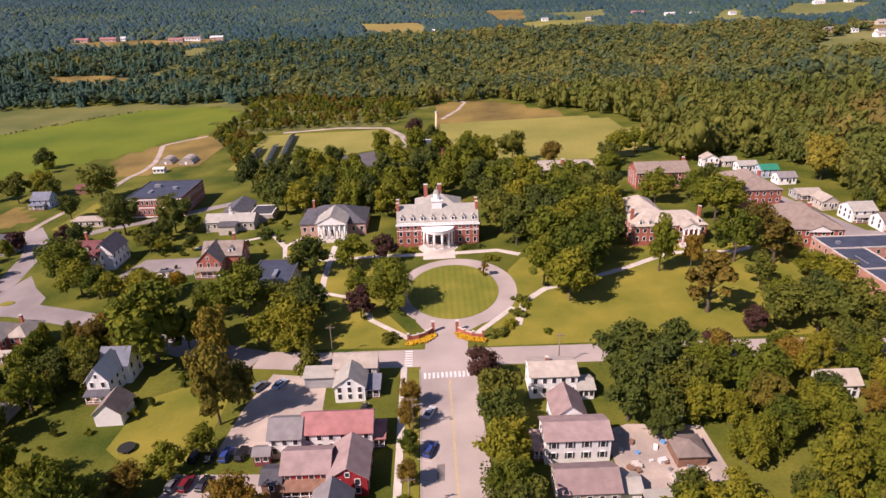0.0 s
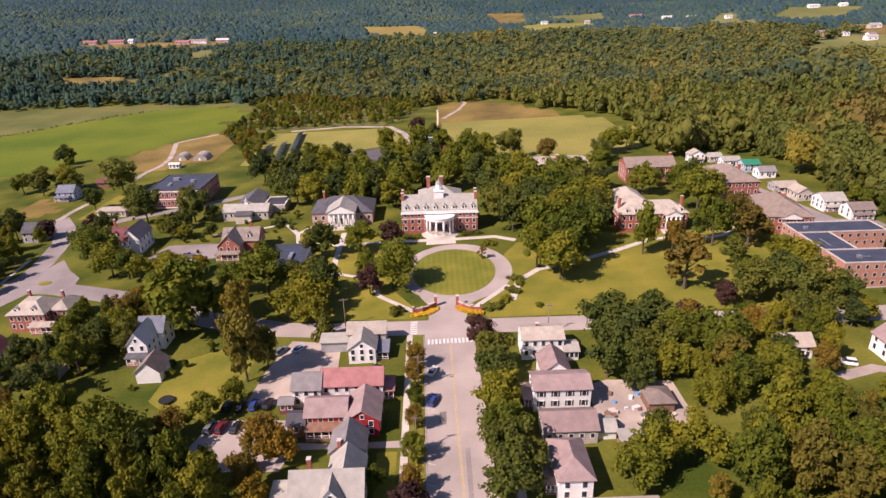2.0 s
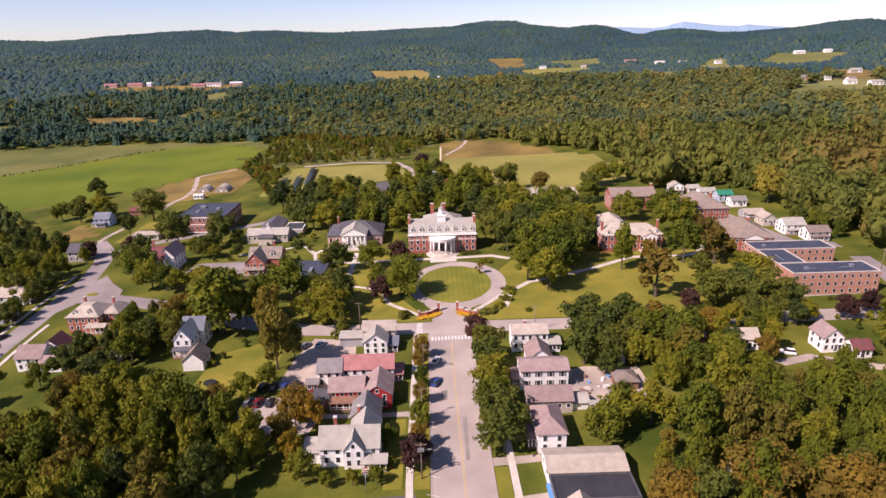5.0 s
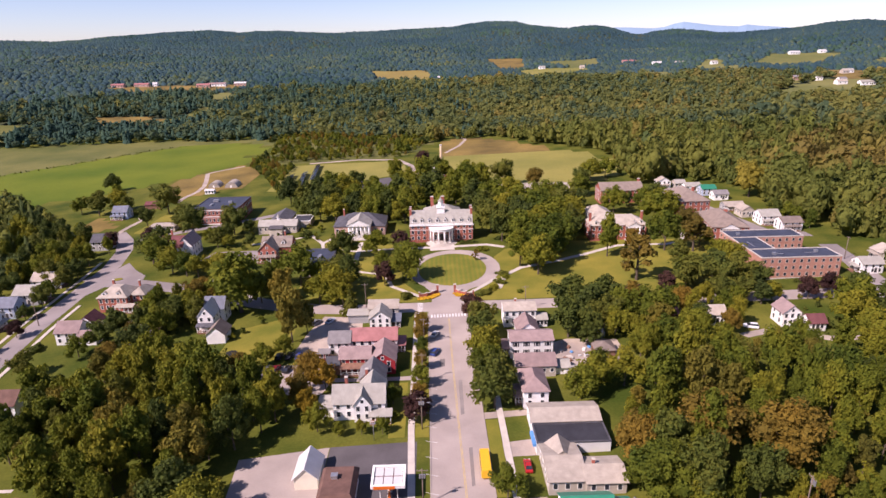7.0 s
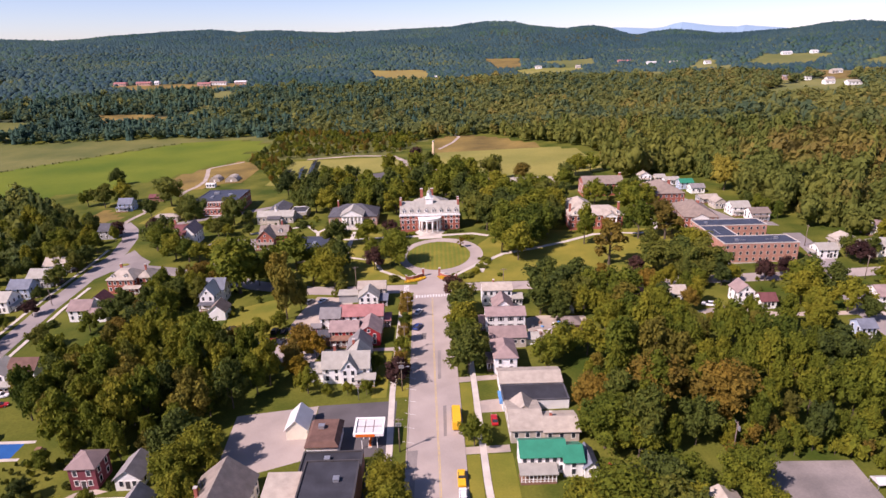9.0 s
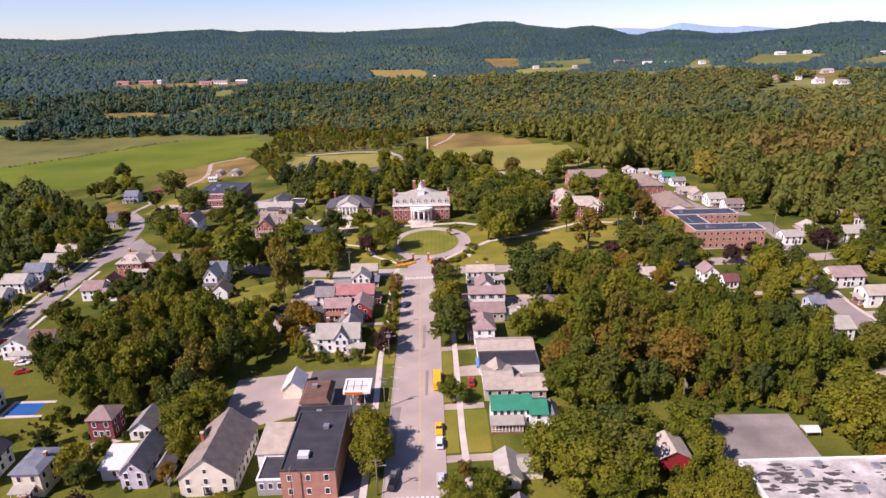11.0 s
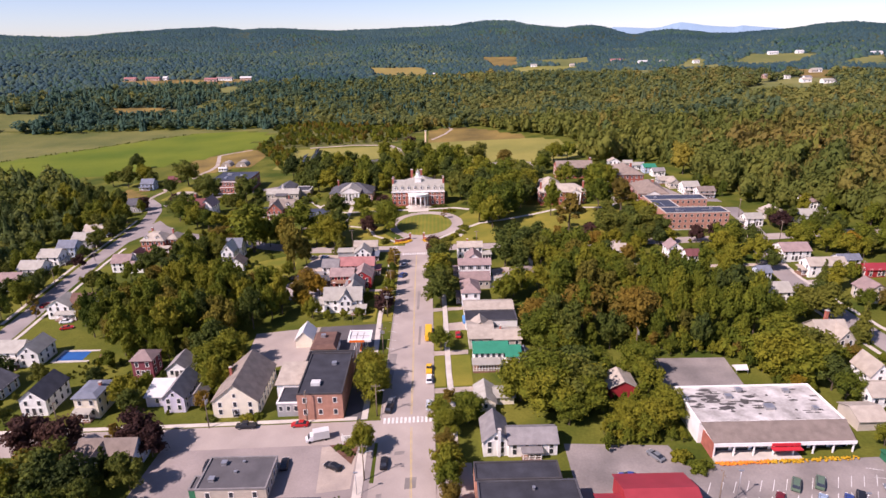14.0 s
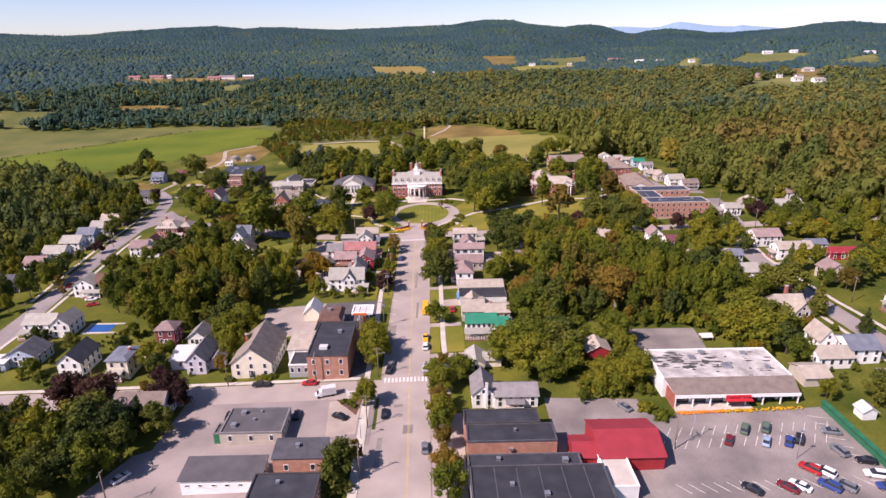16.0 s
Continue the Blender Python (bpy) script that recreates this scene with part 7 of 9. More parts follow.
def grove(name, label, poly, count, low, high, mix_of, gap):
    """A stand of trees too close to tell apart, as one sheet of crowns and trunks."""
    done, tries = [], 0
    xs, ys = [p[0] for p in poly], [p[1] for p in poly]
    vs, fs, ms, tones, n = [], [], [], [], 0
    slots = []
    while len(done) < count and tries < 9000:
        tries += 1
        x, y = wood_rng.uniform(min(xs), max(xs)), wood_rng.uniform(min(ys), max(ys))
        if any(a < x < c and b < y < d for a, b, c, d in KEEP_CLEAR) or not inside(x, y, poly) or any((x - a) ** 2 + (y - b) ** 2 < gap * gap for a, b in done):
            continue
        done.append((x, y))
        h, w, a = wood_rng.uniform(low, high), wood_rng.uniform(0.52, 0.8), wood_rng.uniform(0, 6.28)
        shade = min(1.0, max(0.0, wood_rng.gauss(0.5, 0.3)))
        for me in KINDS[wood_rng.choice(mix_of)]:
            v = np.zeros(len(me.vertices) * 3)
            me.vertices.foreach_get("co", v)
            v = v.reshape(-1, 3)
            c, s = math.cos(a), math.sin(a)
            vs.append(np.stack([(v[:, 0] * c - v[:, 1] * s) * w * h + x, (v[:, 0] * s + v[:, 1] * c) * w * h + y, v[:, 2] * h + float(gz(x, y))], 1))
            tones.append(np.full(len(v), shade))
            own = STAND.get(me.materials[0].name, me.materials[0])
            if own not in slots:
                slots.append(own)
            k = slots.index(own)
            for p in me.polygons:
                fs.append(tuple(q + n for q in p.vertices))
                ms.append(k)
            n += len(v)
    me = mesh_of(name, np.concatenate(vs).tolist(), fs, None, False)
    for m in slots:
        me.materials.append(m)
    me.polygons.foreach_set("material_index", ms)
    own_tone = me.attributes.new("tone", 'FLOAT', 'POINT')
    own_tone.data.foreach_set("value", np.concatenate(tones).astype(np.float32))
    return tagged(new(name, me), label, "woodland", "", "stuff")


grove("town_wood", "dense dark green wood between two streets", [(-124, 62), (-103, 48), (-95, 36), (-74, 32), (-52, 56), (-46, 64), (-47, 76), (-64, 80), (-76, 92), (-94, 96), (-110, 93)], 84, 8, 18, ["oak0", "oak1", "tall0", "oak2", "rustd0", "oak3", "tall1", "oak1", "tall0", "tall1", "dark1", "tall1", "dark0", "oliv0"], 5.4)
grove("garden_wood", "mixed green and rusty wood behind the east houses", [(44, 30), (66, 24), (98, 24), (120, 34), (126, 56), (122, 84), (108, 98), (98, 90), (84, 84), (60, 78), (46, 64), (42, 44)], 84, 7, 18, ["oak0", "oak1", "tall1", "oak3", "dark0", "tall0", "oliv0", "tall0", "oak3", "tall1", "tall0", "dark2", "oliv0"], 6.2)
grove("junction_wood", "dark shade trees over houses by the road junction", [(-176, 196), (-178, 222), (-186, 246), (-205, 258), (-232, 262), (-246, 236), (-240, 196), (-205, 176), (-190, 178)], 36, 9, 16, ["dark0", "dark1", "oak2", "dark2", "tall0", "oak0"], 7.0)
grove("backyard_trees", "mixed shade trees over the back gardens", [(62, 86), (78, 84), (96, 94), (104, 116), (108, 126), (84, 127), (70, 122), (60, 104)], 15, 8, 13, ["oak0", "oak1", "oak3", "tall0", "rust0", "oak2"], 7.0)
grove("field_hedge", "low ragged ditch hedge dividing two meadows", [(-470, 403), (-393, 473), (-353, 515), (-336, 540), (-305, 576), (-275, 594), (-275, 598), (-308, 580), (-340, 543), (-358, 518), (-397, 476), (-474, 407)], 90, 0.9, 2.0, ["bushh0"], 1.4)
grove("corner_wood", "dark maples round the south street houses", [(-126, -62), (-122, -28), (-104, -22), (-84, -24), (-79, -34), (-74, -48), (-82, -66), (-100, -72)], 22, 10, 15, ["dark0", "dark1", "dark2", "oak2", "dark0"], 7.0)
grove("west_garden_trees", "shade trees round the west street houses", [(-169, 30), (-158, 60), (-160, 110), (-164, 180), (-172, 225), (-196, 240), (-192, 30)], 40, 8, 14, ["dark0", "dark1", "oak0", "oak2", "tall0", "dark2"], 7.5)
grove("bend_garden_trees", "shade trees along the curving street", [(-112, 118), (-114, 150), (-100, 160), (-90, 152), (-97, 128), (-106, 112)], 16, 8, 14, ["dark0", "dark1", "oak0", "oak2", "tall0", "rust0"], 6.5)
for k, x, y, h, w in (
        ("rust", 60, 45, 16.5, 1.25), ("rust", 75, 38, 17, 1.25), ("rust", 44, 47, 11, 1.2), ("dark", 44, 124, 15, 1.3), ("dark", 48.5, 117, 15, 1.3),
        ("dark", 40.5, 107, 15, 1.2), ("dark", 46, 100.5, 8, 1.2), ("dark", 54.5, 113.5, 12, 1.2), ("dark", 46.8, 103.6, 11, 1.1), ("oak", 56, 106, 10, 1.1), ("oak", 62, 117, 12, 1.2), ("dark", 57, 126, 13, 1.2), ("oliv", 70, 105, 12, 1.1), ("oak", 66, 95, 9, 1.1), ("oak", 72, 112, 14, 1.2), ("rust", 84, 121, 10, 1.2),
        ("dark", 84, 106, 10, 1.1), ("thin", 66, 122, 14, 1.1), ("plum", 70, 128, 9, 1.1), ("oak", 40, 74, 11, 1.2), ("oak", 36, 70, 10, 1.2),
        ("oak", 50, 76, 11, 1.2), ("dark", 44, 82, 9, 1.0), ("oak", 60, 92, 9, 1.1), ("oak", 70, 98, 10, 1.2), ("oak", 80, 100, 11, 1.2)):
    tree(k, x, y, h, w)
for k, x, y, h, w in (
        ("dark", 100, 126, 11, 1.2), ("dark", 107.5, 127, 10, 1.2), ("dark", 114.5, 124, 9, 1.2), ("oak", 120, 127, 7, 1.1), ("oak", 134, 104, 13, 1.3), ("oak", 140, 112, 13, 1.2), ("dark", 146, 120, 12, 1.2), ("oak", 132, 92, 11, 1.2), ("oak", 146, 96, 12, 1.2),
        ("dark", 150, 110, 12, 1.2), ("oak", 128, 84, 12, 1.2), ("dark", 148, 88, 9, 1.1), ("dark", 136, 45, 12, 1.35), ("dark", 141.5, 42, 12.5, 1.35),
        ("dark", 144, 50, 10, 1.3), ("oak", 161, 50, 7, 1.2), ("pine", 143, 26, 14, 0.8), ("oak", 128, 40, 10, 1.3), ("dark", 120, 14, 12, 1.4),
        ("oak", 127, 15, 6, 1.5), ("oak", 113, 17, 12, 1.5), ("oak", 106, 13, 11, 1.4), ("rust", 134, 16, 5, 1.4), ("oak", 118, 26, 12, 1.4)):
    tree(k, x, y, h, w)
for k, x, y, h, w in (
        ("oak", 114, 6, 12, 1.3), ("dark", 118.4, 1, 10, 1.2), ("oak", 119, -4, 8, 1.2), ("pine", 150, 12, 9, 0.9), ("oak", 182, 106, 11, 1.4), ("gold", 190, 104, 10, 1.3), ("oak", 198, 108, 11, 1.4),
        ("dark", 180, 121, 10, 1.3), ("oak", 172, 112, 11, 1.4), ("oak", 186, 98, 11, 1.3), ("oak", 204, 98, 12, 1.4), ("dark", 172, 50, 11, 1.2), ("oak", 180, 58, 11, 1.3), ("tall", 160, 66, 11, 1.0), ("rust", 166, 46, 9, 1.2), ("plum", 180, 140, 9, 1.5), ("oak", 170, 72, 9, 1.1), ("dark", 186, 68, 10, 1.2), ("oak", 194, 66, 10, 1.3),
        ("dark", 200, 74, 10, 1.3), ("pine", 158, 70, 11, 0.8), ("oak", 208, 90, 10, 1.3), ("broad", 40, 4, 14, 1.5), ("broad", 33, 3, 12, 1.4),
        ("dark", 46, 2, 13, 1.5), ("broad", 39, -3, 12, 1.5), ("dark", 50, 11, 11, 1.5), ("oak", 56, 14, 9, 1.4), ("broad", 68, 12, 11, 1.3)):
    tree(k, x, y, h, w)
for k, x, y, h, w in (
        ("broad", 58, -12, 8, 1.35), ("broad", 64.5, -13.5, 9, 1.4), ("broad", 69, -9.5, 9.5, 1.2), ("oak", 61.5, -16, 6.5, 1.2), ("oak", 69, 4, 8, 1.2), ("oak", 50, 26, 9, 1.2),
        ("broad", 43, 30, 14, 1.2), ("rust", 43, 42, 13, 1.1), ("broad", 49, -4, 11, 1.35), ("broad", 44, -9, 9, 1.2), ("oak", 53, 5, 9, 1.2),
        ("bush", 70, -28, 4, 1.3), ("bush", 67, -24, 4, 1.2), ("gold", 108, 0, 6, 1.0), ("oak", 116, -23, 6, 1.0), ("dark", 128, -26, 9, 1.2),
        ("dark", 134, -32, 10, 1.3)):
    tree(k, x, y, h, w)


# ---- the great wood beyond ----
TOWN = [(-190, -500), (-190, 60), (-194, 196), (-205, 228), (-222, 262), (-240, 282), (-262, 312), (-310, 330), (-360, 342), (-900, 520), (-900, 720), (-560, 640), (-483, 624), (-412, 636), (-298, 640), (-260, 622), (-195, 616), (-168, 572), (-163, 535), (-160, 470), (-128, 455),
        (-25, 462), (0, 545), (60, 542), (95, 490), (134, 448), (142, 402), (128, 350), (124, 330), (132, 312), (160, 316), (180, 302), (197, 288), (192, 264), (184, 252), (178, 240), (177, 226), (179, 214), (182, 193), (186, 182), (200, 172), (212, 166), (224, 150), (226, 60), (210, -40), (210, -500)]
DRY_STAND = [(285, 420), (352, 438), (392, 378), (330, 280), (262, 250), (232, 300)]
FAR_FIELDS = []


def within(X, Y, poly):
    """Which of many places lie inside an outline."""
    hit = np.zeros(X.shape, bool)
    j = len(poly) - 1
    for i in range(len(poly)):
        (xi, yi), (xj, yj) = poly[i], poly[j]
        if yi != yj:
            hit ^= ((yi > Y) != (yj > Y)) & (X < (xj - xi) * (Y - yi) / (yj - yi) + xi)
        j = i
    return hit


def drift(X, Y, size, seed):
    """Soft patches over the land, 0 to 1."""
    x, y = X / size, Y / size
    i, j = np.floor(x), np.floor(y)
    u, v = x - i, y - j
    u, v = u * u * (3 - 2 * u), v * v * (3 - 2 * v)

    def at_node(a, b):
        w = np.sin(a * 127.1 + b * 311.7 + seed * 74.7) * 43758.5453
        return w - np.floor(w)
    return (at_node(i, j) * (1 - u) + at_node(i + 1, j) * u) * (1 - v) + (at_node(i, j + 1) * (1 - u) + at_node(i + 1, j + 1) * u) * v


def clearing(name, poly, material, label, near=0.12):
    """A field in the woods; its near side reaches towards town by a share of the way."""
    mid = sum(math.hypot(x, y + 88) for x, y in poly) / len(poly)
    out = []
    for x, y in poly:
        k = 1 - near if math.hypot(x, y + 88) < mid else 1.0
        out.append((x * k, (y + 88) * k - 88))
    FAR_FIELDS.append(out)
    sheet(name, out, 0.6, material, label, 16)


def tree_forms(seed, lobes, cards, leaf, pine_tiers):
    """A few round and a few pointed crowns, one unit wide and high, as (points, triangles, quads)."""
    rng = np.random.default_rng(seed)
    bv, bf = ico(1)
    forms = []
    for i in range(9):
        cs = rng.normal(size=(lobes, 3)) * np.array([0.42, 0.42, 0.38])
        cs[:, 2] = np.clip(cs[:, 2], -0.5, 0.75)
        rs = rng.uniform(0.42, 0.68, lobes) if lobes > 1 else np.array([0.95])
        cs[0], rs[0] = (0, 0, 0.05), 0.72 if lobes > 1 else 0.95
        vs, fs, n = [], [], 0
        for c, r in zip(cs, rs):
            v = lump(bv, seed * 17 + i * 5 + n, 0.6) * r * (0.74 if cards else 1.0) + c
            ok = v[bf].mean(1)[:, 2] > -0.6
            vs.append(v)
            fs.append(bf[ok] + n)
            n += len(v)
        q = np.zeros((0, 4), int)
        if cards:
            p, q = leaf_cards(rng, cs, rs, cards, leaf)
            vs.append(p)
            q = q + n
        forms.append((np.concatenate(vs), np.concatenate(fs), q))
    for i in range(4):
        vs, fs, n = [], [], 0
        for k in range(pine_tiers):
            z0 = -0.9 + 1.7 * k / pine_tiers
            m = 6
            ring = [(math.cos(a) * r, math.sin(a) * r, z0 + rng.uniform(-0.1, 0.1)) for a, r in ((j * 6.2832 / m + k, (0.95 - 0.75 * k / pine_tiers) * rng.uniform(0.6, 1.15)) for j in range(m))]
            vs.append(np.array(ring + [(0, 0, min(1.35, z0 + 1.5 - 0.25 * k))]))
            fs.append(np.array([(n + j, n + (j + 1) % m, n + m) for j in range(m)]))
            n += m + 1
        q = np.zeros((0, 4), int)
        if cards:
            cs = np.array([(0, 0, -0.6), (0, 0, -0.1), (0, 0, 0.4), (0, 0, 0.85)])
            p, q = leaf_cards(rng, cs, np.array([0.85, 0.65, 0.45, 0.25]), cards // 2, leaf)
            vs.append(p)
            q = q + n
        forms.append((np.concatenate(vs), np.concatenate(fs), q))
    return forms


def dome_forms(seed, rings):
    """Far crowns of a few facets each."""
    rng = np.random.default_rng(seed)
    forms = []
    for i in range(13):
        m = 5
        pointed = i > 8
        levels = [(-0.9, 0.9), (0.1, 0.5 if pointed else 0.85)] if rings == 2 else [(-0.6, 0.9)]
        v, f = [], []
        for k, (z, r) in enumerate(levels):
            for j in range(m):
                a = (j + 0.5 * k) * 6.2832 / m + rng.uniform(-0.25, 0.25)
                q = r * rng.uniform(0.7, 1.25)
                v.append((math.cos(a) * q, math.sin(a) * q, z + rng.uniform(-0.2, 0.2)))
        v.append((rng.uniform(-0.25, 0.25), rng.uniform(-0.25, 0.25), 1.5 if pointed else 0.95))
        if rings == 2:
            for j in range(m):
                f += [(j, (j + 1) % m, m + j), ((j + 1) % m, m + (j + 1) % m, m + j)]
        o = m * (rings - 1)
        f += [(o + j, o + (j + 1) % m, o + m) for j in range(m)]
        forms.append((np.array(v), np.array(f), np.zeros((0, 4), int)))
    return forms


def wood(name, seed, step, r0, r1, forms, crown, materials, shares, label, spread=44, a0=-180.0, a1=180.0, pines=0.15, broad=1.0, even=0.28, sink=0.5, turning=0.0, dark_west=0.0):
    """Crowns of many sizes over the land, with gaps; beyond telling apart. shares: how the materials are mixed; turning, dark_west: more of the later ones to the east, of the first ones to the west."""
    rng = np.random.default_rng(seed)
    half = r1 * math.sin(radians(min(spread, 89)))
    X, Y = np.meshgrid(np.arange(-half, half, step), np.arange(-160, r1, step))
    X = (X + rng.uniform(-0.8, 0.8, X.shape) * step).ravel()
    Y = (Y + rng.uniform(-0.8, 0.8, Y.shape) * step).ravel()
    R = np.hypot(X, Y + 88)
    A = np.degrees(np.arctan2(X, Y + 88))
    ok = (R >= r0) & (R < r1) & (np.abs(A) < spread + 16 * (R < 420)) & (A > a0) & (A <= a1) & ~within(X, Y, TOWN)
    for p in FAR_FIELDS:
        ok &= ~within(X, Y, p)
    X, Y, R, A = X[ok], Y[ok], R[ok], A[ok]
    Z = gz(X, Y)
    m = len(X)
    stand = drift(X, Y, 170, seed + 3)
    pine = rng.uniform(size=m) < pines * (1 + 4 * np.clip(stand - 0.55, 0, 1)) + dark_west * 0.5 * np.clip((2 - A) / 20, 0, 1)
    pick = np.where(pine, 9 + rng.integers(4, size=m), rng.integers(9, size=m))
    H = crown * np.minimum(1.55, rng.lognormal(-0.05, even, m)) * (0.78 + 0.44 * drift(X, Y, 60, seed))
    H = np.where(pine, H * 1.12, H)
    W = H * rng.uniform(0.36, 0.58, m) * broad * np.where(pine, 0.62, 1.0)
    u = rng.uniform(size=m) * 0.48 + 0.52 * drift(X, Y, 95, seed + 9) + turning * np.clip((A - 4) / 26, 0, 1) * (1 - np.clip((R - 520) / 420, 0, 1)) - dark_west * np.clip((2 - A) / 20, 0, 1)
    u = u + 0.34 * within(X, Y, DRY_STAND) * drift(X, Y, 40, seed + 13) * 1.6
    kind = np.searchsorted(np.cumsum(shares)[:-1], np.clip(u, 0, 0.999))
    kind = np.where(pine, np.where(A < 4, 0, 1), kind)
    tone = np.clip(0.35 * rng.uniform(size=m) + 0.65 * drift(X, Y, 150, seed + 5) + rng.normal(size=m) * 0.16, 0, 1)
    turn = rng.uniform(0, 6.2832, m)
    C, S = np.cos(turn), np.sin(turn)
    vs, tris, quads, tm, qm, tn, n = [], [], [], [], [], [], 0
    for i, (v, t, q) in enumerate(forms):
        k = np.nonzero(pick == i)[0]
        if not len(k):
            continue
        x = (v[None, :, 0] * C[k, None] - v[None, :, 1] * S[k, None]) * W[k, None] + X[k, None]
        y = (v[None, :, 0] * S[k, None] + v[None, :, 1] * C[k, None]) * W[k, None] + Y[k, None]
        z = v[None, :, 2] * H[k, None] * 0.55 + Z[k, None] + H[k, None] * sink
        vs.append(np.stack([x, y, z], -1).reshape(-1, 3))
        base = n + np.arange(len(k))[:, None, None] * len(v)
        tris.append((t[None] + base).reshape(-1, 3))
        quads.append((q[None] + base).reshape(-1, 4))
        tm.append(np.repeat(kind[k], len(t)))
        qm.append(np.repeat(kind[k], len(q)))
        tn.append(np.repeat(tone[k], len(v)))
        n += len(k) * len(v)
    vs, tris, quads = np.concatenate(vs), np.concatenate(tris), np.concatenate(quads)
    me = bpy.data.meshes.new(name)
    me.vertices.add(len(vs))
    me.vertices.foreach_set("co", vs.ravel())
    me.loops.add(tris.size + quads.size)
    me.loops.foreach_set("vertex_index", np.concatenate([tris.ravel(), quads.ravel()]).astype(np.int32))
    me.polygons.add(len(tris) + len(quads))
    me.polygons.foreach_set("loop_start", np.concatenate([np.arange(len(tris)) * 3, tris.size + np.arange(len(quads)) * 4]).astype(np.int32))
    for mt in materials:
        me.materials.append(mt)
    me.polygons.foreach_set("material_index", np.concatenate(tm + qm).astype(np.int32))
    own_tone = me.attributes.new("tone", 'FLOAT', 'POINT')
    own_tone.data.foreach_set("value", np.concatenate(tn).astype(np.float32))
    me.update(calc_edges=True)
    return tagged(new(name, me), label, "woodland", "", "stuff")


EAST_MIX = (W_DEEP, W_GREEN, W_OLIVE, W_TURN)
clearing("field_marsh", [(-620, 750), (-553, 752), (-524, 746), (-527, 664), (-560, 660), (-640, 690)], FIELD_ROUGH, "green meadow beyond the tree line", 0.02)
clearing("field_strip", [(-482, 800), (-421, 808), (-360, 806), (-368, 768), (-409, 752), (-452, 756)], FIELD_BROWN, "narrow tawny marsh strip", 0.03)
clearing("field_strip", [(-402, 826), (-346, 876), (-336, 852), (-366, 822)], FIELD_ROUGH, "narrow rough marsh strip", 0.06)
clearing("field_strip", [(-386, 968), (-363, 1000), (-329, 988), (-345, 941)], FIELD_PALE, "pale clearing among dark woods", 0.06)
clearing("field_works", [(-585, 1040), (-500, 1075), (-400, 1085), (-345, 1110), (-350, 1060), (-420, 1030), (-540, 1020)], FIELD_BROWN, "bare reddish clearing with sheds", 0.02)
clearing("field_tawny", [(-145, 1400), (-12, 1416), (-1, 1310), (-9, 1140), (-65, 1140), (-84, 1234), (-123, 1264)], FIELD_STUBBLE, "tawny stubble field among woods", 0.05)
clearing("field_hill", [(141, 1610), (244, 1618), (232, 1490), (170, 1470)], FIELD_BROWN, "dry brown hill pasture", 0.06)
clearing("field_hill", [(193, 1336), (238, 1370), (332, 1335), (345, 1270), (300, 1226), (192, 1160)], FIELD_GOLD, "dry yellow hill pasture", 0.05)
clearing("field_hill", [(275, 1518), (351, 1505), (420, 1530), (417, 1467), (337, 1434)], FIELD_PALE, "pale hill pasture", 0.07)
clearing("field_hill", [(395, 1110), (430, 1066), (442, 1010), (400, 1020)], FIELD_PALE, "narrow pale clearing", 0.06)
clearing("field_hill", [(520, 1180), (566, 1222), (598, 1212), (582, 1160), (530, 1120)], FIELD_PALE, "pale green hill pasture", 0.07)
clearing("field_hill", [(548, 1112), (580, 1104), (535, 1000), (508, 1010)], FIELD_PALE, "pale green hill pasture", 0.05)
clearing("field_hill", [(630, 1190), (694, 1206), (751, 1196), (815, 1172), (793, 1140), (736, 1135)], FIELD_PALE, "pale green pasture on the shoulder of a hill", 0.07)
clearing("field_hill", [(855, 1148), (960, 1176), (910, 1080), (850, 1092)], FIELD_PALE, "pale green hill pasture", 0.06)
clearing("field_hill", [(550, 900), (614, 936), (590, 880), (530, 840)], FIELD_PALE, "pale pasture round farm buildings", 0.07)
clearing("field_hill", [(480, 800), (520, 800), (575, 830), (620, 800), (600, 735), (520, 715), (465, 745)], FIELD_PALE, "pasture and lanes round farm buildings", 0.07)
clearing("field_hill", [(650, 965), (700, 930), (660, 870), (615, 875)], FIELD_BROWN, "dry pasture round farm buildings", 0.06)
SCRUB = [(-163, 470), (-165, 560), (-196, 614), (-150, 622), (-90, 588), (-20, 556), (-2, 548), (-25, 462), (-128, 455)]
FAR_FIELDS.append(SCRUB)
sheet("field_scrub", SCRUB, 0.08, FIELD_ROUGH, "rough tawny ground under scrub", 12)
FORMS_NEAR = tree_forms(3, 7, 240, 0.125, 5)
FORMS_MID = tree_forms(4, 4, 56, 0.2, 4)
FORMS_FAR = tree_forms(5, 2, 16, 0.3, 3)
FORMS_HILL = dome_forms(6, 2)
FORMS_RIDGE = dome_forms(7, 1)
wood("edge_woods", 25, 8.6, 0, 430, FORMS_NEAR, 16, EAST_MIX, (0.24, 0.48, 0.22, 0.06), "mixed green and turning trees at the edge of town", 46, -8.0, 180.0, 0.1, 0.82, turning=0.17)
wood("near_woods", 5, 7.4, 430, 640, FORMS_MID, 13, EAST_MIX, (0.22, 0.44, 0.27, 0.07), "dense mixed green and turning woodland beyond the campus", 46, -8.0, 180.0, 0.1, 0.85, turning=0.17)
wood("west_woods", 15, 7.8, 0, 640, FORMS_MID, 11.2, EAST_MIX, (0.44, 0.42, 0.12, 0.02), "dense dark green woodland west of the town", 50, -180.0, -8.0, 0.15, 0.85)
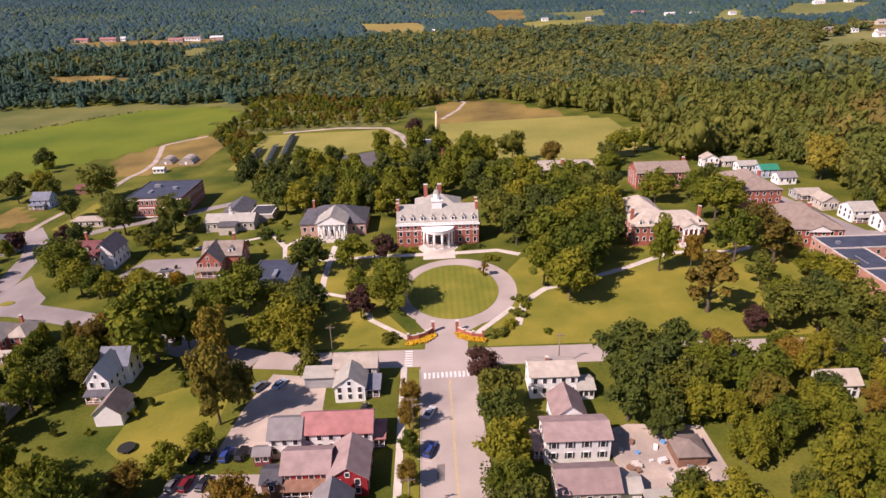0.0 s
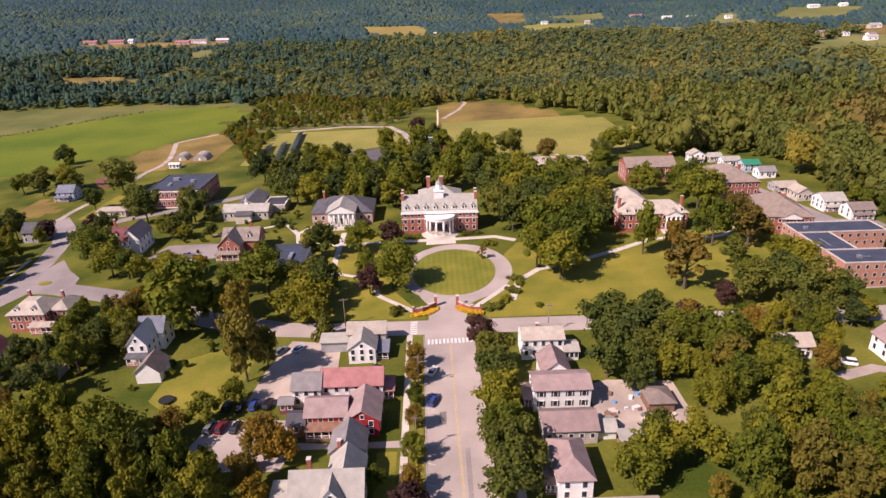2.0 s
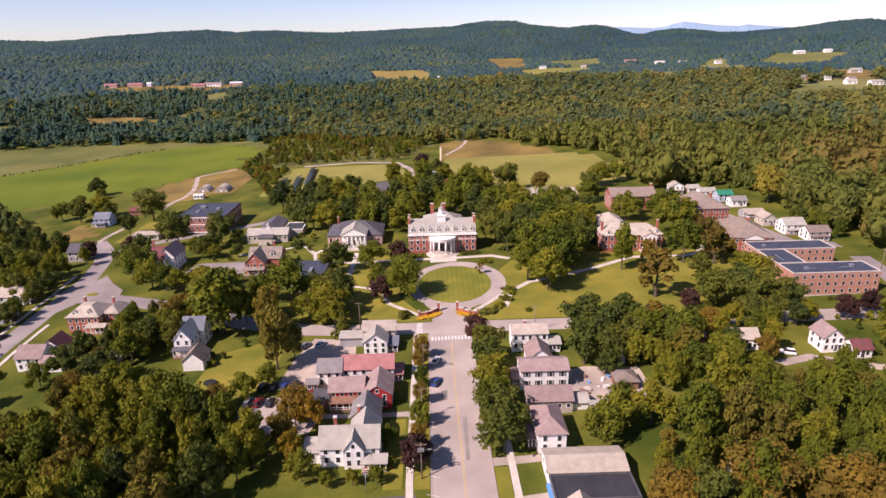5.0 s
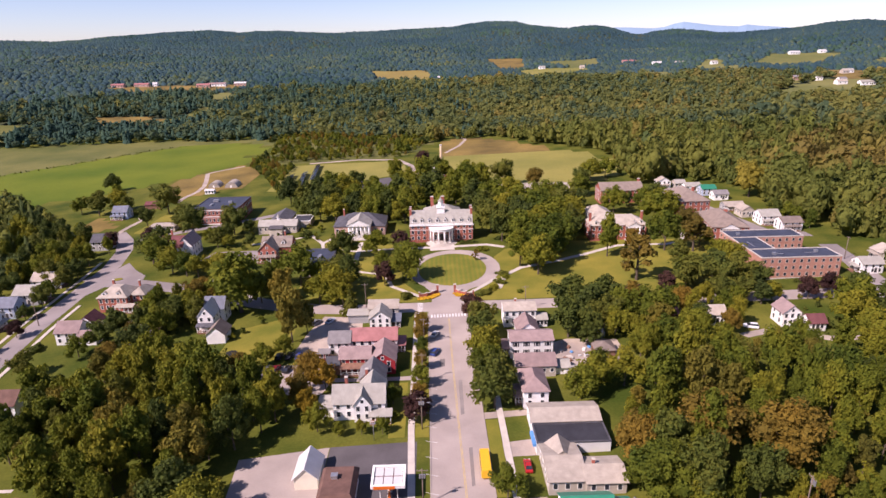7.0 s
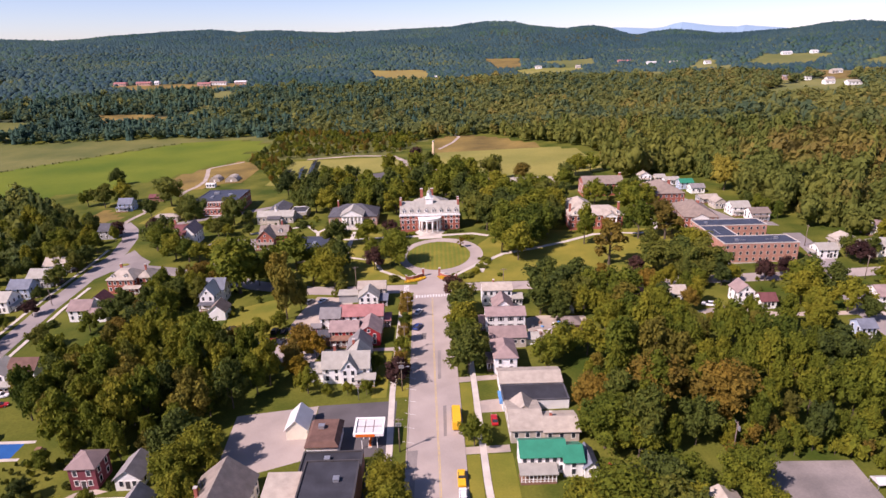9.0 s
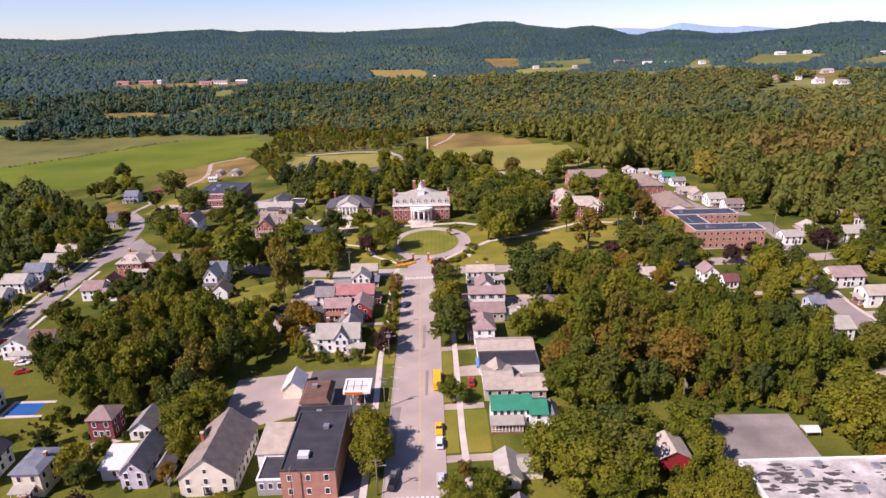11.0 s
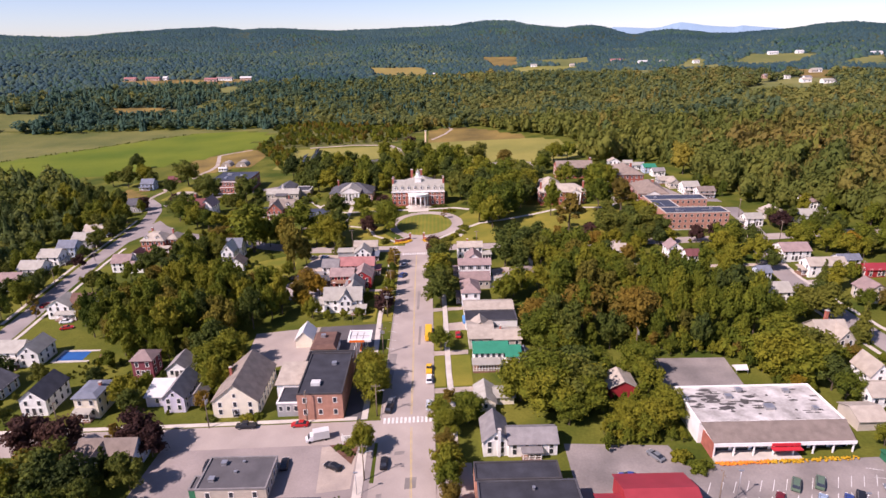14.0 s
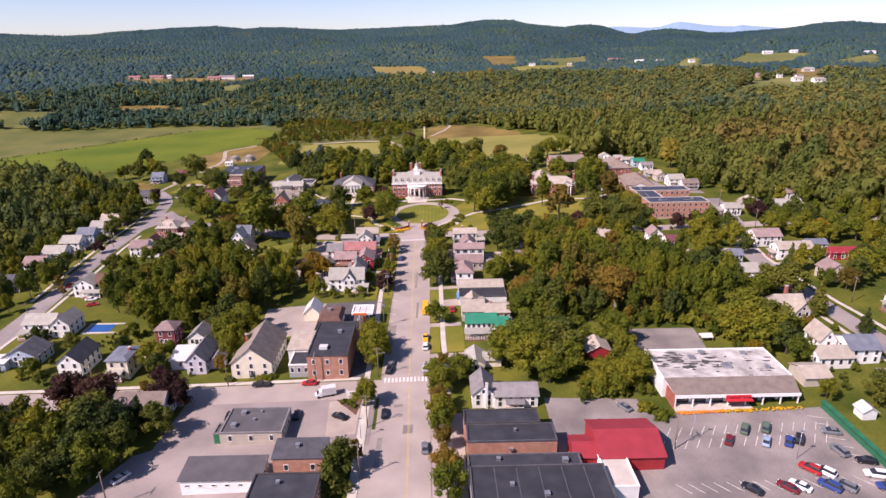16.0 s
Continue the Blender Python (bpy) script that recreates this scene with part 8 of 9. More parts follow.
# from here outward the woods use the haze-tinted leaf colours
wood("middle_woods", 6, 8.2, 640, 1150, FORMS_FAR, 10.5, (LEAF_HAZE_SPRUCE, M_HAZE_DEEP, M_HAZE_GREEN, M_HAZE_OLIVE), (0.1, 0.26, 0.4, 0.24), "dense mixed woodland beyond the fields", 42, -180.0, 180.0, 0.1, 1.3, 0.18, turning=0.16, dark_west=0.34)
wood("hill_woods", 7, 9.4, 1150, 2000, FORMS_HILL, 10, (LEAF_HAZE_SPRUCE, LEAF_HAZE_RIDGE, LEAF_HAZE_HILLSIDE, M_HAZE_GREEN), (0.28, 0.32, 0.28, 0.12), "wooded lower hillside", 39, -180.0, 180.0, 0.05, 1.5, 0.15, 0.18)
wood("ridge_woods", 8, 13, 2000, 3150, FORMS_RIDGE, 9, (LEAF_HAZE_SPRUCE, LEAF_HAZE_RIDGE, LEAF_HAZE_HILLSIDE), (0.3, 0.58, 0.12), "wooded ridge on the skyline", 38, -180.0, 180.0, 0.0, 2.0, 0.2, 0.2)


# ---- far mountain, blue haze painted as its base colour ----
HAZE_HILL = mat("distant_hazed_hill", (0.2, 0.3, 0.4), 1.0, 0.05, 0.002, 0.01, 0.0, place=True)
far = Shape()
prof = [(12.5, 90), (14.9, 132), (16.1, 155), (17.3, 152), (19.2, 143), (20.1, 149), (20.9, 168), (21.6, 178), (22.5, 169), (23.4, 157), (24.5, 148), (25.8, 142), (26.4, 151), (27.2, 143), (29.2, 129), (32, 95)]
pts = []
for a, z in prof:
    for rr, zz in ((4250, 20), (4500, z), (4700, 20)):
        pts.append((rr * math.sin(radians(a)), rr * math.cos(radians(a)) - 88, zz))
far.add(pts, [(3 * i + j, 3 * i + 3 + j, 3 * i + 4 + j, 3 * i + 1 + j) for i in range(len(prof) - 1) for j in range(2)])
setting("backdrop_mountain", far, "distant mountain in painted blue haze on the skyline", HAZE_HILL)


grove("scrub", "olive and tawny scrub and young trees beyond the meadow", SCRUB, 350, 4.0, 9.5, ["sap0", "sap0", "bushh0", "sapr0", "sap0", "bushg0"], 4.2)
grove("lot_hedge", "dense green hedge behind an empty lot", [(70, 24), (98, 23), (103, 14), (108, 12), (104, 28), (72, 33)], 52, 3.0, 7.5, ["sap0", "sap0", "bushg0", "sapr0"], 3.0)
grove("lot_hedge", "rank shrubs beside an empty lot", [(104.5, -2), (112, -2), (112, 12), (105, 12)], 20, 2.4, 5.0, ["sap0", "bushg0"], 2.6)
grove("back_shrubs", "rank green shrubs beside the supermarket", [(50, -20), (71, -18), (71.5, 0), (54, 0)], 44, 2.4, 5.4, ["sap0", "sap0", "bushg0"], 2.6)
grove("garden_shrubs", "green garden beds beside a swimming pool", [(-107, 25), (-92, 27), (-92, 36), (-101, 37), (-107, 35)], 24, 1.0, 2.2, ["bushg0", "bushh0"], 1.9)
grove("east_street_trees", "shade trees round the east street houses", [(174, 64), (224, 56), (226, 150), (205, 160), (178, 156), (176, 110)], 24, 8, 14, ["oak0", "oak1", "dark1", "tall0", "oak3", "dark2"], 7.5)
grove("garden_shrubs", "low garden shrubs round the south street houses", [(-136, 1.6), (-53, 1.6), (-53, 30), (-76, 36), (-100, 42), (-108, 22), (-136, 22)], 46, 1.4, 3.0, ["bushh0", "bushg0"], 3.0)
grove("garden_shrubs", "low garden shrubs round the far street houses", [(120, -28), (158, -28), (160, 128), (128, 128), (122, 96), (140, 60)], 60, 1.4, 3.4, ["bushh0", "bushg0"], 4.0)
grove("garden_shrubs", "low garden shrubs round the bend street houses", [(-140, 104), (-118, 62), (-116, 104), (-80, 112), (-60, 136), (-92, 150), (-116, 156), (-136, 140)], 50, 1.4, 3.2, ["bushh0", "bushg0"], 3.4)
grove("garden_shrubs", "scattered shrubs on the campus grounds", [(-118, 200), (-62, 200), (-62, 250), (-98, 262), (-150, 258), (-128, 222)], 40, 1.4, 3.4, ["bushh0", "bushg0"], 4.0)
grove("field_edge_shrubs", "rough bushes and young trees at the meadow's edge", [(-134, 395), (-118, 350), (-106, 330), (-100, 345), (-120, 392), (-122, 440), (-166, 470), (-160, 440)], 80, 3.0, 8.0, ["bushh0", "sap0", "sap0", "bushg0", "sapr0"], 4.0)
grove("rowhouse_trees", "small trees behind the row of white houses", [(178, 204), (183, 206), (180, 216), (178, 236), (174, 240), (173.5, 226)], 7, 6, 11, ["oak0", "dark1", "oak3", "tall0"], 4.6)


# ---- campus gate, stack, greenhouses, panels ----
def gate_wall(pts, label):
    """A curved brick wing wall with piers and pale caps."""
    g = thing("gate_wall", label, "gate wall", pts[0][0], pts[0][1], "campus gate")
    ox, oy = pts[0]
    oz = float(gz(ox, oy))
    for i, (x, y) in enumerate(pts):
        h = (3.4, 1.9, 1.9, 2.4)[min(i, 3)] if i in (0, len(pts) - 1) else 1.9
        w = 0.9 if i == 0 else 0.55
        p = part("pier", Shape().box(-w / 2, -w / 2, -0.5, w / 2, w / 2, h).mesh("pier", BRICK), g, loc=(x - ox, y - oy, float(gz(x, y)) - oz))
        part("cap", Shape().box(-w / 2 - 0.1, -w / 2 - 0.1, h, w / 2 + 0.1, w / 2 + 0.1, h + 0.2).mesh("cap", CONCRETE), p)
        if i:
            a = pts[i - 1]
            o = strip([a, (x, y)], 0.35)
            part("wall", Shape().prism([(u - ox, v - oy) for u, v in o], -0.5, 1.5).mesh("wall", BRICK), g)
            o = strip([a, (x, y)], 0.5)
            part("coping", Shape().prism([(u - ox, v - oy) for u, v in o], 1.5, 1.65).mesh("coping", CONCRETE), g)


gate_wall([(-3.0, 151.0), (-5.0, 148.6), (-7.4, 147.0), (-10.2, 146.6)], "curved brick gate wall beside the campus drive")
gate_wall([(4.0, 150.6), (6.0, 148.2), (8.4, 146.7), (11.2, 146.2)], "curved brick gate wall beside the campus drive")


def flower_bed(name, label, line, width, h, count, seed, material, spot=0.3):
    """Low blooms along a line."""
    rng = np.random.default_rng(seed)
    bv, bf = ico(1)
    vs, fs, n = [], [], 0
    pts = np.array(line, float)
    for i in range(count):
        t = rng.uniform(0, len(pts) - 1.001)
        k = int(t)
        p = pts[k] * (1 - t + k) + pts[k + 1] * (t - k) + rng.uniform(-width / 2, width / 2, 2)
        r = spot * rng.uniform(0.6, 1.3)
        vs.append(lump(bv, i, 0.5) * r + np.array([p[0], p[1], float(gz(p[0], p[1])) + h * rng.uniform(0.3, 1.0)]))
        fs += (bf + n).tolist()
        n += len(bv)
    return tagged(new(name, mesh_of(name, np.concatenate(vs).tolist(), fs, material)), label, "flower bed", "", "stuff")


flower_bed("flower_bed", "orange and yellow flower bed at the gate", [(-2.6, 148.8), (-5.6, 146.0), (-10.4, 144.8)], 2.0, 0.5, 260, 1, FLOWER)
flower_bed("flower_bed", "orange and yellow flower bed at the gate", [(4.0, 148.4), (7.0, 145.6), (11.6, 144.4)], 2.0, 0.5, 260, 2, FLOWER)
flower_bed("flower_display", "orange pumpkins and potted flowers before the store", [(74.8, -26.8), (87, -26.8)], 1.0, 0.5, 150, 3, mat("pumpkin_orange", (0.75, 0.22, 0.02), 0.6, 0.15, 2.0, 8.0, 0.1), 0.25)
flower_bed("flower_display", "yellow potted flowers before the store", [(86, -27.0), (94, -27.0), (107, -27.0)], 1.0, 0.6, 160, 4, FLOWER, 0.25)

stack = thing("smokestack", "tall tan brick smokestack of the heating plant", "smokestack", 2.6, 388)
part("shaft", Shape().tube((0, 0, -0.5), (0, 0, 20.5), 1.15, 0.75, 20).mesh("shaft", STACK_TAN, True), stack)
part("crown_ring", Shape().tube((0, 0, 20.5), (0, 0, 21.2), 0.95, 0.95, 20).mesh("crown_ring", CONCRETE), stack)
part("plinth", Shape().box(-1.7, -1.7, -0.5, 1.7, 1.7, 1.4).mesh("plinth", STACK_TAN), stack)


def greenhouse(x, y, w, d):
    g = thing("greenhouse", "white plastic hoop greenhouse at the field's edge", "greenhouse", x, y, "greenhouses")
    n = 12
    a = [(math.cos(math.pi * i / n) * w / 2, math.sin(math.pi * i / n) * w * 0.45) for i in range(n + 1)]
    v = [(u, 0, z) for u, z in a] + [(u, d, z) for u, z in a]
    part("cover", mesh_of("cover", v, [(i, i + 1, n + 2 + i, n + 1 + i) for i in range(n)] + [tuple(range(n + 1))[::-1], tuple(range(n + 1, 2 * n + 2))], R_TAN, False), g)
    for k in range(4):
        hv = [(u * f, d * k / 3 + e, z * f) for u, z in a for f, e in ((0.995, -0.06), (1.03, -0.06), (1.03, 0.06), (0.995, 0.06))]
        part("hoop", mesh_of("hoop", hv, [(4 * i + j, 4 * i + (j + 1) % 4, 4 * i + 4 + (j + 1) % 4, 4 * i + 4 + j) for i in range(n) for j in range(4)], METAL), g)
    part("door", Shape().box(-0.6, -0.06, 0, 0.6, -0.01, 2.0).mesh("door", TRIM), g)


greenhouse(-169.5, 374, 8.5, 10)
greenhouse(-155.5, 371, 9.5, 11)
sh = House("field_hut", "low white hut beside the greenhouses", "shed", -165.6, 354, "", WHITE, R_WHITE)
sh.block(-169, 354, -162.5, 358, 2.6, "gable", "x", 0.8, storeys=1, cols=3)


def solar_row(x0, y0, x1, y1, n):
    ob = thing("solar_array", "long dark solar array on metal legs in dry meadow", "solar array", x0, y0, "solar arrays")
    w = 4.4
    p = Shape().add([(-w / 2, -2.9, 1.0), (w / 2, -2.9, 2.6), (w / 2, 2.9, 2.6), (-w / 2, 2.9, 1.0), (-w / 2, -2.9, 1.1), (w / 2, -2.9, 2.7), (w / 2, 2.9, 2.7), (-w / 2, 2.9, 1.1)],
                    [(3, 2, 1, 0), (4, 5, 6, 7), (0, 1, 5, 4), (1, 2, 6, 5), (2, 3, 7, 6), (3, 0, 4, 7)]).mesh("panel", SOLAR)
    leg = Shape().box(-0.07, -0.07, -0.5, 0.07, 0.07, 1.75).mesh("leg", METAL)
    for i in range(n):
        t = (i + 0.5) / n
        at_ = ((x1 - x0) * t, (y1 - y0) * t, SLOPE * (x1 - x0) * t)
        part("panel", p, ob, loc=at_)
        part("leg", leg, ob, loc=at_)


solar_row(-111, 350, -116, 402, 8)
solar_row(-101, 352, -107, 407, 9)
solar_row(-96, 378, -101.5, 438, 10)


# ---- vehicles ----
PAINTS = {}


def paint(name, c):
    if name not in PAINTS:
        PAINTS[name] = mat("car_paint_" + name, c, 0.3, 0.04, 0.5, 5.0, 0.0, spec=0.5)
    return PAINTS[name]


for nm, c in (("red", (0.4, 0.02, 0.02)), ("white", (0.75, 0.75, 0.75)), ("black", (0.015, 0.015, 0.018)), ("blue", (0.03, 0.06, 0.22)), ("grey", (0.16, 0.17, 0.18)), ("silver", (0.5, 0.52, 0.54)), ("green", (0.1, 0.15, 0.1)), ("yellow", (0.75, 0.42, 0.02)), ("maroon", (0.16, 0.015, 0.02)), ("pale_blue", (0.3, 0.38, 0.48))):
    paint(nm, c)
CAR_MESH = {}


def loft(rows):
    """Closed body from cross-sections along x: rows of (x, half width, z low, z high)."""
    v, f = [], []
    for x, w, a, b in rows:
        v += [(x, -w, a), (x, w, a), (x, w, (a + b) / 2 + 0.1), (x, w * 0.9, b), (x, -w * 0.9, b), (x, -w, (a + b) / 2 + 0.1)]
    n = len(rows)
    for i in range(n - 1):
        for j in range(6):
            k = (j + 1) % 6
            f.append((6 * i + j, 6 * i + k, 6 * i + 6 + k, 6 * i + 6 + j))
    f += [tuple(range(6))[::-1], tuple(range(6 * n - 6, 6 * n))]
    return v, f


def car_meshes(style, color):
    key = (style, color)
    if key not in CAR_MESH:
        L = {"sedan": 4.6, "suv": 4.7, "pickup": 5.5}[style] / 2
        if style == "sedan":
            body = [(-L, 0.78, 0.4, 0.8), (-L + 0.25, 0.88, 0.28, 0.95), (-0.9, 0.9, 0.25, 0.98), (0.9, 0.9, 0.25, 0.95), (L - 0.3, 0.87, 0.28, 0.82), (L, 0.75, 0.4, 0.7)]
            cab = [(-1.75, 0.7, 0.93, 0.99), (-1.05, 0.68, 0.93, 1.42), (0.25, 0.66, 0.93, 1.44), (1.1, 0.74, 0.9, 0.98)]
        elif style == "suv":
            body = [(-L, 0.82, 0.45, 1.0), (-L + 0.2, 0.93, 0.32, 1.1), (0.9, 0.94, 0.3, 1.1), (L - 0.35, 0.9, 0.32, 1.0), (L, 0.8, 0.45, 0.85)]
            cab = [(-L + 0.15, 0.78, 1.08, 1.2), (-L + 0.45, 0.76, 1.08, 1.72), (0.3, 0.74, 1.08, 1.74), (1.15, 0.8, 1.05, 1.14)]
        else:
            body = [(-L, 0.9, 0.5, 1.05), (-L + 0.2, 0.95, 0.4, 1.1), (1.2, 0.95, 0.38, 1.1), (L - 0.3, 0.93, 0.4, 1.05), (L, 0.85, 0.5, 0.95)]
            cab = [(-0.55, 0.8, 1.08, 1.2), (-0.4, 0.78, 1.08, 1.8), (0.85, 0.76, 1.08, 1.82), (1.6, 0.82, 1.06, 1.14)]
        bd = mesh_of("body", *loft(body), PAINTS[color])
        gl = mesh_of("cabin_glass", *loft(cab), GLASS)
        xr = (cab[1][0], cab[2][0])
        zr = cab[1][3]
        rf = Shape().box(xr[0], -0.64, zr - 0.01, xr[1], 0.64, zr + 0.05).mesh("roof_panel", PAINTS[color])
        wh = Shape().tube((0, -0.11, 0), (0, 0.11, 0), 0.33, 0.33, 12).mesh("wheel", RUBBER)
        hub = Shape().tube((0, -0.125, 0), (0, 0.125, 0), 0.19, 0.19, 10).mesh("rim", METAL)
        lamp = Shape().box(-0.03, -0.2, -0.08, 0.03, 0.2, 0.08).mesh("headlight", TRIM)
        CAR_MESH[key] = (L, bd, gl, rf, wh, hub, lamp)
    return CAR_MESH[key]


COLOR_WORDS = {"pale_blue": "pale blue"}


def car(x, y, turn, style="sedan", color="grey", where="parked on asphalt"):
    L, bd, gl, rf, wh, hub, lamp = car_meshes(style, color)
    kind = {"sedan": "sedan car", "suv": "SUV", "pickup": "pickup truck"}[style]
    c = thing("pickup" if style == "pickup" else "car", "%s %s %s" % (COLOR_WORDS.get(color, color), kind, where), "truck" if style == "pickup" else "car", x, y, "parked vehicles", 0.05, turn)
    part("body", bd, c)
    part("cabin_glass", gl, c)
    part("roof_panel", rf, c)
    for sx in (-1, 1):
        for sy in (-1, 1):
            w = part("wheel", wh, c, loc=(sx * L * 0.62, sy * 0.82, 0.33))
            part("rim", hub, w)
        part("headlight", lamp, c, loc=(L - 0.06, sx * 0.58, 0.72))


def cars():
    for x, y, st, co in ((82.5, -38.6, "sedan", "maroon"), (88.2, -34.6, "suv", "green"), (93.6, -34.4, "suv", "green"), (91.0, -39.7, "sedan", "pale_blue"), (96.3, -40.1, "sedan", "blue"), (99.2, -39.4, "suv", "black")):
        car(x, y - 0.3, 57, st, co, "in the supermarket car park")
    for x, y, st, co, a in ((108.3, -37.4, "sedan", "grey", 165), (105.8, -44.6, "suv", "grey", 100), (109.6, -48.4, "sedan", "black", 165), (108.6, -53, "suv", "white", 165), (108.6, -57, "suv", "blue", 165)):
        car(x, y, a, st, co, "along the car park's edge")
    for x, y, st, co in ((79.8, -55.6, "sedan", "black"), (87.6, -55.6, "sedan", "maroon"), (90.4, -55.4, "sedan", "white"), (95.6, -50.2, "suv", "red"), (98.2, -51.4, "suv", "white"), (96.6, -55.8, "suv", "blue"), (99.8, -56, "suv", "grey")):
        car(x, y, 130, st, co, "in a slanted parking row")
    for x, y, a, st, co in (
            (61.5, -23.2, 120, "sedan", "grey"), (53.0, -29.9, 170, "sedan", "blue"), (-15.4, -21.6, 150, "sedan", "black"), (-3.2, -21.3, 90, "sedan", "black"), (-3.4, 1.6, 80, "suv", "black"),
            (-3.2, 4.8, 78, "sedan", "grey"), (8.0, -36.6, 90, "sedan", "grey"), (-64.6, -42.7, 60, "sedan", "silver"), (-41.4, -3.7, 180, "pickup", "black"), (-27.0, -4.0, 180, "sedan", "red"),
            (7.4, 21.2, 90, "pickup", "yellow"), (7.5, 15.6, 90, "suv", "white"), (7.6, 2.0, 90, "suv", "silver"), (-4.4, 113.4, 68, "sedan", "silver"), (-4.4, 100.8, 68, "suv", "blue"),
            (17.2, 43.2, 90, "sedan", "red"), (42.2, 21.6, 70, "sedan", "red"), (46.7, 21.0, 60, "suv", "black"), (-57.7, 95.4, 80, "suv", "grey"), (-55.0, 95.2, 80, "suv", "maroon"),
            (-51.4, 95.0, 80, "sedan", "black")):
        car(x, y, a, st, co, "parked beside the street" if abs(x) < 8 else "parked off the street")
    for x, y, a, st, co in (
            (-56.0, 103.4, 84, "suv", "black"), (-52.6, 103.2, 84, "sedan", "black"), (-49.2, 103.2, 84, "suv", "blue"), (-45.8, 103.2, 84, "suv", "black"), (-48.0, 128.0, 60, "suv", "grey"),
            (-43.0, 128.6, 60, "sedan", "pale_blue"), (102.0, 106.6, 160, "suv", "white"), (-114, 207.8, 10, "sedan", "black"), (-103.2, 206.2, 10, "sedan", "grey"), (-102, 200.4, 10, "suv", "white"),
            (-113, 200.8, 10, "sedan", "blue"), (-150, 86, 85, "sedan", "red"), (-128, 63.4, 20, "sedan", "red"), (-131.5, 69, 10, "sedan", "white"), (-163, 148, 82, "sedan", "black"),
            (-40, -19, 100, "suv", "maroon"), (-46, -19.5, 95, "suv", "black"), (-27.4, -20, 95, "sedan", "black"), (45.5, 1.8, 60, "suv", "black"), (-20, 116, 80, "sedan", "black")):
        car(x, y, a, st, co, "parked beside the street" if abs(x) < 8 else "parked off the street")


cars()
bus = thing("school_bus", "yellow school bus parked at the kerb", "bus", 7.1, 44.4, "", 0.05, 90)
yb = paint("yellow", ())
part("body", Shape().add(*loft([(-4.6, 1.15, 0.5, 2.7), (-4.4, 1.22, 0.45, 2.95), (3.0, 1.22, 0.45, 2.95), (3.2, 1.15, 0.5, 2.6)])).mesh("body", yb), bus)
part("hood", Shape().add(*loft([(3.2, 1.05, 0.5, 1.6), (4.5, 0.95, 0.5, 1.45), (4.7, 0.85, 0.6, 1.3)])).mesh("hood", yb), bus)
for i in range(8):
    for sy in (-1, 1):
        part("window", Shape().box(-4.0 + 0.86 * i, sy * 1.2 - 0.03, 1.75, -3.3 + 0.86 * i, sy * 1.2 + 0.03, 2.4).mesh("window", GLASS), bus)
part("windscreen", Shape().box(3.1, -0.95, 1.7, 3.22, 0.95, 2.5).mesh("windscreen", GLASS), bus)
for x in (-2.6, 3.6):
    for y in (-1.0, 1.0):
        part("wheel", Shape().tube((x, y - 0.14, 0.45), (x, y + 0.14, 0.45), 0.45, 0.45, 14).mesh("wheel", RUBBER), bus)
van = thing("box_van", "white box van on the side street", "van", -21, -10.4, "parked vehicles", 0.05, 196)
part("box", Shape().box(-2.9, -1.05, 0.7, 1.2, 1.05, 2.9).mesh("box", R_WHITE), van)
part("cab", Shape().add(*loft([(1.2, 0.95, 0.5, 2.1), (1.9, 0.95, 0.45, 2.0), (2.5, 0.92, 0.45, 1.25), (3.1, 0.88, 0.5, 1.1)])).mesh("cab", PAINTS["white"]), van)
part("windscreen", Shape().add([(2.0, -0.85, 1.95), (2.0, 0.85, 1.95), (2.56, 0.85, 1.3), (2.56, -0.85, 1.3), (1.9, -0.85, 1.9), (1.9, 0.85, 1.9), (2.4, 0.85, 1.2), (2.4, -0.85, 1.2)], [(0, 3, 2, 1), (4, 5, 6, 7), (0, 1, 5, 4), (1, 2, 6, 5), (2, 3, 7, 6), (3, 0, 4, 7)]).mesh("windscreen", GLASS), van)
for x in (-1.9, 2.2):
    for y in (-0.9, 0.9):
        part("wheel", Shape().tube((x, y - 0.12, 0.38), (x, y + 0.12, 0.38), 0.38, 0.38, 12).mesh("wheel", RUBBER), van)


# ---- poles, fences, pool ----
def utility_pole(x, y, h=10.0, turn=0.0, lamp=False, can=False):
    p = thing("utility_pole", "weathered wooden utility pole with crossarm", "utility pole", x, y, "utility poles", 0.0, turn)
    part("shaft", Shape().tube((0, 0, -0.6), (0, 0, h), 0.17, 0.11, 8).mesh("shaft", POLE_WOOD, True), p)
    part("crossarm", Shape().box(-1.2, -0.06, h - 0.7, 1.2, 0.06, h - 0.55).mesh("crossarm", POLE_WOOD), p)
    for u in (-1.1, -0.4, 0.4, 1.1):
        part("insulator", Shape().tube((u, 0, h - 0.55), (u, 0, h - 0.3), 0.06, 0.05, 6).mesh("insulator", METAL), p)
    if lamp:
        a = part("lamp_arm", Shape().tube((0, 0, h - 2.2), (1.8, 0, h - 1.8), 0.05, 0.04, 6).mesh("lamp_arm", METAL), p)
        part("lamp_head", Shape().box(1.6, -0.14, h - 1.95, 2.3, 0.14, h - 1.78).mesh("lamp_head", METAL), a)
    if can:
        for u in (-0.5, 0.0, 0.5):
            part("transformer", Shape().tube((u, -0.35, h - 2.2), (u, -0.35, h - 1.3), 0.22, 0.22, 10).mesh("transformer", METAL), p, "grey transformer can")


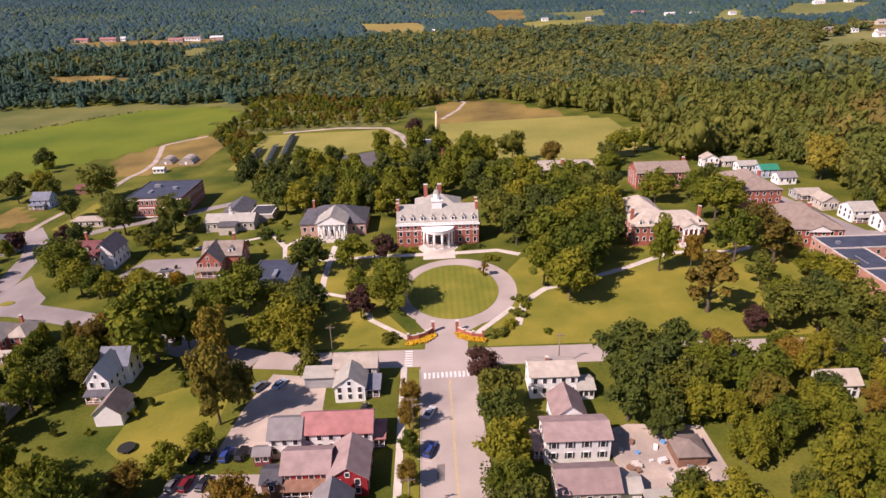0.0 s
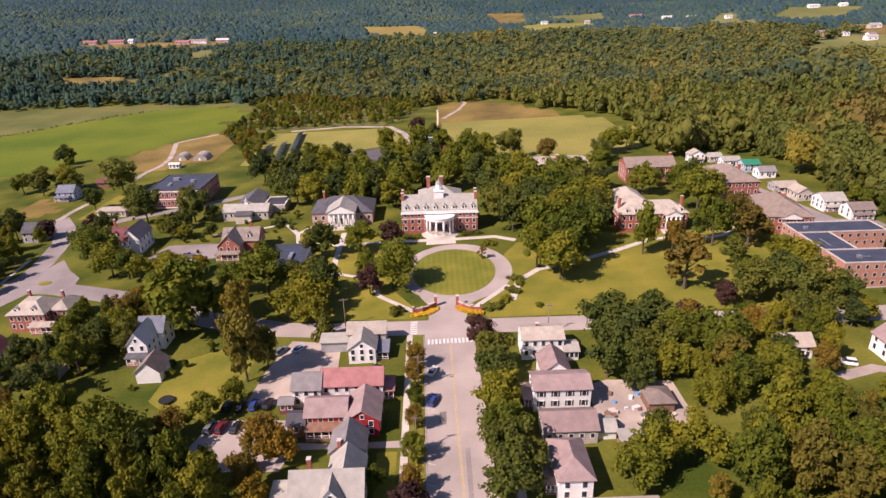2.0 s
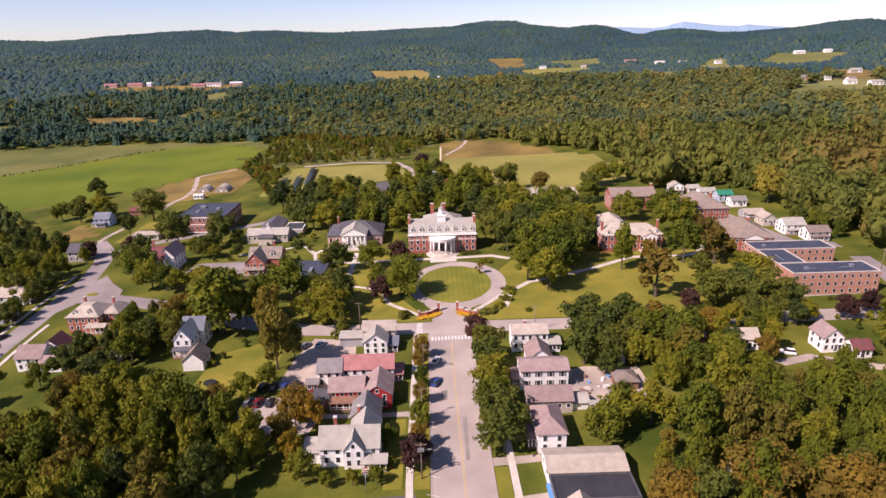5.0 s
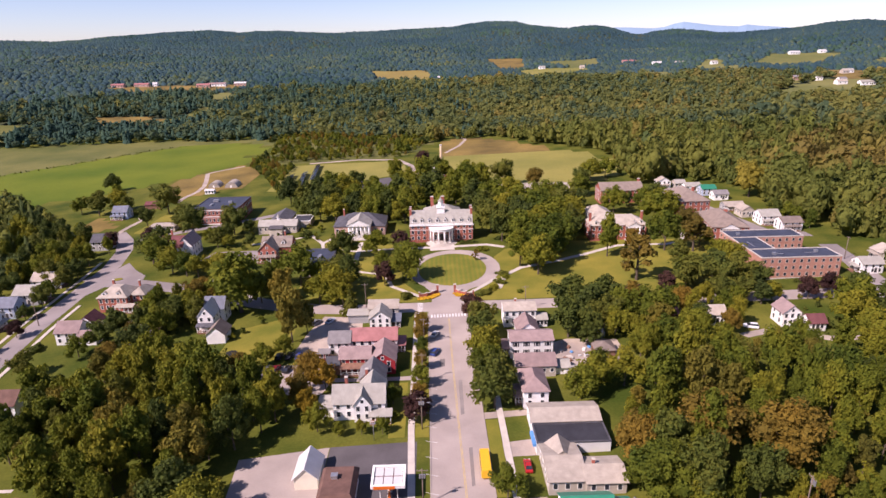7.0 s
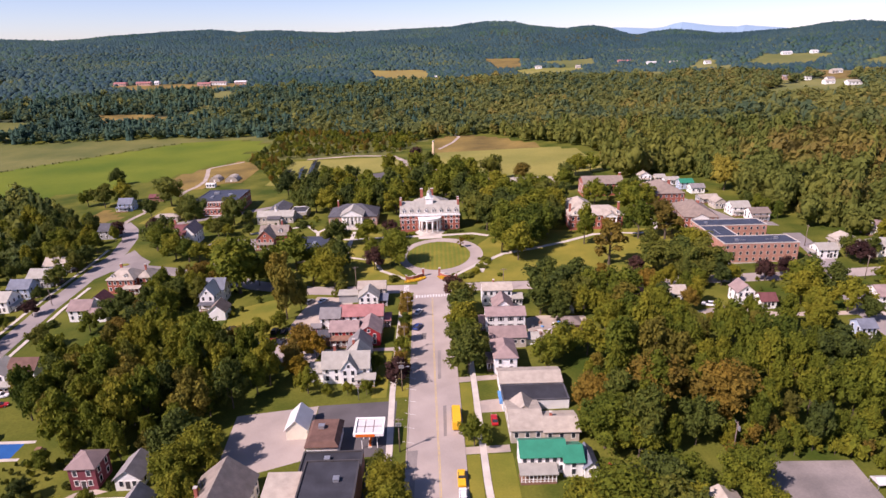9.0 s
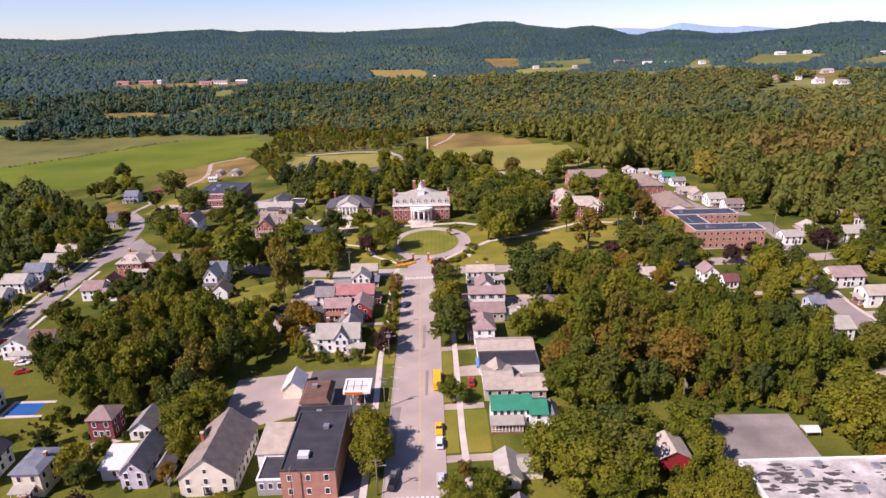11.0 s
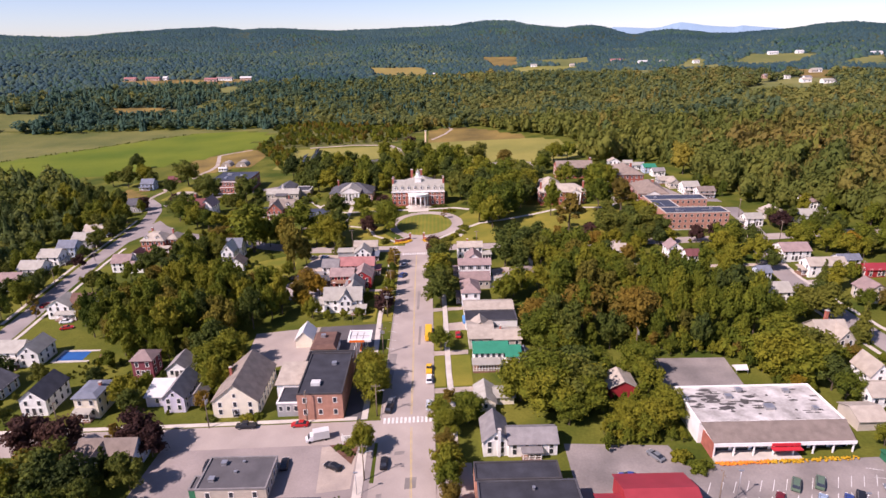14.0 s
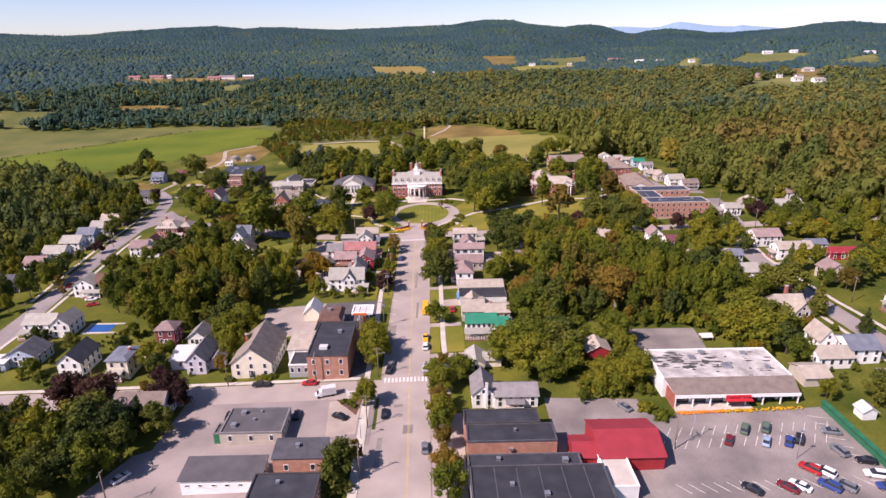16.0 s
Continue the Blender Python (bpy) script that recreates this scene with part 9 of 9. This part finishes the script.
for x, y, lp, cn in ((-8.1, 60.5, True, True), (-8.2, 83.3, False, False), (-8.0, 107, True, False), (-7.5, 32.8, False, True), (-6.6, -1.2, True, False), (-7.4, -26.4, True, False), (-7.2, -46, False, False), (-30.9, 140.6, False, False), (57.1, 132.1, True, False), (29.4, 129.8, False, False)):
    utility_pole(x, y, 10.0, 0, lp, cn)
for x, y, cn in ((-51.7, -3.0, True), (-25.2, -2.9, False), (-92, -2.6, False), (71.6, 24.1, True), (170.7, 163.5, False), (170.5, 123, False), (172.5, 70, False), (161, 35, False), (-156, 104, False), (-158, 140, False), (-142, 46, False), (68.5, -40.6, False), (-63, -52, False)):
    utility_pole(x, y, 10.0, 90, False, cn)


def lamp_post(x, y, h, label):
    p = thing("lamp_post", label, "lamp post", x, y, "lamp posts")
    part("shaft", Shape().tube((0, 0, -0.4), (0, 0, h), 0.09, 0.06, 8).mesh("shaft", METAL, True), p)
    part("head", Shape().box(-0.5, -0.18, h, 0.5, 0.18, h + 0.18).mesh("head", METAL), p)


lamp_post(73.8, -37.8, 7.5, "grey metal lamp post in the car park")
lamp_post(95, -46, 7.5, "grey metal lamp post in the car park")
lamp_post(-8.6, -31, 6.0, "thin metal lamp post by the sidewalk")
lamp_post(-20.5, 57, 5.0, "thin metal lamp post by the station")

fence = thing("green_fence", "long dark green board fence along the car park", "fence", 112.3, -27)
bd_ = Shape().box(-0.05, -3.9, 0.1, 0.05, 0.0, 2.3).box(-0.7, -3.9, 2.3, 0.7, 0.0, 2.42).mesh("board", GREEN_PAINT)
ps_ = Shape().box(-0.1, -0.1, -0.5, 0.1, 0.1, 2.5).mesh("post", GREEN_PAINT)
for i in range(14):
    part("panel", bd_, fence, loc=(0.06 * i, -4.0 * i, 0))
    part("post", ps_, fence, loc=(0.06 * i, -4.0 * i + 0.05, 0))

pool = thing("swimming_pool", "blue swimming pool with pale concrete deck", "pool", -111.5, 41.5)
rim = Shape().box(-7.2, -4.2, -0.6, 7.2, -3.1, 0.16).box(-7.2, 3.1, -0.6, 7.2, 4.2, 0.16).box(-7.2, -3.1, -0.6, -6.2, 3.1, 0.16).box(6.2, -3.1, -0.6, 7.2, 3.1, 0.16)
part("deck", rim.mesh("deck", CONCRETE), pool)
part("water", Shape().box(-6.2, -3.1, -0.6, 6.2, 3.1, 0.08).mesh("water", POOL_WATER), pool, "clear blue water")
part("slide", Shape().box(7.8, -2, 0.0, 10.2, 0.4, 0.5).box(8.2, -1.6, 0.5, 9.6, 0.0, 1.3).mesh("slide", WOOD), pool, "weathered wooden deck steps")
tramp = thing("trampoline", "round dark trampoline on the lawn", "trampoline", -73, 107.5)
part("mat", Shape().tube((0, 0, 0.75), (0, 0, 0.8), 1.9, 1.9, 20).mesh("mat", RUBBER), tramp)
for i in range(6):
    a = i * math.pi / 3
    part("leg", Shape().tube((1.85 * math.cos(a), 1.85 * math.sin(a), -0.1), (1.85 * math.cos(a), 1.85 * math.sin(a), 0.76), 0.05, 0.05, 6).mesh("leg", METAL), tramp)

# corner bed with sign, station signs
setting("bed_corner", Shape().prism([(-17.6, -13.0), (-10.0, -12.2), (-11.2, -20.6)], -0.5, 0.12, True), "mulched planting bed at the street corner", mat("mulch", (0.12, 0.06, 0.04), 0.95, 0.3, 0.6, 5.0, 0.5, place=True))
for k, x, y, h in (("bush", -15.4, -14.2, 1.6), ("bush", -13.2, -15.0, 1.8), ("bushd", -12.0, -16.8, 1.5), ("bush", -12.6, -13.4, 1.4)):
    tree(k, x, y, h, 1.5)
sg = thing("welcome_sign", "white wooden board sign in the corner bed", "sign", -12.6, -12.8)
part("board", Shape().box(-2.0, -0.08, 1.0, 2.0, 0.08, 2.6).mesh("board", TRIM), sg)
for u in (-1.7, 1.7):
    part("post", Shape().box(u - 0.1, -0.1, -0.4, u + 0.1, 0.1, 3.2).mesh("post", TRIM), sg)
for i, (u, w) in enumerate(((0, 1.3), (0, 1.0), (0, 0.7))):
    part("lettering", Shape().box(-w, -0.1, 2.25 - 0.4 * i, w, -0.082, 2.4 - 0.4 * i).mesh("lettering", TRIM_DARK), sg, "dark lettering bar")

# yard clutter behind the east houses
clut = random.Random(12)
for i in range(26):
    x, y = clut.uniform(36, 52), clut.uniform(88, 103)
    if 45 < x < 53 and 91 < y < 99:
        continue
    m = clut.choice((R_WHITE, BLUE_PAINT, WOOD, METAL, CONCRETE, TRIM))
    s = clut.uniform(0.4, 1.1)
    ob = thing("crate", "stored %s crate on bare ground" % {"white_metal_roof": "white plastic", "blue_canvas": "blue plastic", "weathered_wood": "old wooden", "grey_metal": "grey metal", "concrete": "pale stone", "white_trim": "painted white"}[m.name], "crate", x, y, "yard clutter", 0.0, clut.uniform(0, 180))
    part("box", Shape().box(-s, -s * 0.6, -0.2, s, s * 0.6, s * 0.8).mesh("box", m), ob)
    part("lid", Shape().box(-s - 0.05, -s * 0.6 - 0.05, s * 0.8, s + 0.05, s * 0.6 + 0.05, s * 0.8 + 0.1).mesh("lid", m), ob)
for x, y, z, m in ((54.5, 20.9, 2.2, BLUE_PAINT), (98.6, 12.4, 2.6, R_WHITE)):
    tn = thing("canvas_tent", "small canvas shelter behind the houses", "tent", x, y)
    part("canvas", Shape().gable(-1.8, -1.5, 1.8, 1.5, 1.4, 1.6, 0.9, "x").mesh("canvas", m), tn)
    for u, v in ((-1.7, -1.4), (1.7, -1.4), (-1.7, 1.4), (1.7, 1.4)):
        part("pole", Shape().box(u - 0.04, v - 0.04, -0.2, u + 0.04, v + 0.04, 1.6).mesh("pole", METAL), tn)


# ---- farms on the hills ----
def far_house(x, y, w, wall, roof, label):
    H = House("farm_building", label, "house", x, y, "far farm buildings", wall, roof)
    H.block(x - w / 2, y, x + w / 2, y + 9, 5.0, "gable", "x", 2.2, storeys=1, cols=max(2, int(w / 5)), faces="S", size=(1.6, 1.6))


for x, y, w, wl, rf in ((474, 1236, 24, WHITE, R_WHITE), (505, 1200, 16, BEIGE, R_LIGHT), (554, 1150, 12, WHITE, R_LIGHT), (525, 872, 18, WHITE, R_WHITE), (540, 838, 14, BRICK_PALE, R_GREY), (560, 768, 14, WHITE, R_TAN), (580, 745, 20, WHITE, R_LIGHT), (611, 742, 14, WHITE, R_WHITE), (730, 1184, 20, WHITE, R_WHITE),
                        (784, 1180, 14, WHITE, R_WHITE), (935, 1160, 22, WHITE, R_WHITE), (8, 1150, 12, WHITE, R_WHITE), (250, 1350, 14, WHITE, R_LIGHT), (445, 1340, 30, BRICK_PALE, R_RED), (650, 893, 16, WHITE, R_LIGHT), (640, 885, 9, BEIGE, R_TAN), (575, 790, 10, WHITE, R_GREY),
                        (-563, 1046, 22, BRICK_PALE, R_RED), (-525, 1056, 26, BRICK_PALE, R_RED), (-505, 1066, 8, WHITE, R_WHITE), (-415, 1056, 24, BRICK_PALE, R_RED), (-394, 1070, 30, WHITE, R_PINK), (-356, 1082, 22, BRICK_PALE, R_WHITE), (560, 820, 9, WHITE, R_LIGHT), (330, 1300, 10, BEIGE, R_TAN)):
    far_house(x, y, w, wl, rf, "distant %s farm building on a clearing" % ("white" if wl is WHITE else "weathered"))
